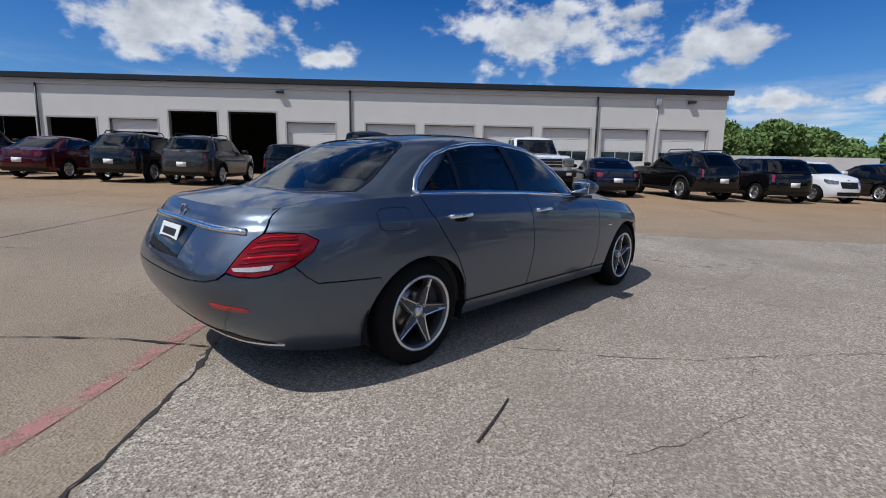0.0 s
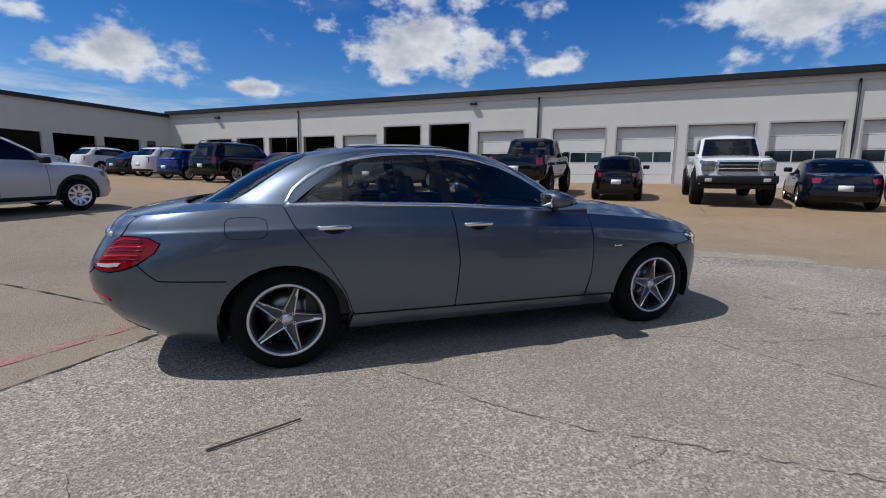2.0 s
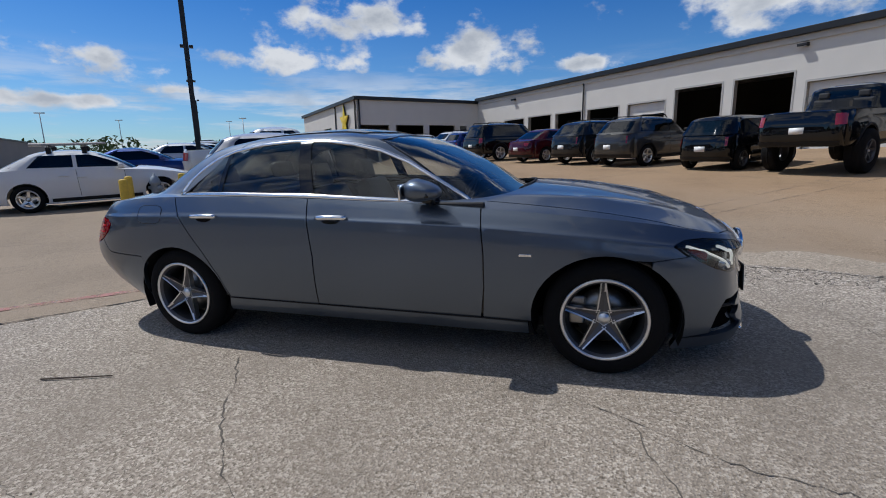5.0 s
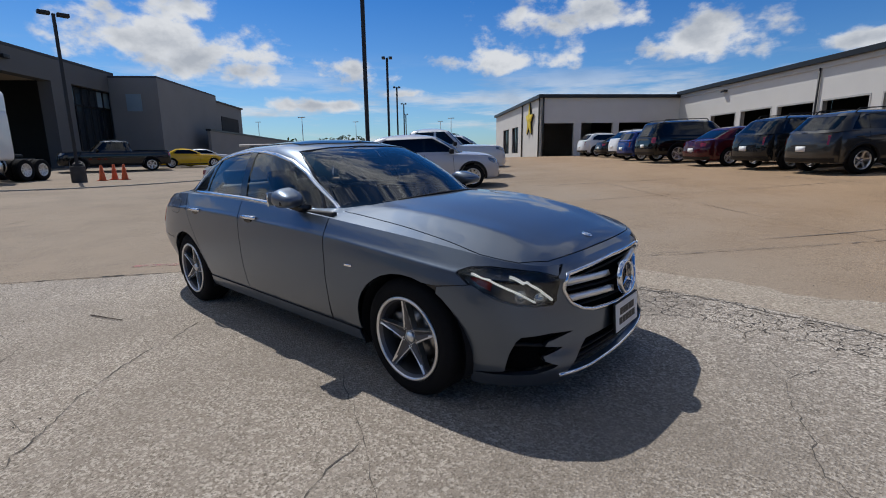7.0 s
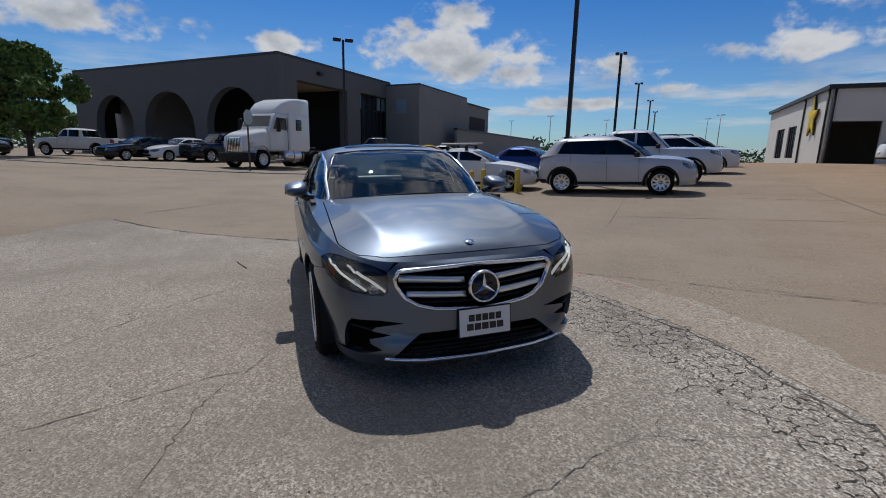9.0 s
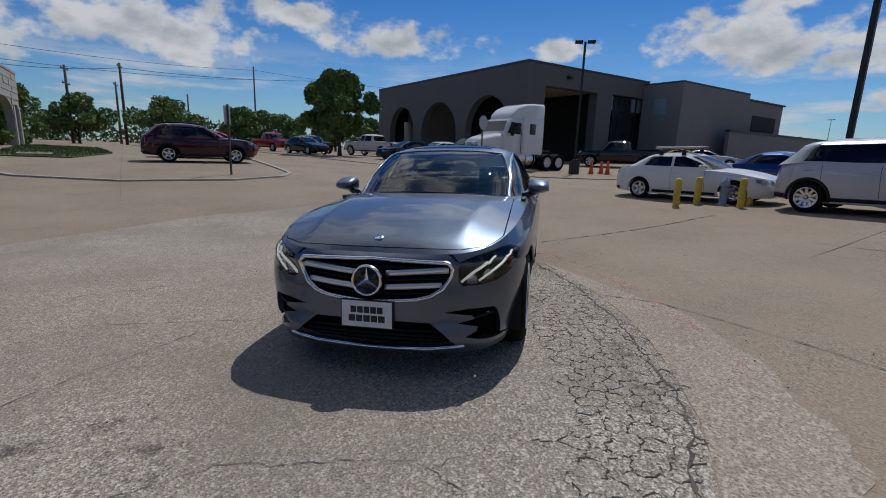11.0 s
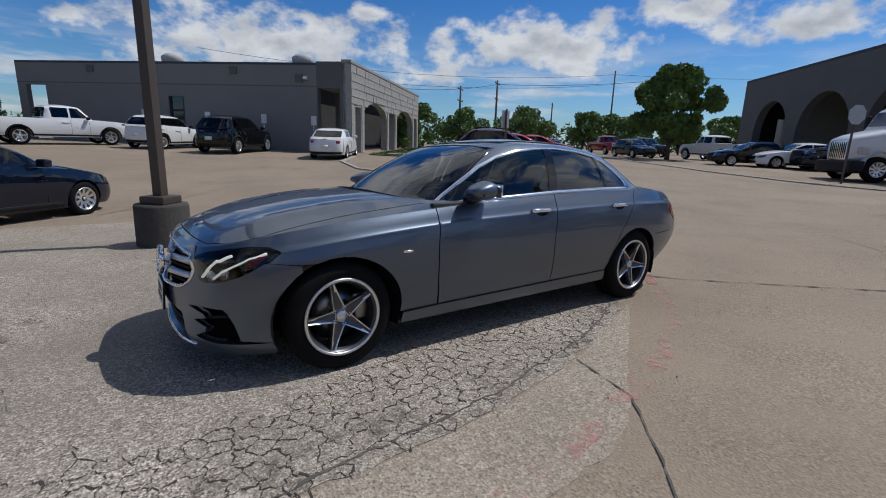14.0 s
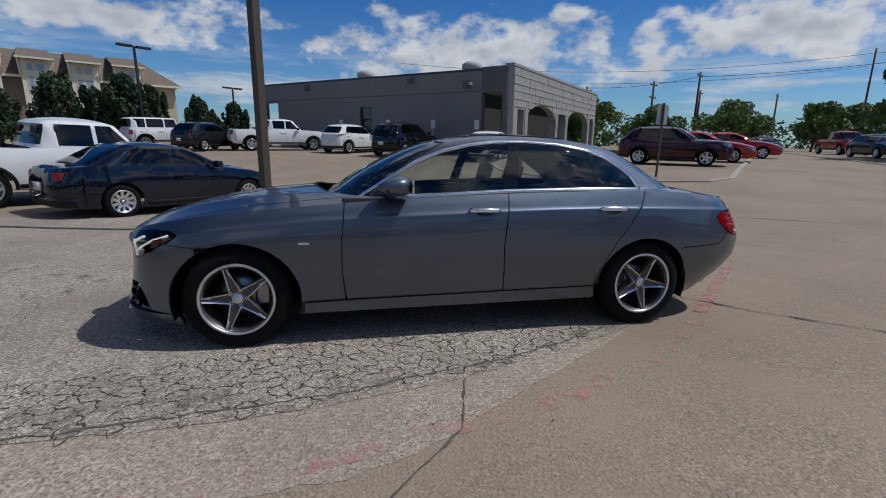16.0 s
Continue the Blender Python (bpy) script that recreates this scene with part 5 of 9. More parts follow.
def concrete(name, base, speck, dark, size, stain, warm=None, skin=0.0):
    """Weathered concrete: aggregate grains, broad stains and scuffs, fine relief."""
    m = bpy.data.materials.new(name)
    MATS[name] = m
    m.use_nodes = True
    n, l = m.node_tree.nodes, m.node_tree.links
    b = n["Principled BSDF"]
    b.inputs["Roughness"].default_value = 0.86
    b.inputs["Specular IOR Level"].default_value = 0.35
    tc = n.new("ShaderNodeTexCoord")

    def tex(kind, scale, **kw):
        t = n.new(kind)
        t.inputs["Scale"].default_value = scale
        for k, v in kw.items():
            t.inputs[k].default_value = v
        l.new(tc.outputs["Object"], t.inputs["Vector"])
        return t

    def mapr(src, a0, a1, b0, b1):
        r = n.new("ShaderNodeMapRange")
        for k, v in zip(("From Min", "From Max", "To Min", "To Max"), (a0, a1, b0, b1)):
            r.inputs[k].default_value = v
        l.new(src, r.inputs["Value"])
        return r.outputs[0]

    def mix(fac, a, c, blend="MIX"):
        x = n.new("ShaderNodeMix")
        x.data_type, x.blend_type = "RGBA", blend
        for i, v in ((0, fac), (6, a), (7, c)):
            if isinstance(v, (int, float)):
                x.inputs[i].default_value = v
            elif isinstance(v, tuple):
                x.inputs[i].default_value = (*v, 1)
            else:
                l.new(v, x.inputs[i])
        return x.outputs[2]

    grain = tex("ShaderNodeTexVoronoi", size)
    grain2 = tex("ShaderNodeTexNoise", size * 0.9, Detail=4.0, Roughness=0.7)
    blot = tex("ShaderNodeTexNoise", 0.55, Detail=6.0, Roughness=0.62)
    wide = tex("ShaderNodeTexNoise", 0.11, Detail=3.0)
    mid = tex("ShaderNodeTexNoise", 4.5, Detail=5.0, Roughness=0.65)
    sep = n.new("ShaderNodeSeparateColor")
    l.new(grain.outputs["Color"], sep.inputs[0])
    col = mix(mapr(sep.outputs[0], 0.45, 0.85, 0.0, 0.95), base, speck)
    col = mix(mapr(grain2.outputs["Fac"], 0.50, 0.63, 0.0, 0.95), col, dark)
    if skin:
        # the cement skin still covers the grains, but for worn patches
        worn = tex("ShaderNodeTexNoise", 1.1, Detail=7.0, Roughness=0.68)
        col = mix(mapr(worn.outputs["Fac"], 0.40, 0.60, skin, 0.05), col, tuple(v * 1.02 for v in base))
    col = mix(mapr(blot.outputs["Fac"], 0.42, 0.68, 0.0, stain), col, tuple(v * 0.62 for v in base))
    col = mix(mapr(wide.outputs["Fac"], 0.40, 0.64, 0.0, 0.30), col, tuple(v * k for v, k in zip(base, (0.80, 0.74, 0.66))))
    col = mix(mapr(mid.outputs["Fac"], 0.52, 0.74, 0.0, 0.30), col, tuple(min(1, v * 1.22) for v in base))
    if warm:
        # iron-stained slabs towards the service building
        across = n.new("ShaderNodeVectorMath")
        across.operation = "DOT_PRODUCT"
        across.inputs[1].default_value = (0.6932, 0.7208, 0.0)
        l.new(tc.outputs["Object"], across.inputs[0])
        edge_n = n.new("ShaderNodeMath")
        edge_n.operation = "MULTIPLY_ADD"
        edge_n.inputs[1].default_value = 7.0
        l.new(blot.outputs["Fac"], edge_n.inputs[0])
        l.new(across.outputs["Value"], edge_n.inputs[2])
        tinted = mix(1.0, col, warm, "MULTIPLY")
        col = mix(mapr(edge_n.outputs[0], 6.5, 12.5, 0.0, 0.85), col, tinted)
    l.new(col, b.inputs["Base Color"])
    add = n.new("ShaderNodeMath")
    add.operation = "ADD"
    l.new(grain.outputs["Distance"], add.inputs[0])
    l.new(mid.outputs["Fac"], add.inputs[1])
    bp = n.new("ShaderNodeBump")
    bp.inputs["Strength"].default_value, bp.inputs["Distance"].default_value = 0.9, 0.006
    l.new(add.outputs[0], bp.inputs["Height"])
    l.new(bp.outputs[0], b.inputs["Normal"])
    return m


LOT = concrete("tan_concrete", (0.282, 0.222, 0.162), (0.42, 0.345, 0.260), (0.12, 0.096, 0.069), 64.0, 0.55, (1.22, 1.02, 0.78), 0.9)
PATCH = concrete("grey_aggregate_concrete", (0.306, 0.262, 0.213), (0.63, 0.56, 0.475), (0.060, 0.050, 0.039), 80.0, 0.7)
APRON = concrete("pale_concrete", (0.335, 0.278, 0.214), (0.51, 0.438, 0.348), (0.145, 0.12, 0.09), 68.0, 0.60)
JOINT = mat("joint_filler", (0.030, 0.026, 0.022), 0.9, var=0.4, scale=3, fine=40, bump=0.3)
CRACK = mat("crack_dirt", (0.10, 0.087, 0.072), 0.95, var=0.4, scale=2, fine=60, bump=0.3)


def axis_steps(fine, near, far):
    a = list(np.arange(0, near + 1e-6, fine))
    step = fine
    while a[-1] < far:
        step *= 1.22
        a.append(a[-1] + step)
    return np.array([-v for v in a[:0:-1]] + a)


gx = axis_steps(0.5, 14, 2500)
X, Y = np.meshgrid(gx, gx, indexing="ij")
Z = ground_z(X.ravel(), Y.ravel())
n1 = len(gx)
me = bpy.data.meshes.new("ground")
idx = np.arange(n1 * n1).reshape(n1, n1)
quads = np.stack([idx[:-1, :-1].ravel(), idx[1:, :-1].ravel(), idx[1:, 1:].ravel(), idx[:-1, 1:].ravel()], 1)
me.from_pydata(np.stack([X.ravel(), Y.ravel(), Z], 1).tolist(), [], quads.tolist())
ground = link_mesh("ground", me, LOT)
tagged(ground, "tan weathered concrete of the wide car lot", "ground", kind="structure")


def drape(name, loops, material, lift, h=0.4, label="", category="pavement", kind="structure"):
    """A thin sheet lying on the ground."""
    v, t = fill(loops, h)
    a = v[t]
    t = np.where((np.cross(a[:, 1] - a[:, 0], a[:, 2] - a[:, 0]) < 0)[:, None], t[:, ::-1], t)
    z = ground_z(v[:, 0], v[:, 1]) + lift
    me = skin(np.column_stack([v, z]), t, np.tile((0, 0, 1.0), (len(v), 1)), min(lift + 0.02, 0.03))
    ob = link_mesh(name, me, material, smooth=False)
    return tagged(ob, label, category, kind=kind)


def crooked(pts, step=0.07, amp=0.02, seed=0):
    """A wandering line through points."""
    rng = np.random.RandomState(seed)
    p = dense(pts, step, closed=False)
    w = np.cumsum(rng.randn(len(p), 2) * amp, 0)
    ends = np.linspace(0, 1, len(p))[:, None]
    w -= w[:1] * (1 - ends) + w[-1:] * ends
    return p + w * 0.6 + rng.randn(len(p), 2) * amp * 0.35


def seam_mesh(lines, width, lift, seed=0):
    rng = np.random.RandomState(seed)
    verts, faces = [], []
    for p in lines:
        p = np.asarray(p)
        d = np.gradient(p, axis=0)
        d /= np.linalg.norm(d, axis=1)[:, None] + 1e-9
        nrm = np.stack([-d[:, 1], d[:, 0]], 1)
        w = width * (0.2 + 1.5 * rng.rand(len(p), 1) ** 1.6) * (0.5 + rng.rand()) / 2
        w[0] *= 0.2
        w[-1] *= 0.2
        a, b = p + nrm * w, p - nrm * w
        k = len(verts)
        za, zb = ground_z(a[:, 0], a[:, 1]) + lift, ground_z(b[:, 0], b[:, 1]) + lift
        for q, z0, r, z1 in zip(a, za, b, zb):
            verts += [(q[0], q[1], z0), (r[0], r[1], z1)]
        faces += [(k + 2 * i + 1, k + 2 * i + 3, k + 2 * i + 2, k + 2 * i) for i in range(len(p) - 1)]
    me = bpy.data.meshes.new("seam")
    me.from_pydata(verts, [], faces)
    me.update()
    return me


# the grey aggregate patch under the saloon: straight behind, curved on its far side
ARC = [(-2.42, 0.12), (-1.9, 0.62), (-1.28, 0.98), (-0.42, 1.36), (0.2, 1.56), (0.72, 1.69), (1.25, 1.77), (1.70, 1.80), (2.4, 1.80), (3.3, 1.66), (4.4, 1.2), (5.6, 0.25), (7.2, -1.6), (8.4, -3.6), (8.8, -5.2)]
BACK = [(8.0, -6.0), (6.0, -6.6), (3.0, -6.9), (-0.5, -6.7), (-3.5, -6.0), (-6.2, -4.4), (-5.2, -3.0), (-4.31, -2.06), (-3.3, -0.98), (-2.9, -0.5)]
rng = np.random.RandomState(4)
edge = dense(ARC + BACK, 0.12)
edge += rng.randn(len(edge), 2) * 0.012
patch = drape("asphalt_patch", [edge], PATCH, 0.004, 0.35, "grey exposed-aggregate paving patch with a curved cracked edge")
rim_in = dense(ARC[2:12], 0.1, closed=False)
dd = np.gradient(rim_in, axis=0)
dd /= np.linalg.norm(dd, axis=1)[:, None]
out = np.stack([-dd[:, 1], dd[:, 0]], 1)
# pale strip of newer concrete along the curve
wid = np.interp(np.arange(len(rim_in)), [0, 12, 25, 45, len(rim_in) - 1], [0.03, 0.24, 0.55, 0.68, 0.5])[:, None]
ragged = np.convolve(rng.randn(len(rim_in) + 4), np.ones(5) / 5, "valid")[:, None]
wid = wid * (1 + 0.16 * ragged)
band = np.concatenate([rim_in + out * 0.01, (rim_in + out * wid)[::-1]])
drape("concrete_apron", [band], APRON, 0.003, 0.3, "pale concrete strip along the curved paving edge")

lines = []
rear_joint = [(-2.3, 0.22), (-2.75, -0.28), (-3.1, -0.68), (-3.4, -1.02), (-4.31, -2.06), (-6.2, -4.3)]
lines.append(crooked(rear_joint, 0.06, 0.010, 1))
lines.append(crooked([(-2.3, 0.22), (-2.65, 0.72), (-2.97, 1.06), (-3.3, 1.38), (-4.3, 2.3), (-7, 4.9)], 0.1, 0.006, 2))
lines.append(crooked([(0.12, 1.54), (0.28, 2.08), (0.62, 2.42), (0.95, 2.75), (1.75, 3.4), (2.25, 3.9), (5.0, 6.6), (9.0, 10.6)], 0.08, 0.008, 3))
lines.append(crooked([(-4.06, 9.67), (-1.85, 11.41), (3.5, 5.2)][0:2] + [(2.0, 14.8)], 0.2, 0.008, 5))
lines.append(crooked([(1.37, 3.17), (3.54, 5.22)], 0.1, 0.006, 6))
fork = [lines.pop(4), lines.pop(2)]
tagged(link_mesh("slab_crack", seam_mesh(fork, 0.009, 0.0085, 13), CRACK, smooth=False), "wandering crack between two concrete slabs", "crack", kind="stuff")
link_a = seam_mesh(lines, 0.021, 0.0085, 3)
tagged(link_mesh("concrete_joint", link_a, JOINT, smooth=False), "dark open joints between the concrete slabs", "joint", kind="stuff")
# slab grid over the wide lot, turned with the buildings
grid = []
ca, sa = math.cos(radians(46.1)), math.sin(radians(46.1))
for k in range(-6, 10):
    for (a0, a1), horiz in (((-40, 40), True), ((-40, 40), False)):
        c = k * 4.6 + 1.6
        pts = [((c * ca - a * sa), (c * sa + a * ca)) if horiz else ((a * ca - c * sa), (a * sa + c * ca)) for a in np.arange(a0, a1, 1.0)]
        pts = [p for p in pts if not (-6.5 < p[0] < 9 and -7.2 < p[1] < 4.2) and -34 < p[0]]
        run = []
        for p in pts:
            if run and math.hypot(p[0] - run[-1][0], p[1] - run[-1][1]) > 1.5:
                grid.append(run)
                run = []
            run.append(p)
        grid.append(run)
tagged(link_mesh("slab_joint", seam_mesh([np.array(g) for g in grid if len(g) > 2], 0.016, 0.006, 8), mat("faint_joint", (0.16, 0.13, 0.10), 0.9, var=0.3, scale=1, fine=20), smooth=False), "faint sawn joints across the concrete lot", "joint", kind="stuff")
# long cracks through the patch
cracks = [crooked(p, 0.05, 0.014, 20 + i) for i, p in enumerate([
    [(0.95, -0.95), (0.83, -1.18), (0.57, -1.74), (0.24, -2.34), (0.0, -2.75)], [(-0.83, -1.13), (-0.5, -1.6), (-0.2, -1.99), (0.24, -2.36), (0.8, -2.87), (1.6, -3.5)], [(0.95, -0.97), (1.9, -1.5), (2.9, -1.75), (4.2, -1.7)],
    [(0.24, -2.34), (-0.6, -2.5), (-1.5, -2.2), (-2.6, -2.4)], [(1.6, -1.35), (1.9, -2.4), (2.4, -3.4)], [(3.4, 1.2), (3.0, 0.5), (3.2, -0.3), (3.9, -1.1)], [(-3.2, -1.2), (-2.4, -1.7), (-2.2, -2.3)], [(4.4, 0.8), (4.1, 0.2), (4.5, -0.5)], [(2.9, 1.55), (2.75, 0.9), (3.1, 0.55)]])]
tagged(link_mesh("long_crack", seam_mesh(cracks, 0.0044, 0.0075, 5), CRACK, smooth=False), "long hairline cracks across the grey paving", "crack", kind="stuff")


# crazed edge: cracks round small broken cells beside the curve
def cells(region, count, seed):
    rng = np.random.RandomState(seed)
    lo, hi = region.min(0), region.max(0)
    pts = []
    while len(pts) < count:
        p = lo + rng.rand(2) * (hi - lo)
        if inside(p[None], region)[0] and all(math.hypot(p[0] - q[0], p[1] - q[1]) > 0.078 for q in pts[-600:]):
            pts.append(tuple(p))
    pts = np.array(pts)
    v, _, f, _, _, _ = delaunay_2d_cdt([Vector(p) for p in pts], [], [], 0, 1e-5)
    v = np.array([tuple(p) for p in v])
    cen, nb = {}, {}
    for i, t in enumerate(f):
        a, b, c = v[list(t)]
        d = 2 * (a[0] * (b[1] - c[1]) + b[0] * (c[1] - a[1]) + c[0] * (a[1] - b[1]))
        if abs(d) < 1e-9:
            continue
        q = np.array([((a @ a) * (b[1] - c[1]) + (b @ b) * (c[1] - a[1]) + (c @ c) * (a[1] - b[1])) / d, ((a @ a) * (c[0] - b[0]) + (b @ b) * (a[0] - c[0]) + (c @ c) * (b[0] - a[0])) / d])
        if np.linalg.norm(q - (a + b + c) / 3) < 0.16:
            cen[i] = q
        for e in ((t[0], t[1]), (t[1], t[2]), (t[2], t[0])):
            nb.setdefault(tuple(sorted(e)), []).append(i)
    out = []
    for pair in nb.values():
        if len(pair) == 2 and pair[0] in cen and pair[1] in cen:
            p, q = cen[pair[0]], cen[pair[1]]
            ln = np.linalg.norm(p - q)
            if 0.012 < ln < 0.40 and rng.rand() < 0.86:
                k = [p + (q - p) * u + rng.randn(2) * (0.004 + ln * 0.06) * (1.0 if 0 < u < 1 else 0.0) for u in (0.0, 0.18, 0.36, 0.55, 0.78, 1.0)]
                out.append(np.array(k))
    return out


arc_d = dense(ARC[1:12], 0.15, closed=False)
dd = np.gradient(arc_d, axis=0)
dd /= np.linalg.norm(dd, axis=1)[:, None]
inn = np.stack([dd[:, 1], -dd[:, 0]], 1)
deep = np.interp(np.arange(len(arc_d)), [0, 6, 14, 24, 32, len(arc_d) - 1], [0.25, 0.60, 0.95, 0.90, 0.70, 0.35])[:, None]
zone = np.concatenate([arc_d + inn * 0.02, (arc_d + inn * deep)[::-1]])
tagged(link_mesh("crazed_crack", seam_mesh(cells(zone, 470, 7), 0.0070, 0.0068, 9), mat("deep_crack_dirt", (0.050, 0.042, 0.034), 0.95, var=0.4, scale=2, fine=60, bump=0.3), smooth=False), "network of fine cracks along the paving's curved edge", "crack", kind="stuff")
tagged(link_mesh("paving_edge", seam_mesh([crooked(ARC[:13], 0.04, 0.012, 41)], 0.018, 0.0072, 4), CRACK, smooth=False), "ragged dark line at the paving's edge", "crack", kind="stuff")


def worn_paint(name, color, amount):
    m = mat(name, color, 0.8, var=0.25, scale=4, fine=50)
    n, l = m.node_tree.nodes, m.node_tree.links
    tc, t1, r, tr, mx = (n.new(k) for k in ("ShaderNodeTexCoord", "ShaderNodeTexNoise", "ShaderNodeMapRange", "ShaderNodeBsdfTransparent", "ShaderNodeMixShader"))
    t1.inputs["Scale"].default_value, t1.inputs["Detail"].default_value, t1.inputs["Roughness"].default_value = 7.0, 8.0, 0.75
    l.new(tc.outputs["Object"], t1.inputs["Vector"])
    r.inputs["From Min"].default_value, r.inputs["From Max"].default_value = amount, amount + 0.16
    r.inputs["To Max"].default_value = 0.62
    l.new(t1.outputs["Fac"], r.inputs["Value"])
    l.new(r.outputs[0], mx.inputs[0])
    l.new(tr.outputs[0], mx.inputs[1])
    l.new(n["Principled BSDF"].outputs[0], mx.inputs[2])
    l.new(mx.outputs[0], n["Material Output"].inputs["Surface"])
    return m


RED_PAINT = worn_paint("worn_red_paint", (0.50, 0.225, 0.21), 0.42)
PINK_PAINT = worn_paint("faded_pink_paint", (0.60, 0.25, 0.24), 0.515)


def painted(name, pts, width, m, label, lift=0.007):
    p = dense(pts, 0.2, closed=False)
    d = np.gradient(p, axis=0)
    d /= np.linalg.norm(d, axis=1)[:, None]
    nn = np.stack([-d[:, 1], d[:, 0]], 1)
    return drape(name, [np.concatenate([p + nn * width / 2, (p - nn * width / 2)[::-1]])], m, lift, 0.25, label, "road marking")


# dirt gathered inside the curved edge, and old oil drips before the nose
DIRT = worn_paint("edge_dirt", (0.11, 0.088, 0.066), 0.53)
OIL = worn_paint("old_oil", (0.045, 0.039, 0.033), 0.52)
inner_edge = arc_d[2:]
reach = np.interp(np.arange(len(inner_edge)), [0, 10, 20, 30, len(inner_edge) - 1], [0.10, 0.26, 0.34, 0.30, 0.12])[:, None]
drape("edge_stain", [dense(np.concatenate([inner_edge + inn[2:] * 0.004, (inner_edge + inn[2:] * (reach + 0.04 * np.sin(np.arange(len(inner_edge)) * 1.7))[:, :1])[::-1]]), 0.06)], DIRT, 0.0058, 0.2, "brown dirt along the paving's curved edge", "stain")
for cx, cy, rx, ry, ang in ((3.32, -0.70, 0.34, 0.16, 0.5), (3.10, -1.02, 0.22, 0.12, 0.2), (3.48, -1.25, 0.40, 0.13, -0.3), (4.3, -1.6, 0.3, 0.12, 0.4)):
    ca_, sa_ = math.cos(ang), math.sin(ang)
    rim_ = [(cx + ca_ * rx * q * math.cos(a) - sa_ * ry * q * math.sin(a), cy + sa_ * rx * q * math.cos(a) + ca_ * ry * q * math.sin(a)) for a, q in zip(np.linspace(0, 2 * math.pi, 25)[:-1], 1 + 0.22 * np.sin(np.arange(24) * 2.3 + cx * 9))]
    drape("oil_stain", [np.array(rim_)], OIL, 0.0062, 0.1, "old dark oil stain on the paving", "stain")


painted("fire_lane_line", [(-3.9, -0.78), (-3.06, -0.05), (-2.45, 0.50), (-2.2, 0.72)], 0.11, RED_PAINT, "worn red painted line on the concrete")
painted("fire_lane_line", [(1.9, 2.36), (0.84, 2.15), (0.23, 2.01), (-0.35, 1.87), (-1.06, 1.58), (-1.9, 1.0), (-2.2, 0.72)], 0.13, PINK_PAINT, "faded pink painted line beside the paving patch")



# ---- buildings ----
CX = np.array((0.6932, 0.7208))
EX = np.array((0.7208, -0.6932))
WHITE_WALL = mat("white_painted_wall", (0.62, 0.60, 0.56), 0.8, var=0.05, scale=0.8, fine=25, bump=0.12)
GREY_WALL = mat("grey_stucco", (0.20, 0.195, 0.19), 0.85, var=0.08, scale=0.6, fine=18, bump=0.2)
DARK_GREY_WALL = mat("dark_grey_stucco", (0.12, 0.118, 0.116), 0.85, var=0.08, scale=0.6, fine=18, bump=0.2)
BLACK_TRIM = mat("black_metal_trim", (0.02, 0.021, 0.023), 0.45, 0.3, var=0.15, scale=2)
DOOR_WHITE = mat("white_door_panel", (0.66, 0.65, 0.62), 0.55, var=0.04, scale=2, fine=30)
ROOF_GREY = mat("roof_membrane", (0.45, 0.44, 0.42), 0.8, var=0.1, scale=0.5)
# near-black base colour stands in for the shade inside the buildings
ROOM_SHADE = mat("painted_room_shade", (0.028, 0.027, 0.026), 0.9, var=0.2, scale=1)
STONE = mat("split_face_stone", (0.33, 0.315, 0.29), 0.9, var=0.22, scale=2.2, fine=22, bump=0.8)
BEIGE = mat("beige_siding", (0.52, 0.42, 0.29), 0.8, var=0.06, scale=1)
BROWN = mat("brown_siding", (0.21, 0.145, 0.10), 0.8, var=0.08, scale=1)
SHINGLE = mat("brown_shingles", (0.16, 0.125, 0.095), 0.9, var=0.2, scale=1.5, fine=14, bump=0.6)
CREAM = mat("cream_trim", (0.68, 0.62, 0.48), 0.7, var=0.05)
YELLOW = mat("yellow_sign", (0.75, 0.55, 0.03), 0.5, var=0.05)
PANE = mat("dark_window_pane", (0.015, 0.02, 0.026), 0.06, var=0.1, scale=1, coat=0.5)
PANE_LIGHT = mat("pale_window_pane", (0.22, 0.30, 0.36), 0.06, var=0.1, scale=1, coat=0.5)


def plane_frame(p0, e):
    """Wall frame: local x along e, y out of the wall towards its front, z up."""
    ex = Vector((e[0], e[1], 0)).normalized()
    z = Vector((0, 0, 1))
    y = z.cross(ex)
    return Matrix(((ex.x, y.x, 0, p0[0]), (ex.y, y.y, 0, p0[1]), (0, 0, 1, 0), (0, 0, 0, 1)))


def wall_sheet(length0, length1, z0, z1, holes, thick, h=3.0, out=-1):
    """A wall slab in its own frame (x along, z up, front face at y = 0, back at y = -out * thick), with openings cut through."""
    loops = [np.array(dense([(length0, z0), (length1, z0), (length1, z1), (length0, z1)], h))] + [np.array(l) for l in holes]
    v, t = fill(loops, h)
    a = v[t]
    t = np.where((np.cross(a[:, 1] - a[:, 0], a[:, 2] - a[:, 0]) < 0)[:, None], t[:, ::-1], t)
    if out > 0:
        t = t[:, ::-1]
    p = np.stack([v[:, 0], np.zeros(len(v)), v[:, 1]], 1)
    return skin(p, t, np.tile((0, out, 0.0), (len(v), 1)), thick)


def rect(a, b, z0, z1):
    return [(a, z0), (b, z0), (b, z1), (a, z1)]


def arched(a, b, z0, z1, n=16, flat=1.0):
    r, c = (b - a) / 2, (a + b) / 2
    zs = z1 - r * flat
    return [(a, z0), (b, z0)] + [(c + r * math.cos(t), zs + r * flat * math.sin(t)) for t in np.linspace(0, math.pi, n)]


def structure(name, me, m, label, category="wall", mw=None, smooth=False):
    ob = link_mesh(name, me, m, smooth=smooth) if isinstance(me, bpy.types.Mesh) else link(name, me, m, smooth=smooth)
    if mw is not None:
        ob.matrix_world = mw
    return tagged(ob, label, category, kind="structure")


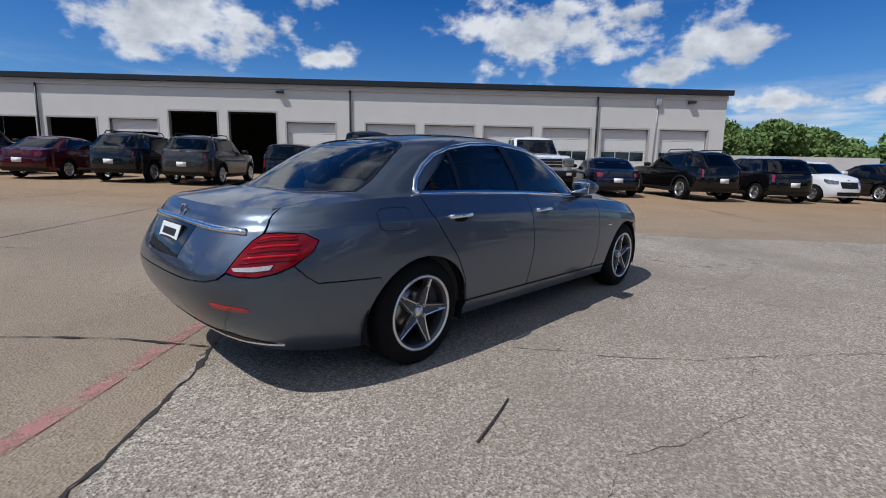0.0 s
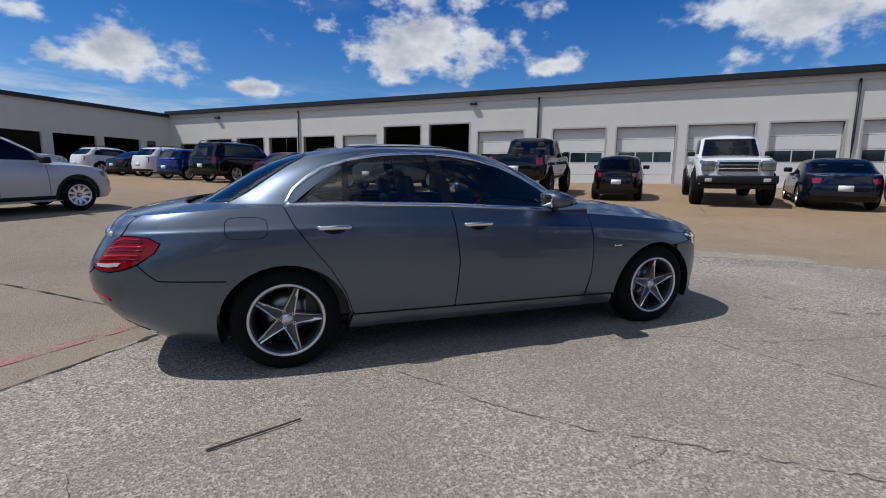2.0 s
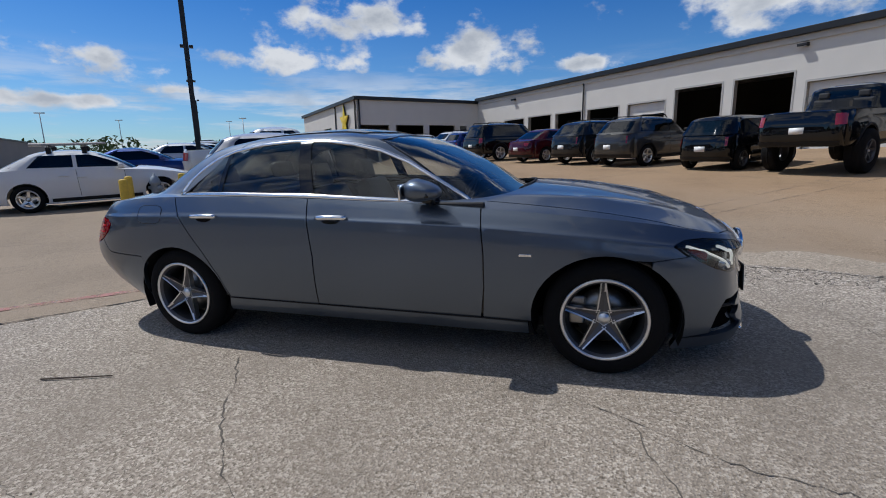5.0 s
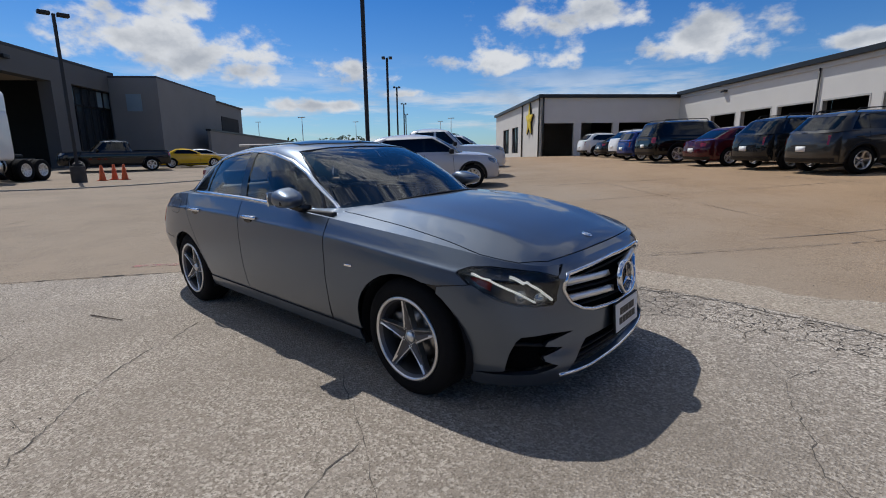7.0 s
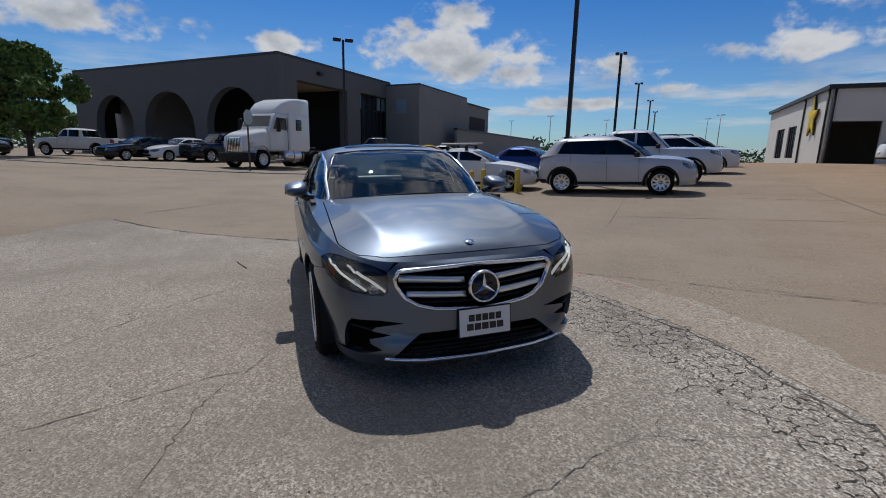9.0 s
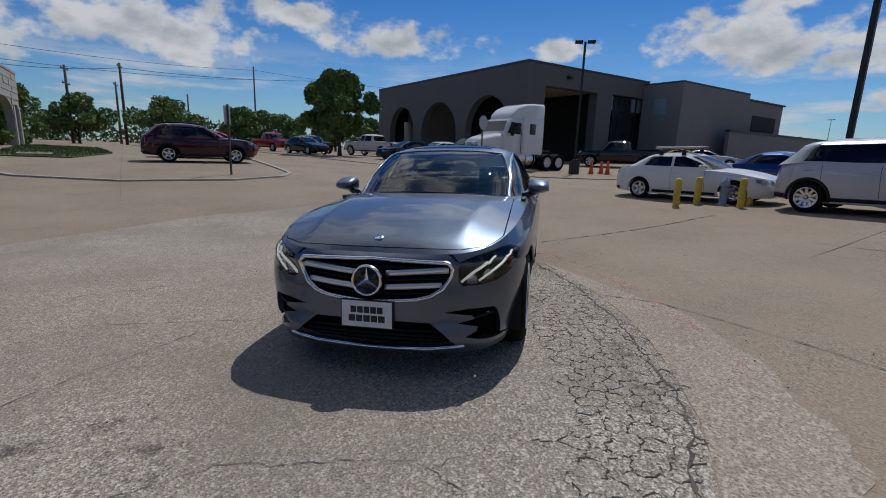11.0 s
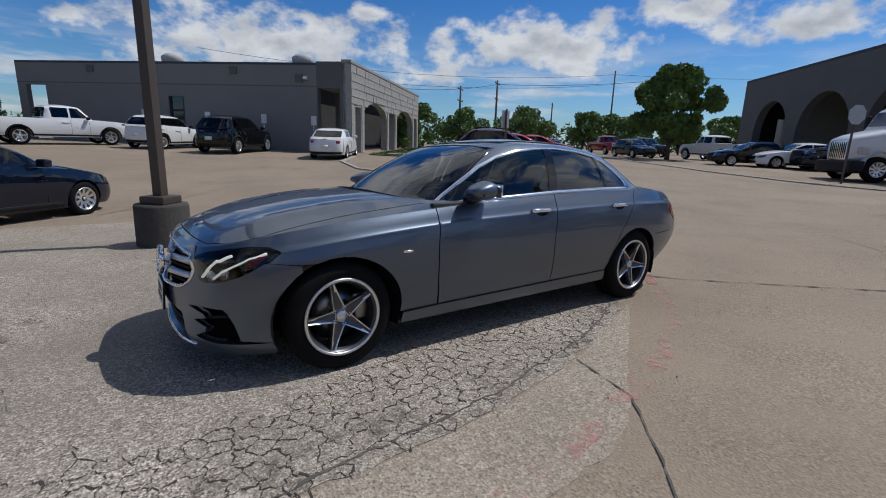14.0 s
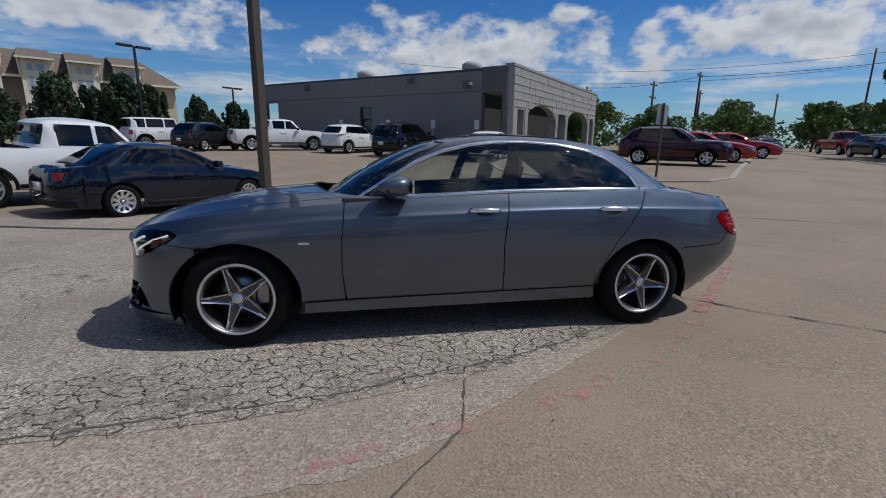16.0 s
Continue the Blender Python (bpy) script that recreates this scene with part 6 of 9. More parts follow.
# white service building: long front with a row of bay doors
A0 = CX * 25.7
FA_ = plane_frame(A0, EX)          # local x = along, local y = away from the lot
ZB = 0.7
BAYS = [(-37.1, -34.3, 4.1, 0), (-33.8, -30.95, 4.42, 0), (-30.3, -27.4, 4.45, 0), (-26.8, -23.95, 4.42, 0), (-23.3, -20.4, 4.42, 0), (-19.6, -16.75, 4.42, 1), (-16.05, -13.15, 4.95, 0), (-12.45, -9.55, 4.98, 0), (-8.92, -5.92, 4.42, 2), (-4.02, -0.97, 4.43, 2), (-0.32, 2.77, 4.44, 2), (3.4, 6.52, 4.44, 2), (7.2, 10.28, 4.44, 2), (11.0, 14.07, 4.45, 2), (14.82, 18.0, 4.46, 2)]
structure("wall_service_front", wall_sheet(-38.5, 19.1, ZB - 0.6, 6.72, [rect(a, b, ZB - 0.55, t) for a, b, t, _ in BAYS], 0.28, out=-1), WHITE_WALL, "white painted front wall of the service building", mw=FA_)
structure("wall_service_end", boxed(18.82, 19.1, 0.285, 15.0, ZB - 0.6, 6.72), WHITE_WALL, "white end wall of the service building", mw=FA_)
structure("wall_service_back", boxed(-38.5, 19.1, 15.0, 15.3, ZB - 0.6, 6.72), ROOM_SHADE, "plain back wall of the service building", mw=FA_)
structure("roof_service", boxed(-38.5, 19.25, -0.15, 15.3, 6.725, 6.9), ROOF_GREY, "pale flat roof of the service building", "roof", mw=FA_)
structure("trim_service_eave", boxed(-38.6, 19.32, -0.32, -0.155, 6.66, 6.98, bevel=0.02), BLACK_TRIM, "black metal eave along the service building", "trim", mw=FA_)
structure("trim_service_band", boxed(-38.4, 19.1, -0.10, -0.004, 6.36, 6.655), mat("grey_soffit", (0.52, 0.50, 0.465), 0.8, var=0.05), "grey band under the eave", "trim", mw=FA_)


def bay_door(a, b, z0, z1, windows, m):
    root = new("bay_door")
    root.matrix_world = m @ Matrix.Translation((a, 0.20, 0))
    tagged(root, "closed white sectional bay door with a row of dark panes" if windows else "half-raised white sectional bay door", "door", "bay doors")
    w = b - a
    n = 5 if windows else 1
    hgt = (z1 - z0) / n if windows else 0.75
    for k in range(n):
        lo = z1 - (k + 1) * hgt + 0.008
        p = link("door_panel", boxed(0.02, w - 0.02, 0, 0.05, lo, lo + hgt - 0.016, bevel=0.008), DOOR_WHITE, root, smooth=False)
        if windows and k == 2:
            for j in range(3):
                x0 = 0.12 + j * (w - 0.24) / 3 + 0.03
                link("door_pane", boxed(x0, x0 + (w - 0.24) / 3 - 0.06, -0.008, 0.01, lo + 0.05, lo + hgt - 0.07), PANE, p, smooth=False)
    return root


for a, b, t, kind in BAYS:
    fr = structure("bay_door_frame", boxed(a - 0.09, a, -0.02, 0.29, ZB - 0.3, t + 0.10), mat("light_grey_frame", (0.42, 0.41, 0.39), 0.6, var=0.05), "grey steel bay door frame", "trim", mw=FA_)
    box_m = fr.data
    bm = bmesh.new()
    bm.from_mesh(box_m)
    box(bm, b, b + 0.09, -0.02, 0.29, ZB - 0.3, t + 0.10)
    box(bm, a, b, -0.02, 0.29, t, t + 0.10)
    bm.to_mesh(box_m)
    bm.free()
    if kind:
        base = 1.05
        bay_door(a, b, base, t, kind == 2, FA_)
for k, s in enumerate((-23.72, -4.97, 10.63)):
    bm = bmesh.new()
    tube(bm, [(s, -0.09, 6.4), (s, -0.09, 3.5), (s, -0.09, 1.4), (s, -0.16, 1.2), (s, -0.30, 1.12)], 0.06, 8)
    pipe = link("downpipe", bm, BLACK_TRIM)
    pipe.matrix_world = FA_
    tagged(pipe, "black downpipe on the white wall", "downpipe", "downpipes")


def wall_light(s, z):
    ob = link("wall_light", boxed(-0.22, 0.22, -0.30, -0.01, -0.09, 0.07, bevel=0.03), BLACK_TRIM)
    ob.matrix_world = FA_ @ Matrix.Translation((s, 0, z))
    link("lamp_lens", boxed(-0.17, 0.17, -0.26, -0.08, -0.105, -0.088), WHITE_LENS, ob, smooth=False)
    return tagged(ob, "black wall-pack light fixed to the wall", "wall light", "wall lights")


for s in (-32.3, -9.23, 16.7):
    wall_light(s, 6.2)
bm = boxed(14.38, 14.72, -0.20, -0.01, 5.95, 6.42, bevel=0.02)
tube(bm, [(14.55, -0.05, 5.95), (14.52, -0.05, 4.6), (14.42, -0.05, 1.2)], 0.03, 6)
jb = link("junction_box", bm, mat("galvanised_steel", (0.42, 0.43, 0.44), 0.5, 0.5, var=0.1))
jb.matrix_world = FA_
tagged(jb, "grey junction box with a conduit down the wall", "junction box")
for s, y in ((-30, 4), (-22, 5), (-14, 4), (-6, 5), (1, 4), (9, 5)):
    bm = boxed(-0.6, 0.6, -0.5, 0.5, 0, 0.42, bevel=0.08)
    lathe(bm, [(0.0, 0.62), (0.30, 0.60), (0.36, 0.5), (0.36, 0.40)], 16, "z")
    v = link("roof_vent", bm, ROOF_GREY)
    v.matrix_world = FA_ @ Matrix.Translation((s, y, 6.9))
    tagged(v, "low pale roof vent on the flat roof", "roof vent", "roof vents")

# wing with the star sign
SC = A0 + EX * -38.5 - CX * 13.0
FW = plane_frame(SC, CX)           # local x from the star corner to the inner corner, front towards -y
WING = [(0.25, 3.1, 4.25), (3.78, 6.75, 4.27), (7.32, 10.25, 4.3)]
holes = [rect(a, b, 0.75, t) for a, b, t in WING] + [rect(10.82, 11.65, 3.2, 4.26)]
structure("wall_wing_side", wall_sheet(0.0, 13.0, 0.2, 6.5, holes, 0.28, out=-1), WHITE_WALL, "white side wall of the wing with three bay openings", mw=FW)
structure("trim_wing_eave", boxed(-0.2, 12.9, -0.25, -0.005, 6.45, 6.75, bevel=0.02), BLACK_TRIM, "black eave trim of the wing", "trim", mw=FW)
structure("window_wing", boxed(10.82, 11.65, 0.12, 0.16, 3.2, 4.26), PANE, "small dark window in the wing", "window", mw=FW)
FS = plane_frame(SC, -EX)          # local x runs away along the front of the wing, front towards +y
structure("wall_wing_front", wall_sheet(0.0, 21.0, 0.2, 6.5, [rect(8.6, 11.6, 1.7, 4.5), rect(13.2, 16.4, 1.7, 4.5)], 0.28, out=1), WHITE_WALL, "white front wall of the wing with two tall windows", mw=FS)
structure("trim_wing_front_eave", boxed(-0.15, 21.2, 0.005, 0.25, 6.45, 6.76, bevel=0.02), BLACK_TRIM, "black eave trim of the wing", "trim", mw=FS)
structure("roof_wing", boxed(0.0, 21.0, -13.0, -0.01, 6.53, 6.68), ROOF_GREY, "flat roof of the wing", "roof", mw=FS)
structure("wall_wing_back", boxed(0.0, 21.0, -13.3, -13.01, 0.2, 6.5), ROOM_SHADE, "plain back wall of the wing", mw=FS)
structure("wall_service_far_end", boxed(-38.8, -38.51, 0.3, 15.0, 0.1, 6.72), ROOM_SHADE, "plain far end wall of the service building", mw=FA_)
structure("wall_wing_far", boxed(20.72, 21.0, -13.0, -0.29, 0.2, 6.5), WHITE_WALL, "far end wall of the wing", mw=FS)
for k, (a, b) in enumerate(((8.6, 11.6), (13.2, 16.4))):
    win = structure("window_%d" % (k + 1), boxed(a, b, -0.20, -0.16, 1.7, 4.5), PANE, "tall dark glazed window with black bars", "window", mw=FS)
    for x in np.linspace(a, b, 5):
        link("window_bar", boxed(x - 0.05, x + 0.05, -0.18, -0.10, 1.7, 4.5), BLACK_TRIM, win, smooth=False)
for x in (0.35, 6.6):
    bm = bmesh.new()
    tube(bm, [(x, 0.08, 6.45), (x, 0.08, 1.0)], 0.07, 8)
    pipe = link("downpipe", bm, BLACK_TRIM)
    pipe.matrix_world = FS
    tagged(pipe, "black downpipe on the white wall", "downpipe", "downpipes")
bm = bmesh.new()
tube(bm, [(0.2, -0.08, 6.45), (0.2, -0.08, 1.0)], 0.07, 8)
pipe = link("downpipe", bm, BLACK_TRIM)
pipe.matrix_world = FW
tagged(pipe, "black downpipe on the white wall", "downpipe", "downpipes")


def star_mesh(r, depth):
    bm = bmesh.new()
    ring = []
    for k in range(10):
        q = r if k % 2 == 0 else r * 0.42
        a = math.pi / 2 + k * math.pi / 5
        ring.append((q * math.cos(a), q * math.sin(a) * 1.15))
    f = [bm.verts.new((x, depth, z)) for x, z in ring]
    b = [bm.verts.new((x, 0, z)) for x, z in ring]
    c = bm.verts.new((0, depth * 1.6, 0))
    for i in range(10):
        bm.faces.new((f[i], f[(i + 1) % 10], c))
        bm.faces.new((f[i], b[i], b[(i + 1) % 10], f[(i + 1) % 10]))
    bmesh.ops.recalc_face_normals(bm, faces=bm.faces)
    return bm


star = link("star_sign", star_mesh(1.35, 0.16), YELLOW, smooth=False)
star.matrix_world = FS @ Matrix.Translation((3.4, 0.06, 4.75))
tagged(star, "yellow star sign with a dark edge on the white wall", "sign")
link("star_edge", star_mesh(1.46, 0.10), BLACK_TRIM, star, smooth=False)

# dark stucco building with arches
GC = np.array((-33.8, -1.0))
FL = plane_frame(GC, -CX)          # arcade wall, facing the lot
ARCHES = [(1.9, 8.0, 6.28), (9.5, 16.0, 6.22), (17.6, 23.2, 6.15)]
structure("wall_arcade", wall_sheet(0.0, 26.2, -0.2, 8.4, [arched(a, b, -0.15, t) for a, b, t in ARCHES], 0.7, out=1), DARK_GREY_WALL, "dark grey stucco arcade wall with three round arches", mw=FL)
FR = plane_frame(GC, -EX)
structure("wall_drive_through", wall_sheet(0.71, 15.9, -0.2, 8.4, [rect(1.95, 8.4, -0.15, 6.85), rect(10.45, 15.6, 0.6, 6.95)], 0.9, out=-1), DARK_GREY_WALL, "dark grey stucco wall with a wide drive-through opening", mw=FR)
structure("roof_arcade", boxed(0.0, 15.9, -0.0, 26.2, 8.42, 8.6), mat("dark_roof_edge", (0.05, 0.05, 0.055), 0.7, var=0.1), "dark flat roof edge of the arcade building", "roof", mw=FR)
structure("wall_arcade_back", boxed(24.0, 24.3, -0, 26.0, -0.2, 8.4), DARK_GREY_WALL, "back wall of the arcade building", mw=FR)
# the shade behind the arches is put into this wall's colour
structure("wall_arcade_inner", wall_sheet(0.5, 26.0, -0.2, 8.4, [rect(9.8, 15.6, 1.2, 5.2)], 0.3, out=1), ROOM_SHADE, "inner wall behind the arches, painted dark as shade, with a through opening", mw=FL @ Matrix.Translation((0, -11.0, 0)))
# end wall added to keep daylight from behind the arches, itself coloured dark
light_block = boxed(25.9, 26.19, -11.0, -10.7, -0.2, 8.4)
box(light_block, 25.9, 26.19, -3.4, -0.71, -0.2, 8.4)
box(light_block, 25.9, 26.19, -10.69, -3.41, 4.9, 8.4)
structure("wall_arcade_end", light_block, ROOM_SHADE, "dark end wall added to block light in the arcade, with a wide opening", mw=FL)
gl = structure("window_arcade", boxed(10.45, 15.6, 0.5, 0.55, 0.6, 6.95), PANE, "dark glazed entrance with a band of windows", "window", mw=FR)
for z in (5.55, 6.9):
    link("window_bar", boxed(10.45, 15.6, 0.42, 0.5, z - 0.06, z + 0.06), BLACK_TRIM, gl, smooth=False)
for x in np.linspace(10.45, 15.6, 7):
    link("window_bar", boxed(x - 0.05, x + 0.05, 0.42, 0.5, 0.6, 6.95), BLACK_TRIM, gl, smooth=False)
for x0 in (10.5, 13.9, 14.9):
    link("window_pane", boxed(x0, x0 + 0.72, 0.46, 0.49, 5.65, 6.85), PANE_LIGHT, gl, smooth=False)
structure("soffit_drive_through", boxed(1.95, 8.4, 0.9, 6.0, 6.87, 6.97), mat("warm_soffit", (0.42, 0.34, 0.24), 0.8, var=0.06), "pale soffit of the drive-through", "soffit", mw=FR)
structure("wall_block_left", boxed(15.0, 15.3, -3.9, -0.01, -0.2, 8.1), GREY_WALL, "grey stucco block beside the arcade building", mw=FR)
structure("wall_block_front", boxed(15.305, 27.5, -3.9, -3.6, -0.2, 8.1), GREY_WALL, "grey stucco block front", mw=FR)
structure("roof_block", boxed(15.0, 27.5, -3.9, 6.0, 8.105, 8.26), mat("dark_roof_edge", (0.05, 0.05, 0.055), 0.7), "dark flat roof edge of the block", "roof", mw=FR)
structure("window_block", boxed(14.93, 14.995, -2.5, -1.3, 5.4, 6.8), PANE_LIGHT, "pair of pale windows", "window", mw=FR)
structure("wall_block_far", boxed(27.5, 36.0, -3.7, -1.0, -0.2, 7.6), GREY_WALL, "lower grey end of the block", mw=FR)
structure("roof_block_far", boxed(27.5, 36.2, -3.9, -0.8, 7.605, 7.75), mat("dark_roof_edge", (0.05, 0.05, 0.055), 0.7), "dark roof edge", "roof", mw=FR)
# no hole here: a dark panel paints the shade of an opening
structure("opening_block_far", boxed(29.0, 34.5, -3.76, -3.71, 3.0, 6.2), ROOM_SHADE, "flat dark panel painted as a shaded opening in the grey end", "window", mw=FR)
structure("wall_low_yard", boxed(21.0, 60.0, -5.5, -5.2, -0.2, 4.1), GREY_WALL, "low grey yard wall", mw=FR)
structure("trim_low_yard", boxed(20.9, 60.1, -5.6, -5.1, 4.105, 4.3), BLACK_TRIM, "dark coping on the yard wall", "trim", mw=FR)
for a, y in ((13.0, -5.0), (9.0, -9.0)):
    u = link("roof_unit", boxed(-1.0, 1.0, -0.8, 0.8, 0, 1.0, bevel=0.05), ROOF_GREY)
    u.matrix_world = FR @ Matrix.Translation((a, -y, 8.6))
    tagged(u, "grey air handling unit on the roof", "roof unit", "roof units")
u = link("wall_light", boxed(-0.25, 0.25, -0.3, -0.005, -0.12, 0.12, bevel=0.03), BLACK_TRIM)
u.matrix_world = FR @ Matrix.Translation((4.6, 0, 7.7))
tagged(u, "small dark floodlight on the stucco wall", "wall light", "wall lights")
# pale building behind the arcade's far end
structure("wall_pale_far", boxed(24.0, 31.0, -12.0, -4.0, -0.2, 8.9), mat("pale_far_wall", (0.42, 0.41, 0.39), 0.8, var=0.05), "pale building beyond the arcade", mw=FL)

# grey shop with a stone front
LC = np.array((-8.93, -21.95))
FG = plane_frame(LC, EX)           # long grey wall, front towards +y
gz0 = 0.3
structure("wall_shop_side", wall_sheet(2.0, 21.6, gz0 - 0.2, 5.42, [rect(10.3, 11.3, 0.6, 3.62), rect(19.6, 21.0, 0.4, 4.15)], 0.3, out=1), GREY_WALL, "long plain grey side wall of the shop", mw=FG)
structure("roof_shop", boxed(2.0, 21.6, -18.5, 0.0, 5.425, 5.55), mat("dark_roof_edge", (0.05, 0.05, 0.055), 0.7), "dark flat roof edge of the shop", "roof", mw=FG)
structure("trim_shop_groove", boxed(2.0, 21.6, 0.004, 0.012, 4.26, 4.32), DARK_GREY_WALL, "shallow groove across the shop wall", "trim", mw=FG)
d = structure("door_1", boxed(10.3, 11.3, -0.18, -0.12, 0.6, 3.62), PANE, "dark glazed side door of the shop", "door", mw=FG)
link("door_frame", boxed(10.3, 10.42, -0.12, -0.06, 0.6, 3.62), BLACK_TRIM, d, smooth=False)
link("door_frame", boxed(11.18, 11.3, -0.12, -0.06, 0.6, 3.62), BLACK_TRIM, d, smooth=False)
link("door_rail", boxed(10.42, 11.18, -0.12, -0.06, 2.75, 2.88), BLACK_TRIM, d, smooth=False)
structure("wall_shop_corner", wall_sheet(0.30, 2.0, gz0 - 0.2, 5.62, [rect(0.65, 1.93, 0.2, 4.2)], 0.4, out=1), DARK_GREY_WALL, "taller dark corner of the shop with a doorway", mw=FG)
structure("wall_shop_porch", boxed(0.4, 2.0, -3.0, -2.8, 0.2, 5.4), GREY_WALL, "porch back wall", mw=FG)
structure("soffit_shop_porch", boxed(0.4, 2.0, -2.8, -0.42, 4.22, 4.3), mat("warm_soffit", (0.42, 0.34, 0.24), 0.8, var=0.06), "pale porch soffit", "soffit", mw=FG)
FF = plane_frame(LC, -CX)          # stone front, front towards -y
front = [arched(2.2, 7.6, 0.2, 3.75, flat=0.35), arched(10.4, 16.2, 0.2, 3.85, flat=0.35), rect(0.75, 1.75, 0.2, 3.3), rect(8.1, 9.9, 0.2, 3.4), rect(16.7, 18.0, 0.2, 3.5)]
structure("wall_shop_front", wall_sheet(0.0, 18.6, gz0 - 0.2, 5.55, front, 0.45, h=1.5, out=-1), STONE, "pale split-stone shop front with two arches", mw=FF)
structure("trim_shop_parapet", boxed(-0.1, 18.7, -0.06, 0.5, 5.555, 5.72, bevel=0.02), mat("stone_coping", (0.30, 0.29, 0.28), 0.7, var=0.1), "grey coping along the stone front", "trim", mw=FF)
# dark wall colour gives the shade behind the shop arches
structure("wall_shop_inner", boxed(0.4, 18.4, 3.0, 3.2, 0.2, 5.4), ROOM_SHADE, "wall behind the shop arches, painted dark as shade", mw=FF)
rng = np.random.RandomState(11)
stone_root = empty("stone_cladding", FF, "rough stone blocks with dark joints on the shop front", "cladding", kind="structure")
x = 0.02
block = bpy.data.meshes.new("stone_block")
bm = boxed(0, 1, -0.035, 0.0, 0, 1, bevel=0.012)
bm.to_mesh(block)
bm.free()
block.materials.append(STONE)
rows_z = [(3.42, 0.38), (3.82, 0.42), (4.26, 0.36), (4.64, 0.44), (5.10, 0.42)]
front_loops = [np.array(l) for l in front]
for zz, hh in rows_z:
    x = 0.02 - rng.rand() * 0.3
    while x < 18.5:
        w = 0.45 + rng.rand() * 0.75
        a, b = max(0.01, x), min(18.55, x + w - 0.025)
        c = np.array([(a + 0.05, zz + 0.05), (b - 0.05, zz + 0.05), ((a + b) / 2, zz + 0.05), (a + 0.05, zz + hh - 0.08), (b - 0.05, zz + hh - 0.08)])
        if b - a > 0.15 and not any(inside(c, l).any() for l in front_loops):
            o = new("stone_block", block)
            o.parent = stone_root
            o.location, o.scale = (a, -0.003, zz), (b - a, 0.7 + rng.rand() * 0.9, hh - 0.025)
        x += w
for px in (0.0, 1.85, 7.62, 9.95, 16.25, 18.05):
    z = 0.35
    while z < 3.3:
        h2 = 0.28 + rng.rand() * 0.2
        o = new("stone_block", block)
        o.parent = stone_root
        o.location, o.scale = (px + 0.03, -0.003, z), (0.42 + rng.rand() * 0.04, 1.2, h2 - 0.025)
        z += h2
for s, z in ((3.0, 4.75), (7.0, 5.15), (16.3, 5.15)):
    o = link("wall_scupper", boxed(-0.22, 0.22, 0.005, 0.12, -0.25, 0.15, bevel=0.01), DARK_GREY_WALL)
    o.matrix_world = FG @ Matrix.Translation((s, 0, z))
    tagged(o, "dark scupper box under the roof edge", "scupper", "scuppers")
cam_ = link("security_camera", boxed(-0.1, 0.1, 0.005, 0.28, -0.08, 0.08, bevel=0.03), mat("white_plastic", (0.7, 0.7, 0.68), 0.5, var=0.05))
cam_.matrix_world = FG @ Matrix.Translation((2.6, 0, 4.72))
tagged(cam_, "small white security camera on the wall", "camera")
for s, z in ((5.0, 0), (2.0, 0), (8.5, 0), (12.6, 0)):
    bm = boxed(-0.16, 0.16, -0.01, 0.01, 1.25, 1.75, bevel=0.005)
    tube(bm, [(0, 0.02, -0.3), (0, 0.02, 1.5)], 0.022, 6)
    o = link("parking_sign", bm, mat("white_sign_face", (0.66, 0.66, 0.64), 0.5, var=0.06))
    px = LC + EX * s + CX * 0.6
    o.matrix_world = FG @ Matrix.Translation((s, 0.5, gz(*px) + 0.25))
    tagged(o, "small white parking sign on a thin post", "sign", "parking signs")
for s in (0.9, 9.3):
    o = link("roof_unit", lathe(bmesh.new(), [(0.0, 0.62), (0.4, 0.6), (0.62, 0.42), (0.62, 0.2), (0.5, 0.0)], 20, "z"), ROOF_GREY)
    o.matrix_world = FG @ Matrix.Translation((s + 2.4, -1.2, 5.55))
    tagged(o, "round roof fan on the shop", "roof unit", "roof units")

# hotel beyond the shop: gabled dormers over a brown roof
HC = np.array((19.4, -60.5))
FH = plane_frame(HC, (math.cos(radians(28)), math.sin(radians(28))))   # local x runs along the front, which faces +y
TAUPE = mat("taupe_siding", (0.20, 0.155, 0.125), 0.85, var=0.06, scale=1.2, fine=12)
structure("wall_hotel", boxed(0.3, 46.0, -11.0, 0.0, 0.0, 7.4), BEIGE, "beige rendered hotel wall", mw=FH)
bm = bmesh.new()
prof = [(0.8, 7.3), (-4.6, 10.4), (-6.4, 10.4), (-11.8, 7.3)]
ends = [[bm.verts.new((x + (3.4 if x < 1 and i in (1, 2) else 0), y, z)) for i, (y, z) in enumerate(prof)] for x in (-0.4, 46.5)]
for i in range(3):
    bm.faces.new((ends[0][i], ends[0][i + 1], ends[1][i + 1], ends[1][i]))
bm.faces.new(ends[0])
bm.faces.new(ends[1][::-1])
bm.faces.new((ends[0][3], ends[0][0], ends[1][0], ends[1][3]))
bmesh.ops.recalc_face_normals(bm, faces=bm.faces)
structure("roof_hotel", bm, SHINGLE, "brown shingle roof of the hotel", "roof", mw=FH)
structure("trim_hotel_eave", boxed(-0.45, 46.5, 0.805, 0.93, 7.12, 7.36), CREAM, "cream eave board", "trim", mw=FH)
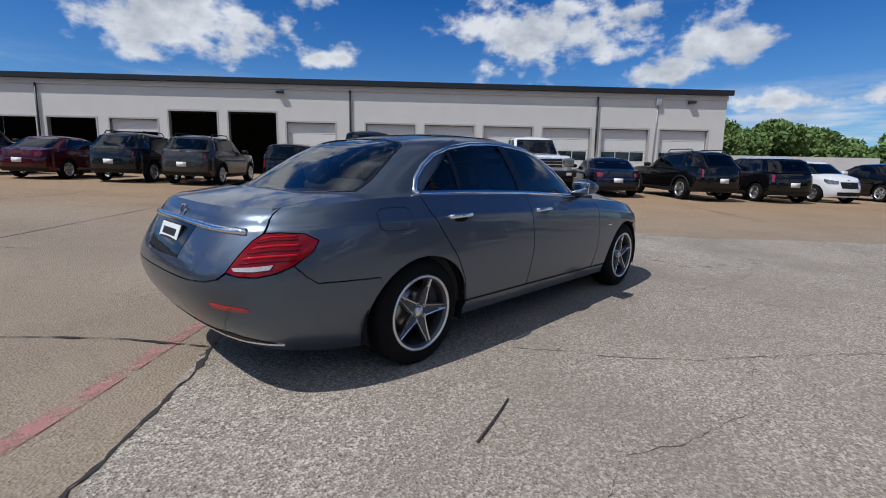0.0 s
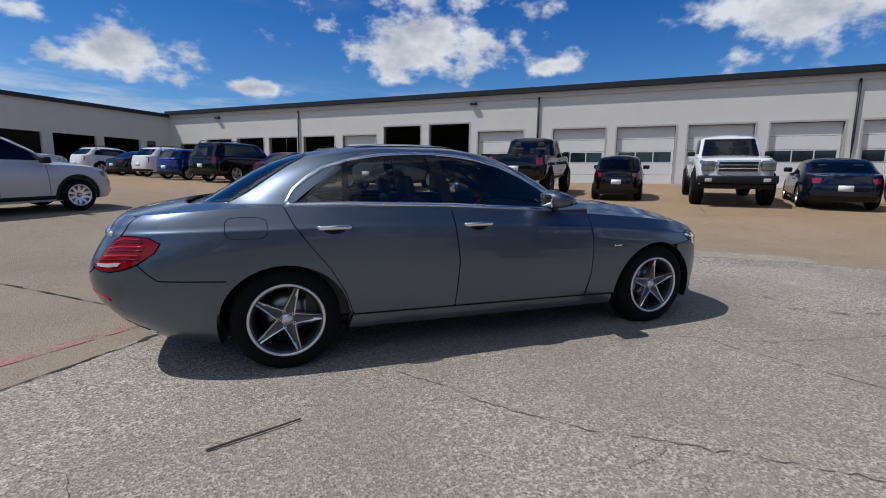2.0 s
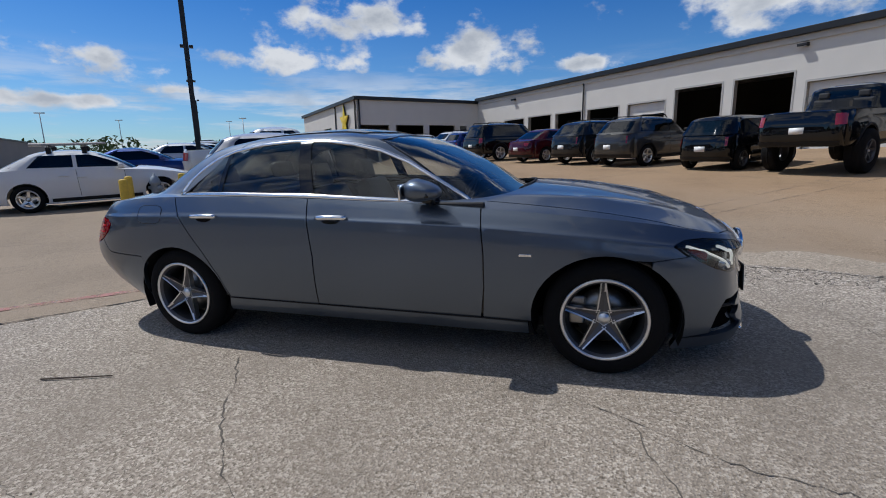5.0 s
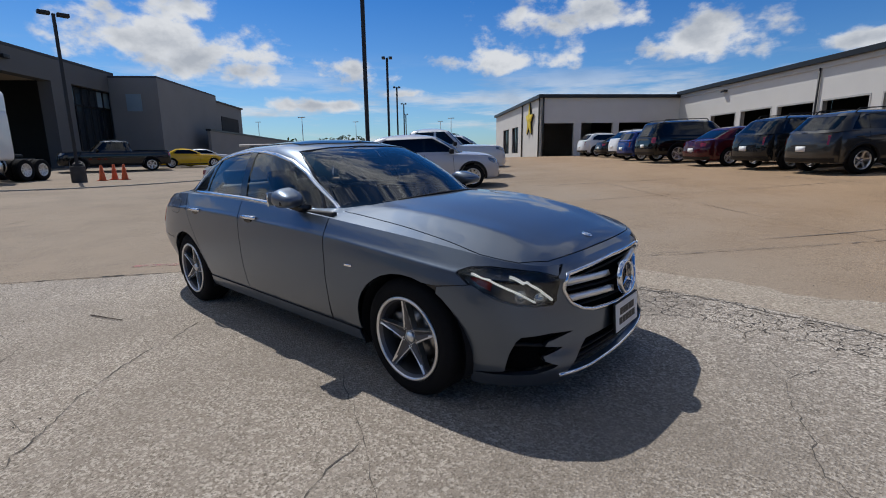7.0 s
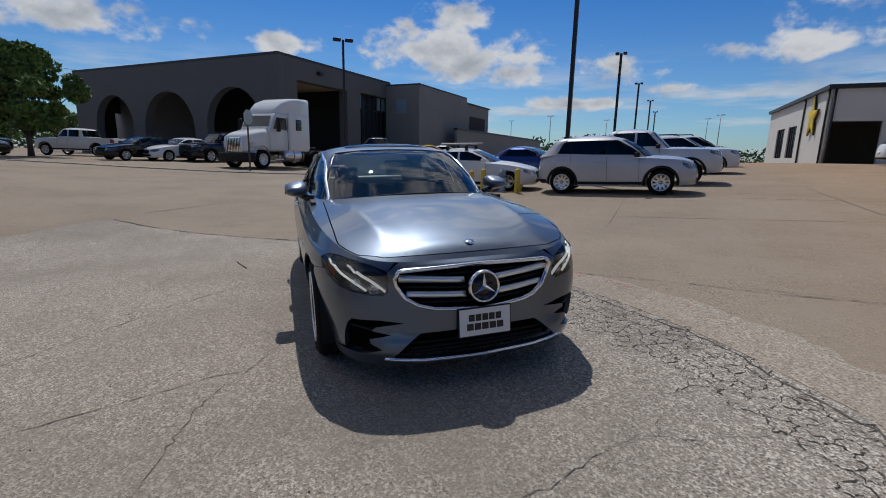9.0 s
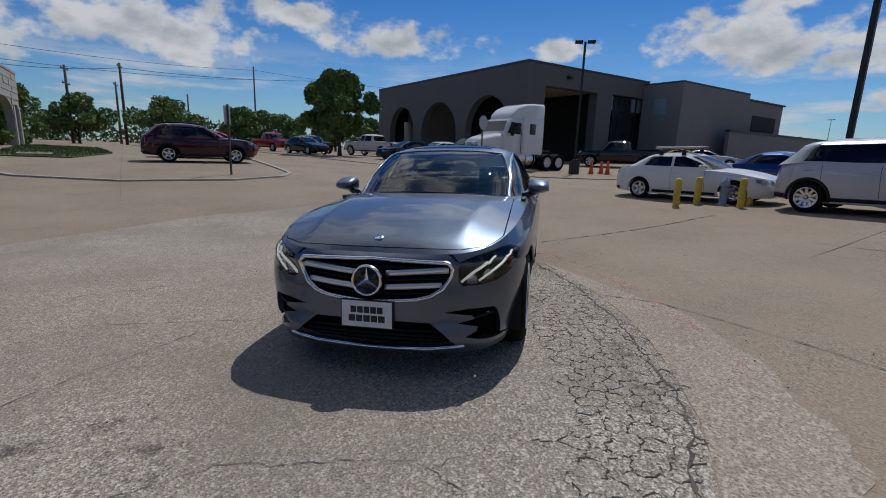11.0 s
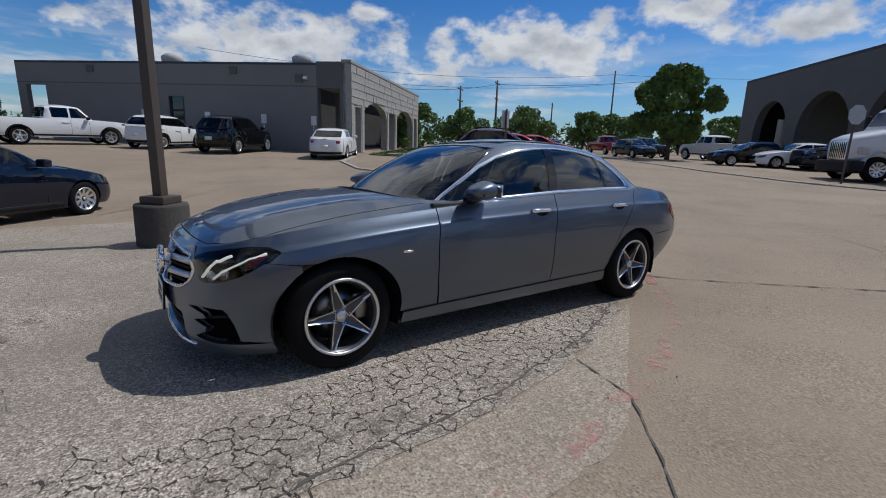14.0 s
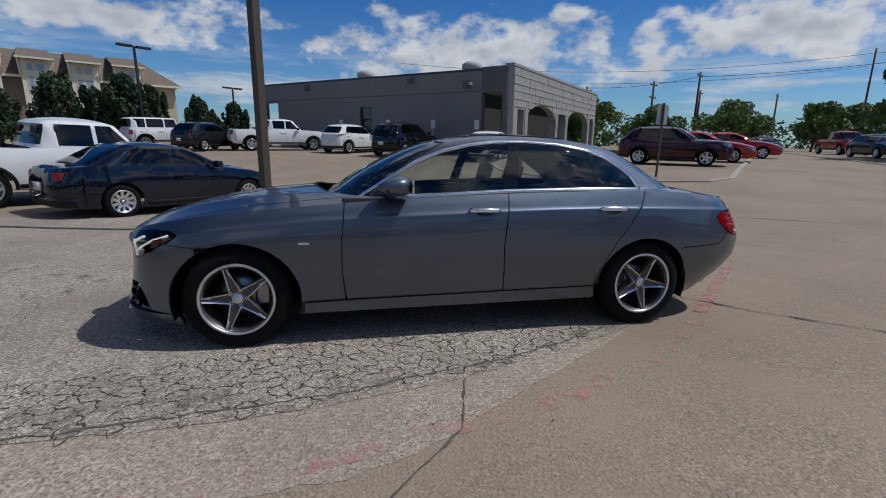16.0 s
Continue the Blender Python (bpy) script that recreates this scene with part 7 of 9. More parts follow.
for k in range(9):
    bx = 5.0 + k * 3.92
    bay = empty("hotel_bay", FH @ Matrix.Translation((bx, 0, 0)), "cream hotel bay with stacked windows under a shed dormer", "bay window", "hotel bays")
    link("bay_wall", boxed(-1.2, 1.2, 0.005, 1.0, 0.3, 8.9), CREAM, bay, smooth=False)
    bm = bmesh.new()
    rf = [bm.verts.new(p) for p in ((-1.5, 1.7, 8.85), (1.5, 1.7, 8.85), (1.3, -4.5, 10.42), (-1.3, -4.5, 10.42), (-1.5, 1.7, 9.08), (1.5, 1.7, 9.08), (1.3, -4.5, 10.6), (-1.3, -4.5, 10.6))]
    for f in ((0, 1, 2, 3), (4, 5, 6, 7), (0, 1, 5, 4), (1, 2, 6, 5), (3, 0, 4, 7)):
        bm.faces.new([rf[i] for i in f])
    bmesh.ops.recalc_face_normals(bm, faces=bm.faces)
    link("dormer_roof", bm, SHINGLE, bay, smooth=False)
    link("dormer_fascia", boxed(-1.52, 1.52, 1.705, 1.80, 8.88, 9.06), CREAM, bay, smooth=False)
    link("dormer_cheek", boxed(-1.195, 1.195, -3.6, 0.0, 7.0, 9.0), BROWN, bay, smooth=False)
    for sd in (1, -1):
        bm = bmesh.new()
        tube(bm, [(sd * 1.25, 1.02, 7.3), (sd * 1.3, 1.25, 8.2), (sd * 1.35, 1.65, 8.85)], 0.09, 6)
        link("dormer_bracket", bm, CREAM, bay)
    for z0, z1 in ((5.6, 7.35), (7.75, 8.6), (2.2, 4.0)):
        w = link("window", boxed(-0.75, 0.75, 1.0, 1.06, z0, z1), CREAM, bay, smooth=False)
        link("pane", boxed(-0.66, -0.04, 1.06, 1.075, z0 + 0.1, z1 - 0.1), PANE_LIGHT, w, smooth=False)
        link("pane", boxed(0.04, 0.66, 1.06, 1.075, z0 + 0.1, z1 - 0.1), PANE_LIGHT, w, smooth=False)
        link("curtain", boxed(-0.10, 0.30, 1.076, 1.08, z0 + 0.12, z1 - 0.12), mat("pale_curtain", (0.50, 0.47, 0.42), 0.9, var=0.1), w, smooth=False)
    link("vent_panel", boxed(-0.5, 0.5, 1.005, 1.06, 4.75, 5.2), BROWN, bay, smooth=False)
    structure("hotel_brown_panel", boxed(bx + 1.25, bx + 2.67, 0.005, 0.14, 4.4, 7.1), TAUPE, "taupe siding panel between the bays", "wall", mw=FH)

# white yard fence at the far end of the lot
structure("wall_yard_fence", boxed(19.4, 34.0, 4.0, 4.3, 0.2, 3.2), WHITE_WALL, "low white yard wall", mw=FA_)


# ---- other vehicles ----
PAINTS = {
    "white": paint("white_car_paint", (0.70, 0.70, 0.69), 0.0), "pearl": paint("pearl_white_car_paint", (0.50, 0.50, 0.52), 0.25), "silver": paint("silver_white_car_paint", (0.60, 0.61, 0.62), 0.2), "black": paint("black_car_paint", (0.004, 0.004, 0.0045), 0.0),
    "grey": paint("olive_grey_car_paint", (0.050, 0.048, 0.044), 0.4), "darkgrey": paint("charcoal_car_paint", (0.012, 0.013, 0.0145), 0.2), "red": paint("dark_red_car_paint", (0.055, 0.004, 0.008), 0.25), "brightred": paint("red_car_paint", (0.35, 0.02, 0.02), 0.2),
    "maroon": paint("maroon_car_paint", (0.042, 0.006, 0.012), 0.3), "blue": paint("deep_blue_car_paint", (0.015, 0.035, 0.16), 0.4), "navy": paint("navy_car_paint", (0.006, 0.009, 0.020), 0.3), "yellow": paint("yellow_car_paint", (0.70, 0.42, 0.01), 0.0),
}
TAIL_RED = mat("tail_lamp_red", (0.26, 0.010, 0.014), 0.15, var=0.25, scale=9, fine=40, coat=1.0)
HEAD_LENS = mat("headlamp_glass", (0.20, 0.21, 0.22), 0.12, 0.6, var=0.4, scale=12, fine=40, coat=1.0)
SHAPES = {}


def vehicle_shape(key, L, W, H, wb, rear, zb, zs, hood, screen, back, ztop, wheel, bed=False, nf=4.6, nr=5.0, glass_gap=(), tumble=0.78, crest=0.07, deck_x=None):
    """Meshes of a road vehicle. rear: overhang behind the rear axle; zs: shoulder table as (share of length, height); screen, back: x of the
    windscreen and rear window at the shoulder and at the roof, as shares of length from the rear."""
    if key in SHAPES:
        return SHAPES[key]
    xr = -(wb / 2 + rear)
    xf = xr + L
    X = lambda u: xr + u * L
    S = [(X(u), z) for u, z in zs]
    Y = W / 2
    r = wheel
    b = Shell([
        (0.0, [(xr, zb + 0.05), (X(0.2), zb), (X(0.8), zb), (xf, zb + 0.02)], Y * 0.94, xf - 0.05, xr + 0.07),
        (0.12, [(x, zb + 0.10) for x, _ in S], Y * 0.975, xf - 0.01, xr + 0.02),
        (0.45, [(x, zb + 0.06 + (z - zb) * 0.45) for x, z in S], Y, xf, xr),
        (0.78, [(x, zb + (z - zb) * 0.78) for x, z in S], Y * 0.985, xf - 0.04, xr + 0.03),
        (0.93, [(x, zb + (z - zb) * 0.93) for x, z in S], Y * 0.965, xf - 0.08, xr + 0.05),
        (1.0, S, Y * 0.935, xf - 0.13, xr + 0.09)], nf=nf, nr=nr, xm=(xf + xr) / 2, n=500)
    z_at = lambda x: float(spline(S, x))
    s0, s1, k0, k1 = X(screen[0]), X(screen[1]), X(back[0]), X(back[1])
    xm = (s1 + k1) / 2
    c = Shell([
        (0.0, [(x, z) for x, z in S], Y * 0.925, s0, k0),
        (0.30, [(xr, z_at(xm) + (ztop - z_at(xm)) * 0.33), (xf, z_at(xm) + (ztop - z_at(xm)) * 0.33)], Y * (0.925 * 0.7 + tumble * 0.3), s0 + (s1 - s0) * 0.34, k0 + (k1 - k0) * 0.34),
        (0.65, [(xr, z_at(xm) + (ztop - z_at(xm)) * 0.68), (xf, z_at(xm) + (ztop - z_at(xm)) * 0.68)], Y * (0.925 * 0.35 + tumble * 0.65), s0 + (s1 - s0) * 0.70, k0 + (k1 - k0) * 0.70),
        (0.90, [(xr, ztop - 0.045), (xf, ztop - 0.045)], Y * tumble, s0 + (s1 - s0) * 0.95, k0 + (k1 - k0) * 0.95),
        (1.0, [(xr, ztop), (xf, ztop)], Y * (tumble - 0.10), s1 - 0.10, k1 + 0.08)], nf=5.0, nr=5.5, xm=xm, n=500)
    dk = Deck(b, S, [(xr, 0.03), (X(0.35), 0.03), (s0, crest), (X(0.9), crest * 0.7), (xf, 0.015)])
    rf = Deck(c, [(xr, ztop), (xf, ztop)], [(xr, H - ztop), (xf, H - ztop)], (xm, s1 - 0.10 - xm, xm - k1 - 0.08, Y * (tumble - 0.10), 5.0))
    full, cfull = 2 * b.S, 2 * c.S
    axles = (-wb / 2, wb / 2)
    arches = []
    for x in axles:
        l = b.loop(arch_points(x, r, r + 0.055, r + 0.05, zb + 0.005, 14), 0.08)
        arches += [l, np.array([(full - a, w) for a, w in l])[::-1]]
    front_y = Y * 0.90
    zsf = z_at(xf - 0.2)
    head = b.loop([("f", front_y * 0.52, zsf - 0.06), ("f", front_y * 0.80, zsf - 0.03), ("s", xf - 0.42, zsf + 0.0), ("s", xf - 0.40, zsf - 0.08), ("f", front_y * 0.86, zsf - 0.17), ("f", front_y * 0.56, zsf - 0.17)], 0.06)
    zsr = z_at(xr + 0.15)
    tall = key in ("suv", "crossover", "bigsuv", "pickup", "lifted", "mini", "van", "jeep")
    td = 0.24 if tall else 0.13
    tail = b.loop([("r", front_y * (0.80 if tall else 0.62), zsr - 0.07), ("r", front_y * 0.9, zsr - 0.06), ("s", xr + 0.20, zsr - 0.07), ("s", xr + 0.15, zsr - 0.07 - td), ("r", front_y * 0.9, zsr - 0.07 - td), ("r", front_y * (0.82 if tall else 0.66), zsr - 0.07 - td)], 0.06)
    gh = b.loop([("f", 0.0, zsf - 0.09), ("f", front_y * 0.48, zsf - 0.09), ("f", front_y * 0.44, zsf - 0.30), ("f", 0.0, zsf - 0.31)], 0.06, closed=False)
    grill = np.concatenate([gh, np.array([(full - a, w) for a, w in gh[1:-1]])[::-1]])
    mo = b.loop([("f", 0.0, zb + 0.20), ("f", front_y * 0.62, zb + 0.19), ("f", front_y * 0.58, zb + 0.08), ("f", 0.0, zb + 0.06)], 0.06, closed=False)
    mouth = np.concatenate([mo, np.array([(full - a, w) for a, w in mo[1:-1]])[::-1]])
    ring = np.concatenate([np.stack([np.linspace(-1.0, full - 1.0, 130), np.zeros(130)], 1), np.stack([np.linspace(full - 1.0, -1.0, 130), np.ones(130)], 1)])
    mir = lambda l: np.array([(full - a, w) for a, w in l])[::-1]
    parts = []
    ctr = ((xf + xr) / 2, 0, 0.6)
    parts.append(("body", fix_out(b.sheet([ring] + arches, 0.13, 0.03), ctr), "paint"))
    top = dk.outline(n=80)
    cab = np.stack([np.concatenate([c.p[0][::10, 0], c.p[0][::-10, 0]]), np.concatenate([c.p[0][::10, 1], -c.p[0][::-10, 1]])], 1)[::-1]
    cab = (cab - (xm, 0)) * 0.985 + (xm, 0)
    holes = [dense(cab, 0.12)]
    if bed:
        bx0, bx1 = xr + 0.16, k0 - 0.10
        bedloop = dense([(bx0, -Y * 0.80), (bx1, -Y * 0.80), (bx1, Y * 0.80), (bx0, Y * 0.80)], 0.15)
        holes.append(bedloop)
    parts.append(("bonnet", dk.sheet([top] + holes, 0.14, 0.0), "paint"))
    if bed:
        bm = bmesh.new()
        zt = z_at((bx0 + bx1) / 2)
        v = [bm.verts.new(p) for p in ((bx0, -Y * .8, zt + .02), (bx1, -Y * .8, zt + .02), (bx1, Y * .8, zt + .02), (bx0, Y * .8, zt + .02), (bx0, -Y * .8, zt - .5), (bx1, -Y * .8, zt - .5), (bx1, Y * .8, zt - .5), (bx0, Y * .8, zt - .5))]
        for f in ((4, 5, 6, 7), (0, 1, 5, 4), (1, 2, 6, 5), (2, 3, 7, 6), (3, 0, 4, 7)):
            bm.faces.new([v[i] for i in f])
        me = bpy.data.meshes.new("load_bed")
        bm.to_mesh(me)
        bm.free()
        parts.append(("load_bed", me, BLACK_PLASTIC))
    # windows by row: outline in (x, row)
    wins = []
    lo, hi = 0.12, 0.86
    sf = lambda w: s0 + (s1 - s0) * w
    kf = lambda w: k0 + (k1 - k0) * w
    n = len(glass_gap) + 1
    rear_in, rear_top = {"suv": (0.34, 0.42), "crossover": (0.36, 0.34), "bigsuv": (0.30, 0.22), "van": (0.30, 0.30)}.get(key, (0.30, 0.16))
    cuts = [kf(0.0) + rear_in] + list(X(u) for u in glass_gap) + [sf(0.0) - 0.34]
    for i in range(n):
        a, d = cuts[i] + (0.04 if i else 0.0), cuts[i + 1] - (0.04 if i < n - 1 else 0.0)
        at_, dt_ = (kf(1.0) + rear_top + 0.02 if i == 0 else a), (sf(1.0) - 0.16 if i == n - 1 else d)
        wins.append(c.loop([("s", a, lo), ("s", d, lo), ("s", max(at_, min(d, dt_)) if i == n - 1 else dt_, hi), ("s", at_, hi)], 0.10, byw=True))
    cmir = lambda l: np.array([(cfull - a, w) for a, w in l])[::-1]
    def span(kind, w0, w1, y0, y1):
        h = c.loop([(kind, 0.0, w0), (kind, y0, w0), (kind, y1, w1), (kind, 0.0, w1)], 0.10, byw=True, closed=False)
        return np.concatenate([h, np.array([(cfull - a, w) if kind == "f" else (-a, w) for a, w in h[1:-1]])[::-1]])
    wind = span("f", 0.04, 0.88, Y * 0.78, Y * (tumble - 0.10))
    rearw = span("r", 0.10 if not tall else 0.14, 0.84, Y * 0.74, Y * (tumble - 0.10))
    cring = np.concatenate([np.stack([np.linspace(-1.0, cfull - 1.0, 100), np.zeros(100)], 1), np.stack([np.linspace(cfull - 1.0, -1.0, 100), np.ones(100)], 1)])
    cc = (xm, 0, ztop - 0.25)
    banded = key in ("suv", "crossover", "bigsuv", "van", "mini", "coupe", "small")
    if banded:
        # one dark band holds all the side panes
        at0, dt0 = kf(1.0) + rear_top, sf(1.0) - 0.14
        band = c.loop([("s", cuts[0] - 0.02, lo - 0.02), ("s", cuts[-1] + 0.03, lo - 0.02), ("s", dt0, hi + 0.015), ("s", at0, hi + 0.015)], 0.10, byw=True)
        openings = [band, cmir(band)]
        for l in openings:
            parts.append(("window_surround", fix_out(c.sheet([l], 0.14, 0.0, -0.012), cc), GLOSS_BLACK))
    else:
        openings = [w for w in wins] + [cmir(w) for w in wins]
    parts.append(("cabin", fix_out(c.sheet([cring] + openings + [wind, rearw], 0.14, 0.012), cc), "paint"))
    parts.append(("roof", rf.sheet([rf.outline(n=80)], 0.2, 0.0), "roofpaint"))
    for w in wins:
        parts.append(("side_window", fix_out(c.sheet([w], 0.14, 0.0, -0.006), cc), DARK_WINDOW))
        parts.append(("side_window", fix_out(c.sheet([cmir(w)], 0.14, 0.0, -0.006), cc), DARK_WINDOW))
    parts.append(("windscreen", fix_out(c.sheet([wind], 0.14, 0.0, -0.006), cc), WINDOW))
    parts.append(("rear_window", fix_out(c.sheet([rearw], 0.14, 0.0, -0.006), cc), DARK_WINDOW))
    inner = bpy.data.meshes.new("cabin_inside")
    bm = boxed(k0 + 0.35, s0 - 0.35, -Y * 0.75, Y * 0.75, zb + 0.15, z_at(xm) - 0.02)
    for x0 in (xm + 0.15, xm - 0.70):
        for yy in (-Y * 0.42, Y * 0.42):
            box(bm, x0 - 0.10, x0 + 0.04, yy - 0.22, yy + 0.22, z_at(xm) - 0.1, ztop - 0.30, bevel=0.05)
            box(bm, x0 - 0.10, x0, yy - 0.12, yy + 0.12, ztop - 0.28, ztop - 0.12, bevel=0.04)
    bm.to_mesh(inner)
    bm.free()
    parts.append(("cabin_inside", inner, CABIN))
    for l in (head, mir(head)):
        parts.append(("headlamp", fix_out(b.sheet([l], 0.08, 0.004, 0.006), ctr), HEAD_LENS))
    for l in (tail, mir(tail)):
        parts.append(("tail_lamp", fix_out(b.sheet([l], 0.08, 0.004, 0.006), ctr), TAIL_RED))
    parts.append(("grille", fix_out(b.sheet([grill], 0.09, 0.004, 0.006), ctr), BLACK_PLASTIC))
    parts.append(("lower_grille", fix_out(b.sheet([mouth], 0.09, 0.004, 0.006), ctr), BLACK_PLASTIC))
    if key in ("suv", "crossover", "bigsuv", "pickup", "jeep"):
        for x in axles:
            al = b.loop(arch_points(x, r, r + 0.085, r + 0.08, zb + 0.01, 14), 0.06, closed=False)
            for sd in (1, -1):
                parts.append(("arch_trim", b.ribbon(al if sd > 0 else b.right(al), 0.07, 0.010, 0.012), BLACK_PLASTIC))
    sl = b.loop([("s", axles[0] + r + 0.12, zb + 0.07), ("s", axles[1] - r - 0.12, zb + 0.07)], 0.2, closed=False)
    for sd in (1, -1):
        parts.append(("sill_trim", b.ribbon(sl if sd > 0 else b.right(sl), 0.09, 0.006, 0.01), BLACK_PLASTIC))
    lowr = b.loop([("r", 0.0, zb + 0.17), ("r", front_y * 0.95, zb + 0.17), ("r", front_y * 0.92, zb + 0.06), ("r", 0.0, zb + 0.06)], 0.08, closed=False)
    lowr = np.concatenate([lowr, (lowr[1:-1] * (-1, 1))[::-1]])
    parts.append(("rear_bumper_insert", fix_out(b.sheet([lowr], 0.1, 0.003, 0.006), ctr), BLACK_PLASTIC))
    pm = bpy.data.meshes.new("rear_plate")
    zp = zb + (zsr - zb) * (0.55 if not tall else 0.50)
    bm = boxed(xr - 0.012, xr + 0.05, -0.155, 0.155, zp - 0.075, zp + 0.075)
    bm.to_mesh(pm)
    bm.free()
    parts.append(("rear_plate", pm, PLATE_WHITE))
    for sd in (1, -1):
        mm = bpy.data.meshes.new("door_mirror")
        bm = boxed(-0.06, 0.08, -0.11, 0.11, -0.07, 0.07, bevel=0.04)
        bmesh.ops.translate(bm, verts=bm.verts, vec=(s0 - 0.42, sd * (Y + 0.05), z_at(s0 - 0.4) + 0.09))
        bm.to_mesh(mm)
        bm.free()
        parts.append(("door_mirror", mm, BLACK_PLASTIC if tall else "paint"))
    for gap in [X(u) for u in glass_gap] + [s0 - 0.36]:
        for sd in (1, -1):
            pth = b.loop([("s", gap, z_at(gap) - 0.005), ("s", gap + 0.02, zb + 0.14)], 0.1, closed=False)
            parts.append(("door_gap", b.ribbon(pth if sd > 0 else b.right(pth), 0.008, 0.0025, 0.002), GLOSS_BLACK))
            s_, w_ = b.find("s", gap - 0.25 if gap < s0 - 0.5 else gap - 0.9, z_at(gap) - 0.14)
            cpt = b.at([s_ * sd], [w_])[0]
            hm = bpy.data.meshes.new("door_handle")
            bm = boxed(cpt[0] - 0.10, cpt[0] + 0.10, *sorted((cpt[1] - 0.005 * sd, cpt[1] + 0.035 * sd)), cpt[2] - 0.015, cpt[2] + 0.015, bevel=0.01)
            bm.to_mesh(hm)
            bm.free()
            parts.append(("door_handle", hm, "paint"))
    if key in ("suv", "bigsuv", "van"):
        for sd in (1, -1):
            rm = bpy.data.meshes.new("roof_rail")
            bm = bmesh.new()
            yy = sd * Y * (tumble - 0.12)
            zr = H - (H - ztop) * 0.4
            tube(bm, [(k1 + 0.25, yy, ztop), (k1 + 0.35, yy, zr + 0.06), (s1 - 0.4, yy, zr + 0.06), (s1 - 0.28, yy, ztop + 0.01)], 0.018, 6)
            bm.to_mesh(rm)
            bm.free()
            parts.append(("roof_rail", rm, BLACK_PLASTIC))
    for name, me, m in parts:
        me.name = name
        me.polygons.foreach_set("use_smooth", [name not in ("load_bed", "cabin_inside")] * len(me.polygons))
        me.materials.append(m if not isinstance(m, str) else PAINTS["grey"])
    SHAPES[key] = (parts, axles, r, Y, L)
    return SHAPES[key]


KINDS = {
    "sedan": dict(L=4.75, W=1.82, H=1.46, wb=2.78, rear=1.03, zb=0.20, zs=((0, 0.93), (0.12, 1.0), (0.4, 0.99), (0.62, 0.95), (0.8, 0.88), (0.95, 0.74), (1, 0.68)), hood=0, screen=(0.715, 0.53), back=(0.09, 0.25), ztop=1.40, wheel=0.33, glass_gap=(0.43,)),
    "coupe": dict(L=4.6, W=1.82, H=1.36, wb=2.7, rear=0.98, zb=0.19, zs=((0, 0.88), (0.12, 0.94), (0.4, 0.93), (0.62, 0.90), (0.8, 0.83), (0.95, 0.70), (1, 0.64)), hood=0, screen=(0.68, 0.50), back=(0.10, 0.27), ztop=1.30, wheel=0.33, glass_gap=()),
    "suv": dict(L=4.65, W=1.86, H=1.68, wb=2.70, rear=0.99, zb=0.27, zs=((0, 1.10), (0.1, 1.13), (0.4, 1.08), (0.65, 1.06), (0.82, 1.04), (0.94, 1.0), (1, 0.94)), hood=0, screen=(0.72, 0.55), back=(0.02, 0.14), ztop=1.60, wheel=0.36, glass_gap=(0.24, 0.46)),
    "crossover": dict(L=4.40, W=1.81, H=1.655, wb=2.67, rear=0.82, zb=0.25, zs=((0, 1.05), (0.1, 1.11), (0.4, 1.06), (0.65, 1.02), (0.80, 0.98), (0.93, 0.91), (1, 0.80)), hood=0, screen=(0.745, 0.56), back=(0.012, 0.13), ztop=1.57, wheel=0.345, glass_gap=(0.24, 0.47), nf=4.0, nr=4.4, tumble=0.74),
    "bigsuv": dict(L=5.2, W=2.02, H=1.88, wb=2.95, rear=1.20, zb=0.32, zs=((0, 1.20), (0.1, 1.22), (0.4, 1.20), (0.65, 1.18), (0.85, 1.14), (0.95, 1.08), (1, 1.02)), hood=0, screen=(0.72, 0.58), back=(0.01, 0.07), ztop=1.80, wheel=0.40, glass_gap=(0.24, 0.45), nf=7, nr=8),
    "pickup": dict(L=5.75, W=2.02, H=1.88, wb=3.65, rear=1.12, zb=0.38, zs=((0, 1.22), (0.1, 1.22), (0.4, 1.20), (0.65, 1.19), (0.85, 1.16), (0.95, 1.12), (1, 1.05)), hood=0, screen=(0.735, 0.63), back=(0.355, 0.385), ztop=1.80, wheel=0.40, bed=True, glass_gap=(0.54,), nf=7, nr=10, crest=0.05),
    "mini": dict(L=4.05, W=1.78, H=1.54, wb=2.55, rear=0.72, zb=0.22, zs=((0, 1.0), (0.1, 1.02), (0.4, 1.0), (0.65, 0.98), (0.85, 0.93), (0.95, 0.84), (1, 0.76)), hood=0, screen=(0.74, 0.60), back=(0.015, 0.10), ztop=1.47, wheel=0.32, glass_gap=(0.40,)),
    "small": dict(L=3.6, W=1.63, H=1.49, wb=2.30, rear=0.60, zb=0.20, zs=((0, 0.98), (0.1, 1.0), (0.4, 0.98), (0.65, 0.96), (0.85, 0.92), (0.95, 0.82), (1, 0.72)), hood=0, screen=(0.80, 0.62), back=(0.02, 0.16), ztop=1.42, wheel=0.30, glass_gap=(), nf=3.6, nr=4.0),
    "van": dict(L=5.1, W=1.98, H=1.75, wb=3.0, rear=1.10, zb=0.24, zs=((0, 1.08), (0.1, 1.10), (0.4, 1.06), (0.65, 1.03), (0.85, 0.97), (0.95, 0.85), (1, 0.78)), hood=0, screen=(0.80, 0.60), back=(0.01, 0.07), ztop=1.68, wheel=0.35, glass_gap=(0.24, 0.5)),
    "jeep": dict(L=4.4, W=1.88, H=1.83, wb=2.85, rear=0.75, zb=0.45, zs=((0, 1.18), (0.3, 1.18), (0.65, 1.18), (0.85, 1.15), (1, 1.10)), hood=0, screen=(0.66, 0.60), back=(0.01, 0.03), ztop=1.79, wheel=0.41, glass_gap=(0.2, 0.42), nf=8, nr=12),
}


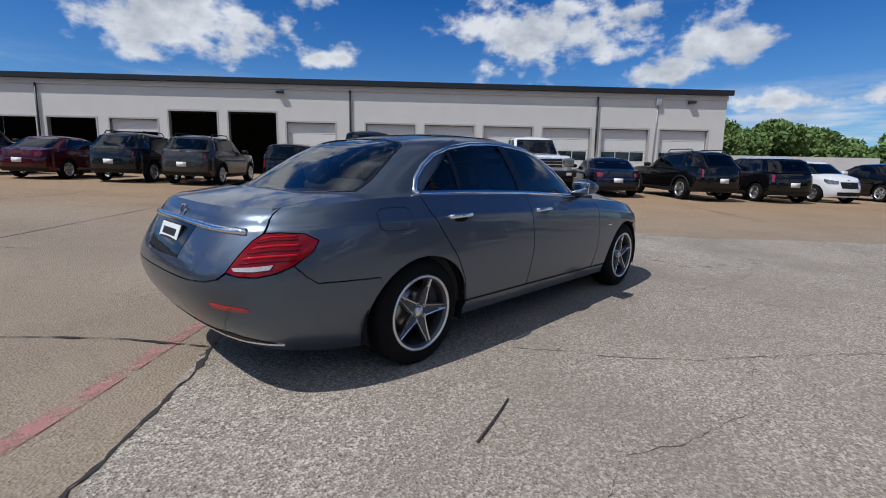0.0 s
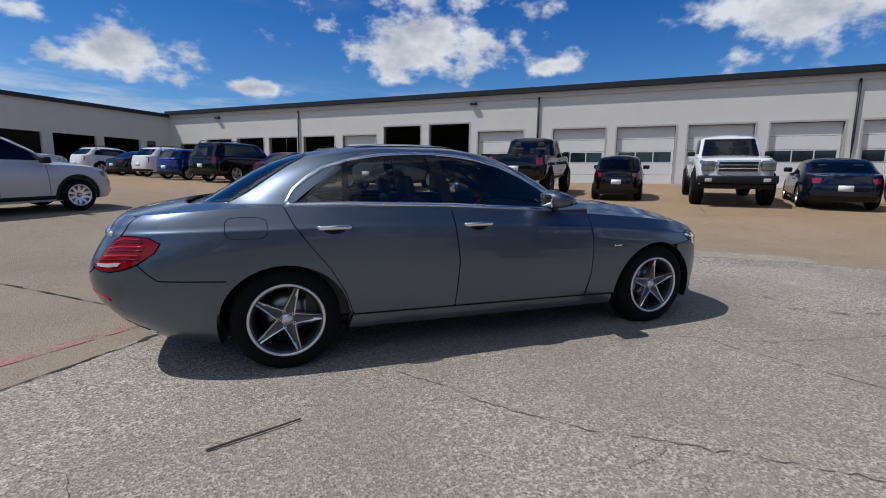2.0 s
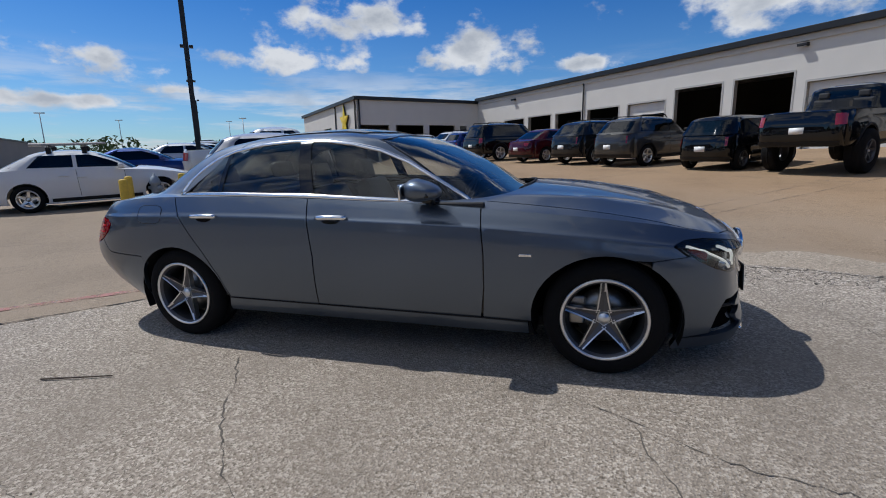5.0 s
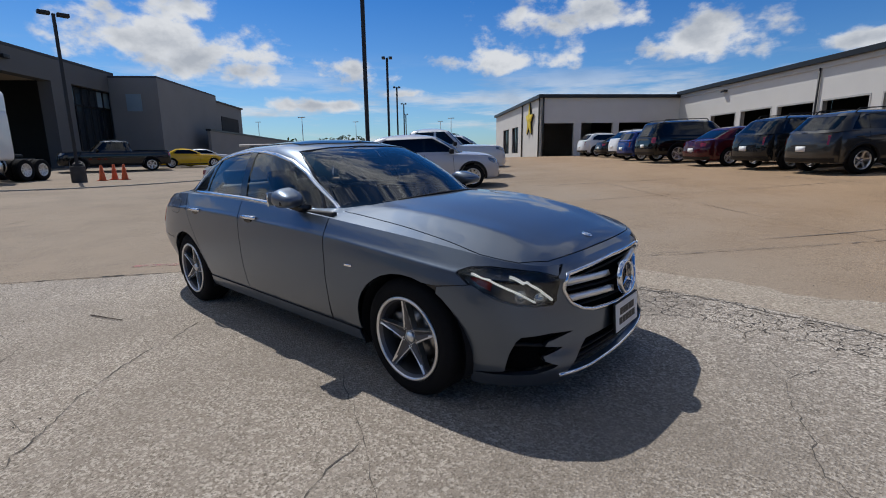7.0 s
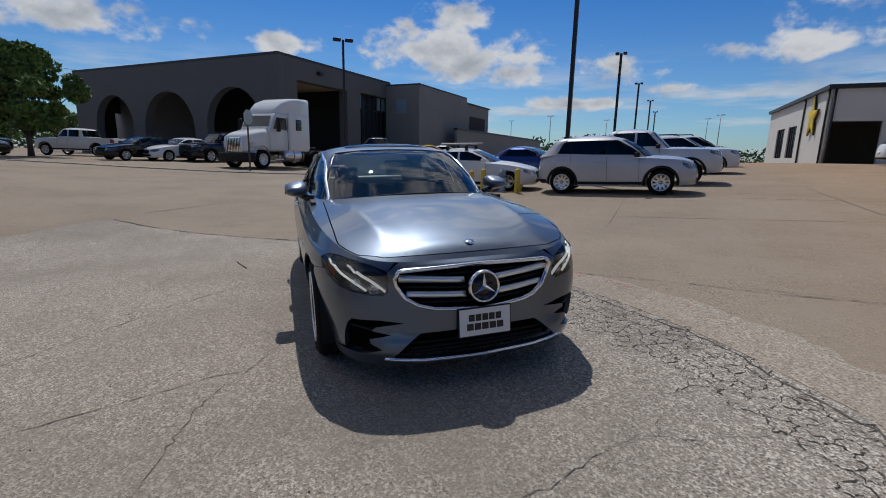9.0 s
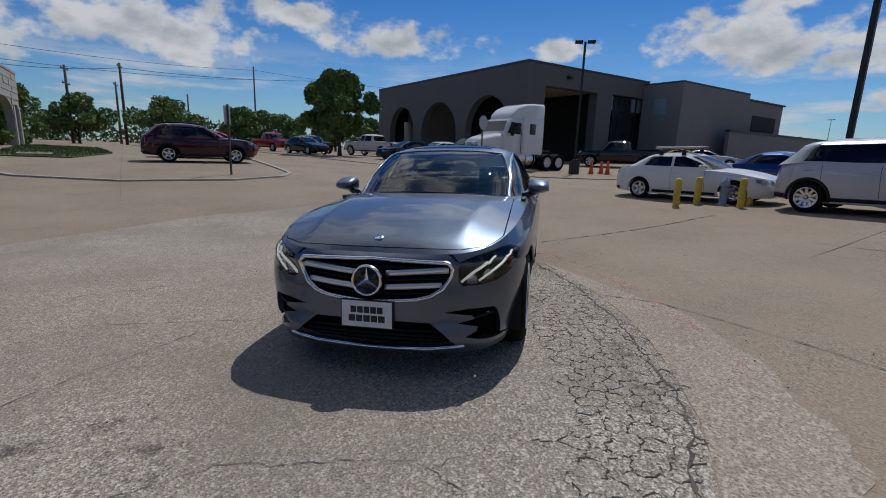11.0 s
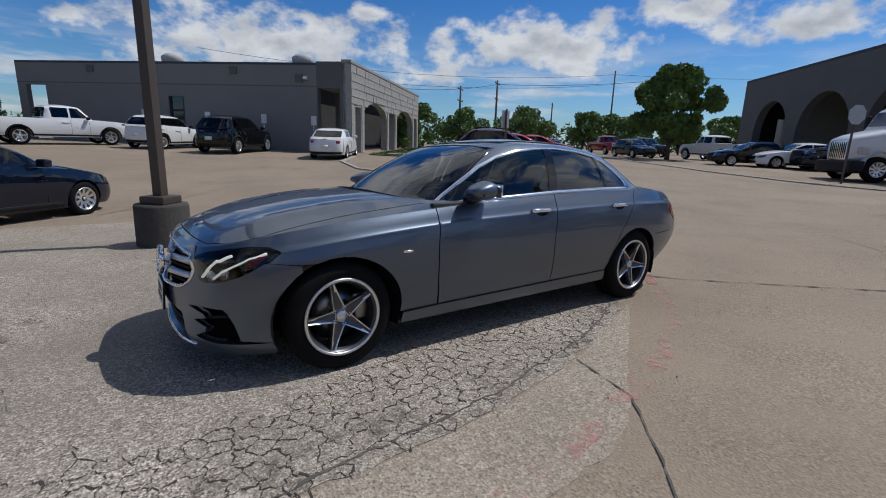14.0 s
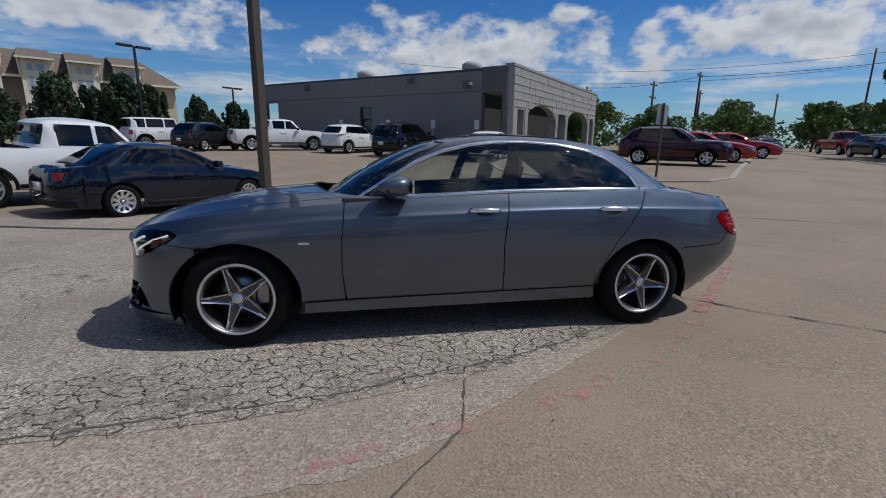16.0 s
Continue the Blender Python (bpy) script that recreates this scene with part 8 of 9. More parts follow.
def vehicle(name, kind, color, x, y, heading, label, category="car", group="", lift=0.0, rim=None, spokes=5, roof_color=None, size=1.0, wheel_style="silver", spin=0):
    parts, axles, r, Y, L = vehicle_shape(kind, **KINDS[kind])
    h = radians(heading)
    fx, fy = math.cos(h), math.sin(h)
    zc = gz(x, y)
    ax = gz(x + fx * 1.4, y + fy * 1.4) - gz(x - fx * 1.4, y - fy * 1.4)
    ay = gz(x - fy * 0.8, y + fx * 0.8) - gz(x + fy * 0.8, y - fx * 0.8)
    m = Matrix.Translation((x, y, zc + 0.004)) @ Matrix.Rotation(h, 4, "Z") @ Matrix.Rotation(-math.atan2(ax, 2.8), 4, "Y") @ Matrix.Rotation(math.atan2(ay, 1.6), 4, "X") @ Matrix.Scale(size, 4)
    root = empty(name, m, label, category, group)
    for nm, me, mt in parts:
        ob = new(nm, me)
        ob.parent = root
        if lift:
            ob.location.z = lift
        if isinstance(mt, str):
            ob.material_slots[0].link = "OBJECT"
            ob.material_slots[0].material = PAINTS[roof_color if (mt == "roofpaint" and roof_color) else color]
    big = r + (lift * 0.45 if lift else 0)
    wy = Y - 0.14 + (0.03 if lift else 0)
    for a in axles:
        for sd in (1, -1):
            add_wheel(root, a, sd * wy, big, round(big, 3), round(rim or r * 0.68, 3), 0.23 if not lift else 0.33, spokes, wheel_style, turn=spin + 20 * sd)
    return root


def on_row(s, d):
    p = CX * d + EX * s
    return float(p[0]), float(p[1])


def truck_face(root, lift):
    """Chrome grille, square lamps and bumper on the nose of a heavy pickup."""
    x = 5.75 - 1.12 - 3.65 / 2
    z = 1.0 + lift
    gr = link("chrome_grille", boxed(x - 0.06, x + 0.035, -0.52, 0.52, z - 0.24, z + 0.10, bevel=0.03), CHROME, root, "broad chrome grille")
    for k in range(3):
        link("grille_slot", boxed(x + 0.02, x + 0.042, -0.47, 0.47, z - 0.215 + k * 0.10, z - 0.145 + k * 0.10), BLACK_PLASTIC, gr, smooth=False)
    for sd in (1, -1):
        link("square_headlamp", boxed(x - 0.16, x + 0.015, *sorted((sd * 0.56, sd * 0.90)), z - 0.20, z + 0.08, bevel=0.03), HEAD_LENS, root)
        link("fog_lamp", boxed(x + 0.08, x + 0.135, *sorted((sd * 0.62, sd * 0.80)), z - 0.50, z - 0.40, bevel=0.02), WHITE_LENS, root)
    link("front_bumper", boxed(x - 0.12, x + 0.12, -0.98, 0.98, z - 0.55, z - 0.33, bevel=0.05), root.children[0].material_slots[0].material, root)
    link("bumper_valance", boxed(x - 0.12, x + 0.06, -0.90, 0.90, z - 0.70, z - 0.552, bevel=0.03), BLACK_PLASTIC, root)


NOSE_IN = 46.1
ROWS = "cars before the service bays"
for nm, kind, col, s, d, hd, lab, kw in (
        ("suv", "suv", "white", -30.2, 15.6, NOSE_IN, "white crossover parked nose-in before the wing", {}),
        ("saloon", "sedan", "darkgrey", -26.6, 15.6, NOSE_IN, "dark grey saloon parked nose-in", {}),
        ("suv", "suv", "white", -23.8, 15.2, NOSE_IN, "white crossover with red tail lamps parked nose-in", {}),
        ("hatchback", "mini", "blue", -20.3, 13.8, NOSE_IN, "bright blue hatchback parked nose-in", {}),
        ("large_suv", "bigsuv", "black", -17.3, 14.1, NOSE_IN, "large black estate SUV parked nose-in", {"rim": 0.29}),
        ("saloon", "sedan", "red", -13.6, 13.9, NOSE_IN, "dark red saloon parked nose-in", {}),
        ("suv", "suv", "darkgrey", -10.7, 13.8, NOSE_IN, "charcoal compact SUV parked nose-in", {}),
        ("suv", "suv", "grey", -8.35, 13.75, NOSE_IN, "olive grey compact SUV with roof rails", {}),
        ("hatchback", "mini", "black", -5.1, 13.6, NOSE_IN, "black tall hatchback parked nose-in", {"wheel_style": "black"}),
        ("pickup_truck", "pickup", "black", -2.55, 14.3, NOSE_IN, "lifted black crew-cab pickup on large off-road tyres", {"lift": 0.26, "rim": 0.27, "wheel_style": "black"}),
        ("coupe", "small", "black", 0.6, 14.3, NOSE_IN, "small black two-door coupe parked nose-in", {}),
        ("pickup_truck", "pickup", "white", 3.85, 14.4, NOSE_IN + 180, "white heavy-duty pickup facing out of its bay", {"lift": 0.22, "rim": 0.25, "wheel_style": "black"}),
        ("coupe", "coupe", "navy", 6.5, 13.7, NOSE_IN - 6, "dark blue two-door convertible with its roof up", {}),
        ("suv", "suv", "black", 9.2, 12.9, NOSE_IN + 6, "glossy black SUV parked nose-in", {}),
        ("hatchback", "mini", "black", 11.9, 12.6, NOSE_IN, "black tall hatchback with a white roof", {"roof_color": "white"}),
        ("small_car", "small", "white", 14.2, 13.0, NOSE_IN - 175, "small white hatchback with black stripes", {}),
        ("saloon", "sedan", "black", 17.8, 14.0, NOSE_IN, "black saloon at the end of the row", {})):
    px, py = on_row(s, d)
    made = vehicle(nm, kind, col, px, py, hd, lab, "pickup truck" if kind == "pickup" else "car", ROWS, **kw)
    if "facing out" in lab:
        truck_face(made, kw["lift"])

# across the drive behind the saloon
vehicle("suv", "crossover", "pearl", -7.08, 8.34, 45.0, "pearl white crossover SUV with black wheel arches", "car", "cars in the yard", spin=10, spokes=10)
vehicle("pickup_truck", "pickup", "silver", -9.3, 10.9, 45.0, "silver pickup with a black bull bar", "pickup truck", "cars in the yard")
racked = vehicle("saloon", "sedan", "white", -10.6, 5.35, 51.0, "white saloon with a roof rack parked behind yellow bollards", "car", "cars in the yard", size=0.95)
for xx in (-0.15, -0.85):
    link("rack_bar", boxed(xx - 0.03, xx + 0.03, -0.62, 0.62, 1.53, 1.56, bevel=0.01), BLACK_PLASTIC, racked)
    for sd in (1, -1):
        link("rack_foot", boxed(xx - 0.05, xx + 0.05, *sorted((sd * 0.56, sd * 0.66)), 1.37, 1.535, bevel=0.015), BLACK_PLASTIC, racked)
bm = bmesh.new()
tube(bm, [(-1.25, -0.1, 1.60), (-0.95, -0.1, 1.595), (-0.1, -0.1, 1.60), (0.30, -0.1, 1.63)], 0.16, 12, 0.10)
for v in bm.verts:
    v.co.z = 1.60 + (v.co.z - 1.60) * 0.28
link("roof_board", bm, mat("board_bag_grey", (0.36, 0.33, 0.31), 0.7, var=0.15), racked)
vehicle("saloon", "coupe", "blue", -13.2, 9.2, 45.0, "bright blue coupe parked in the yard", "car", "cars in the yard")
vehicle("saloon", "sedan", "silver", -15.0, 13.0, 45.0, "silver saloon parked in the yard", "car", "cars in the yard")
vehicle("suv", "suv", "white", -12.2, 16.0, 45.0, "white SUV parked in the yard", "car", "cars in the yard")
vehicle("saloon", "sedan", "navy", -18.5, 17.0, 45.0, "dark saloon parked in the yard", "car", "cars in the yard")
vehicle("saloon", "sedan", "white", -21.0, 20.5, 45.0, "white saloon parked in the yard", "car", "cars in the yard")
vehicle("suv", "suv", "silver", -24.0, 24.0, 45.0, "silver SUV parked in the yard", "car", "cars in the yard")
vehicle("van", "van", "white", -16.5, 21.0, 45.0, "white van parked in the yard", "van", "cars in the yard")
vehicle("pickup_truck", "pickup", "darkgrey", -31.4, 5.9, -100.0, "dark grey crew-cab pickup beside the stucco building", "pickup truck", size=1.0)
vehicle("sports_car", "coupe", "yellow", -33.3, 11.1, 75.0, "yellow sports coupe beside the yard wall", "car")
vehicle("coupe", "coupe", "silver", -35.6, 13.2, 75.0, "silver coupe beside the yard wall", "car")
for px, py, col, kind, lab in ((-29.2, -9.3, "black", "sedan", "black saloon before the arches"), (-29.8, -7.2, "white", "sedan", "white saloon before the arches"), (-30.0, -4.9, "navy", "bigsuv", "dark blue SUV before the arches")):
    vehicle("saloon" if kind == "sedan" else "large_suv", kind, col, px, py, -44.0, lab, "car", "cars before the arches")
vehicle("pickup_truck", "pickup", "white", -35.0, -14.2, -112.0, "white pickup before the arcade building", "pickup truck")
vehicle("saloon", "sedan", "darkgrey", -32.0, -19.0, 63.0, "dark grey saloon under the tree", "car", "cars by the road")
vehicle("suv", "suv", "darkgrey", -37.0, -21.0, 63.0, "dark SUV under the tree", "car", "cars by the road")
vehicle("pickup_truck", "pickup", "brightred", -39.0, -26.6, 60.0, "red pickup beside the road", "pickup truck", "cars by the road")
vehicle("saloon", "sedan", "black", -37.0, -32.0, 60.0, "dark saloon beside the road", "car", "cars by the road")

# before the shop
vehicle("saloon", "sedan", "white", -6.9, -19.4, -124.0, "white saloon parked before the shop corner", "car", "cars before the shop", size=0.97)
vehicle("suv", "crossover", "black", -3.0, -23.0, -132.0, "black SUV parked before the shop", "car", "cars before the shop", size=1.10)
vehicle("suv", "crossover", "white", -0.1, -25.6, -132.0, "white crossover parked before the shop", "car", "cars before the shop")
vehicle("pickup_truck", "pickup", "white", 4.3, -27.2, -160.0, "white crew-cab pickup before the shop", "pickup truck", "cars before the shop")
vehicle("saloon", "suv", "darkgrey", 8.2, -26.5, -118.0, "dark crossover parked on the lot", "car", "cars before the shop", size=0.95)
vehicle("off_roader", "jeep", "white", 10.8, -27.5, -140.0, "white square off-roader with a black soft top", "car", "cars before the shop")
vehicle("saloon", "sedan", "navy", 4.56, -7.82, -134.5, "dark navy saloon with silver wheels parked near the lamp post", "car", spin=12, spokes=10)
vehicle("pickup_truck", "pickup", "white", 7.0, -8.95, -134.5, "white crew-cab pickup with a chrome handle", "pickup truck")
vehicle("crossover_suv", "suv", "maroon", -13.5, -14.1, 136.0, "maroon seven-seat crossover parked on the sloping bay", "car", "red cars by the lawn", size=0.96)
vehicle("saloon", "sedan", "brightred", -16.9, -16.4, 136.0, "red saloon parked beyond the crossover", "car", "red cars by the lawn")
vehicle("saloon", "sedan", "brightred", -22.1, -19.8, 136.0, "red hatchback parked beside the drive", "car", "red cars by the lawn")


# ---- lorry tractor ----
LORRY_WHITE = paint("lorry_white_paint", (0.72, 0.72, 0.71), 0.0)


def lorry(x, y, heading):
    root = empty("lorry_tractor", Matrix.Translation((x, y, gz(x, y) + 0.004)) @ Matrix.Rotation(radians(heading), 4, "Z"), "white sleeper-cab lorry tractor with a chrome grille and fuel tank", "lorry")

    def hull(name, rows, m, n=16, e=5.0):
        """Body lofted through rows of (x, half width, z low, z high)."""
        bm = bmesh.new()
        rings = []
        for xx, hw, z0, z1 in rows:
            c, hh = (z0 + z1) / 2, (z1 - z0) / 2
            rings.append([bm.verts.new((xx, hw * math.copysign(abs(math.cos(t)) ** (2 / e), math.cos(t)), c + hh * math.copysign(abs(math.sin(t)) ** (2 / e), math.sin(t)))) for t in np.linspace(0, 2 * math.pi, 4 * n, endpoint=False) + 0.02])
        for a, b in zip(rings, rings[1:]):
            for k in range(len(a)):
                bm.faces.new((a[k], a[(k + 1) % len(a)], b[(k + 1) % len(a)], b[k]))
        bm.faces.new(rings[0])
        bm.faces.new(rings[-1][::-1])
        bmesh.ops.recalc_face_normals(bm, faces=bm.faces)
        return link(name, bm, m, root)

    hull("bonnet", [(3.25, 0.62, 0.85, 1.50), (3.18, 0.80, 0.75, 1.62), (2.7, 0.95, 0.75, 1.78), (2.0, 1.05, 0.75, 1.93), (1.45, 1.10, 0.75, 2.02)], LORRY_WHITE)
    cab = hull("cab", [(1.55, 1.10, 0.85, 2.02), (1.42, 1.12, 0.85, 2.15), (1.05, 1.15, 0.85, 2.72), (0.9, 1.17, 0.85, 2.80), (-0.1, 1.20, 0.85, 2.85)], LORRY_WHITE, e=9)
    hull("sleeper", [(-0.08, 1.21, 0.85, 2.90), (-0.2, 1.22, 0.85, 2.95), (-2.0, 1.23, 0.85, 2.95), (-2.08, 1.20, 0.88, 2.90)], LORRY_WHITE, e=12)
    hull("roof_fairing", [(0.95, 0.85, 2.62, 2.82), (0.7, 1.0, 2.62, 3.10), (0.3, 1.08, 2.62, 3.38), (-0.4, 1.14, 2.62, 3.60), (-1.2, 1.18, 2.62, 3.68), (-2.06, 1.20, 2.62, 3.70)], LORRY_WHITE, e=7)
    bm = bmesh.new()
    ws = [bm.verts.new(p) for p in ((1.475, -0.95, 2.10), (1.475, 0.95, 2.10), (1.14, 0.92, 2.66), (1.14, -0.92, 2.66))]
    bm.faces.new(ws)
    link("windscreen", bm, PANE, root, smooth=False)
    for sd in (1, -1):
        bm = bmesh.new()
        q = [bm.verts.new(p) for p in ((1.28, sd * 1.155, 2.0), (0.15, sd * 1.215, 1.95), (0.15, sd * 1.215, 2.55), (0.98, sd * 1.18, 2.58))]
        bm.faces.new(q)
        link("side_window", bm, PANE, root, smooth=False)
        link("sleeper_window", boxed(-1.25, -0.70, *sorted((sd * 1.225, sd * 1.245)), 1.98, 2.55, bevel=0.008), PANE, root)
        link("door_mirror", boxed(1.05, 1.22, *sorted((sd * 1.32, sd * 1.52)), 1.85, 2.55, bevel=0.03), BLACK_PLASTIC, root)
        link("door_gap", boxed(0.05, 0.075, *sorted((sd * 1.205, sd * 1.216)), 0.9, 2.6), GLOSS_BLACK, root, smooth=False)
        bm = lathe(bmesh.new(), [(0.0, -0.75), (0.30, -0.75), (0.33, -0.70), (0.33, 0.70), (0.30, 0.75), (0.0, 0.75)], 24, "x")
        bmesh.ops.translate(bm, verts=bm.verts, vec=(-0.45, sd * 0.92, 0.66))
        tank = link("fuel_tank", bm, ALLOY, root)
        for xx in (-0.9, 0.0):
            bm = lathe(bmesh.new(), [(0.335, xx - 0.48), (0.345, xx - 0.48), (0.345, xx - 0.40), (0.335, xx - 0.40)], 20, "x")
            bmesh.ops.translate(bm, verts=bm.verts, vec=(0, sd * 0.92, 0.66))
            link("tank_strap", bm, STEEL, tank)
        link("headlamp", boxed(2.62, 3.05, *sorted((sd * 0.82, sd * 1.0)), 1.02, 1.28, bevel=0.05), WHITE_LENS, root)
        link("step", boxed(0.5, 1.3, *sorted((sd * 0.85, sd * 1.18)), 0.42, 0.50, bevel=0.02), ALLOY, root)
        # wheel arch wing over the steer wheel
        bm = bmesh.new()
        arcs = [[bm.verts.new((2.25 + 0.62 * math.cos(t), yy, 0.52 + 0.62 * math.sin(t))) for t in np.linspace(0.15, math.pi - 0.1, 14)] for yy in (sd * 0.72, sd * 1.16)]
        for i in range(13):
            bm.faces.new((arcs[0][i], arcs[0][i + 1], arcs[1][i + 1], arcs[1][i]))
        link("wheel_wing", bm, LORRY_WHITE, root)
    gr = link("grille", boxed(3.20, 3.30, -0.52, 0.52, 0.80, 1.52, bevel=0.05), CHROME, root, "chrome grille")
    for k in range(9):
        link("grille_bar", boxed(3.295, 3.31, -0.46 + k * 0.115 - 0.02, -0.46 + k * 0.115 + 0.02, 0.86, 1.46), GLOSS_BLACK, gr, smooth=False)
    link("bumper", boxed(2.7, 3.42, -1.15, 1.15, 0.32, 0.78, bevel=0.10), BLACK_PLASTIC, root)
    for yy in (-0.42, 0.42):
        link("chassis_rail", boxed(-4.6, 2.6, yy - 0.05, yy + 0.05, 0.70, 0.98, bevel=0.01), BLACK_PLASTIC, root)
    link("fifth_wheel", boxed(-3.8, -2.8, -0.45, 0.45, 1.0, 1.14, bevel=0.04), BLACK_PLASTIC, root)
    for a, duals in ((2.25, False), (-2.75, True), (-3.95, True)):
        for sd in (1, -1):
            for off in ((0.0,) if not duals else (0.0, 0.34)):
                add_wheel(root, a * 0.84, sd * (1.03 - off), 0.505, 0.505, 0.30, 0.29, 10, "silver")
    for ob in root.children:
        if not ob.name.startswith("wheel") or ob.name.startswith("wheel_wing"):
            ob.scale = (0.84, 1.0, 1.07)
    return root


lorry(-24.6, -1.49, -44.0)

# ---- lamp posts and other posts ----
POST_BROWN = mat("bronze_post_paint", (0.075, 0.058, 0.045), 0.55, 0.2, var=0.15, scale=2, fine=30)
BASE_CONC = mat("dark_cast_base", (0.055, 0.05, 0.044), 0.9, var=0.3, scale=4, fine=30, bump=0.5)
POST_BLACK = mat("black_post_paint", (0.018, 0.018, 0.02), 0.5, 0.2, var=0.1)
WOOD_POLE = mat("weathered_pole_wood", (0.085, 0.065, 0.05), 0.9, var=0.3, scale=1, fine=20, bump=0.4, stretch=(1, 1, 0.1))


def lamp_post(x, y, h, base_r, base_h, side=0.11, m=POST_BLACK, head=True, label="", turn=45, reach=0.95):
    z = gz(x, y)
    root = empty("lamp_post", Matrix.Translation((x, y, z - 0.02)) @ Matrix.Rotation(radians(turn), 4, "Z"), label, "lamp post", "lamp posts")
    if base_r:
        link("base", lathe(bmesh.new(), [(base_r * 1.02, 0.0), (base_r, 0.02), (base_r * 0.98, base_h - 0.03), (base_r * 0.95, base_h), (0.0, base_h + 0.005)], 36, "z"), BASE_CONC, root)
        link("foot_cover", boxed(-side * 1.35, side * 1.35, -side * 1.35, side * 1.35, base_h, base_h + 0.11, bevel=0.02), m, root, smooth=False)
    bm = boxed(-side / 2, side / 2, -side / 2, side / 2, base_h, h, bevel=side * 0.08)
    link("post", bm, m, root, smooth=False)
    if head:
        for sg in (1, -1):
            link("lamp_head", boxed(*sorted((sg * 0.12, sg * reach)), -0.17, 0.17, h - 0.08, h + 0.06, bevel=0.03), m, root)
    return root


lamp_post(1.97, -4.16, 9.0, 0.345, 0.60, 0.135, POST_BROWN, True, "square bronze lamp post on a round dark base", turn=-44)
for px, py, top in ((-11.4, 9.5, 8.0), (-21.0, 19.3, 7.8), (-30.6, 29.1, 7.9), (-40.0, 39.0, 7.9), (-50.0, 49.0, 7.9)):
    lamp_post(px, py, top - gz(px, py), 0.40, 0.9, 0.15, POST_BLACK, True, "tall black lamp post on a concrete base among parked cars", reach=0.34)
lamp_post(-23.6, 2.5, 7.6 - 0.38, 0.30, 0.75, 0.12, POST_BLACK, True, "black lamp post beside the stucco building", turn=90, reach=0.55)
lamp_post(10.3, -45.4, 5.2, 0.0, 0.0, 0.12, POST_BLACK, True, "thin lamp post behind the shop")
lamp_post(12.79, -30.0, 6.1, 0.0, 0.0, 0.12, POST_BLACK, True, "lamp post before the hotel")
for k, (x, y, h) in enumerate(((-125, 78, 13), (-150, 118, 15), (-105, 124, 14), (-160, 52, 13), (-90, 165, 16), (-135, 152, 16), (-175, 90, 15))):
    bm = bmesh.new()
    tube(bm, [(0, 0, 0), (0, 0, h)], 0.16, 6, 0.1)
    box(bm, -1.1, 1.1, -0.1, 0.1, h - 0.25, h)
    ob = link("floodlight_mast", bm, mat("galvanised_steel", (0.42, 0.43, 0.44), 0.5, 0.5, var=0.1))
    ob.location = (x, y, 0.8)
    ob.rotation_euler.z = 0.6
    tagged(ob, "tall grey floodlight mast far beyond the lot", "mast", "floodlight masts")


def power_pole(x, y, h, arms=1, lean=0.0, group="power poles"):
    root = empty("power_pole", Matrix.Translation((x, y, gz(x, y) - 0.1)) @ Matrix.Rotation(radians(35), 4, "Z") @ Matrix.Rotation(radians(lean), 4, "Y"), "weathered wooden power pole with crossarms", "power pole", group)
    bm = bmesh.new()
    tube(bm, [(0, 0, 0), (0, 0, h * 0.5), (0, 0, h)], 0.19, 10, 0.12)
    link("pole", bm, WOOD_POLE, root)
    for k in range(arms):
        link("crossarm", boxed(-1.2, 1.2, -0.06, 0.06, h - 0.5 - k * 1.6, h - 0.36 - k * 1.6, bevel=0.01), WOOD_POLE, root)
        for xx in (-1.05, 0.0, 1.05):
            bm = lathe(bmesh.new(), [(0.0, 0.16), (0.05, 0.15), (0.06, 0.05), (0.03, 0.0)], 8, "z")
            bmesh.ops.translate(bm, verts=bm.verts, vec=(xx, 0, h - 0.36 - k * 1.6))
            link("insulator", bm, STEEL, root)
    return root


power_pole(-79.3, -55.4, 15.2, 0, 2.5)
power_pole(-45.0, -50.6, 8.8 + 1.0, 1)
power_pole(-40.5, -53.5, 8.8, 2)
power_pole(-62.0, -30.5, 10.6, 1)
power_pole(-30.0, -52.0, 7.6, 1)
power_pole(-92.0, -48.0, 10.5, 1)
power_pole(-74.0, -66.0, 9.5, 1)
power_pole(-55.0, -62.0, 9.0, 1)
WIRE = mat("power_cable", (0.02, 0.02, 0.022), 0.6)
for k, (a, b, sag) in enumerate((((-79.3, -55.4, 15.4), (-10.0, -78.0, 14.0), 2.0), ((-79.3, -55.4, 13.6), (-10.0, -78.0, 12.2), 2.0), ((-79.3, -55.4, 15.4), (-110.0, 5.0, 15.0), 1.6), ((-45.0, -50.6, 10.0), (-30.0, -52.0, 8.2), 0.4), ((-45.0, -50.6, 10.0), (-62.0, -30.5, 11.0), 0.5))):
    a, b = Vector(a), Vector(b)
    bm = bmesh.new()
    tube(bm, [a.lerp(b, t) - Vector((0, 0, sag * 4 * t * (1 - t))) for t in np.linspace(0, 1, 14)], 0.028, 4)
    tagged(link("power_cable", bm, WIRE), "thin black overhead power cable", "cable", "power cables")


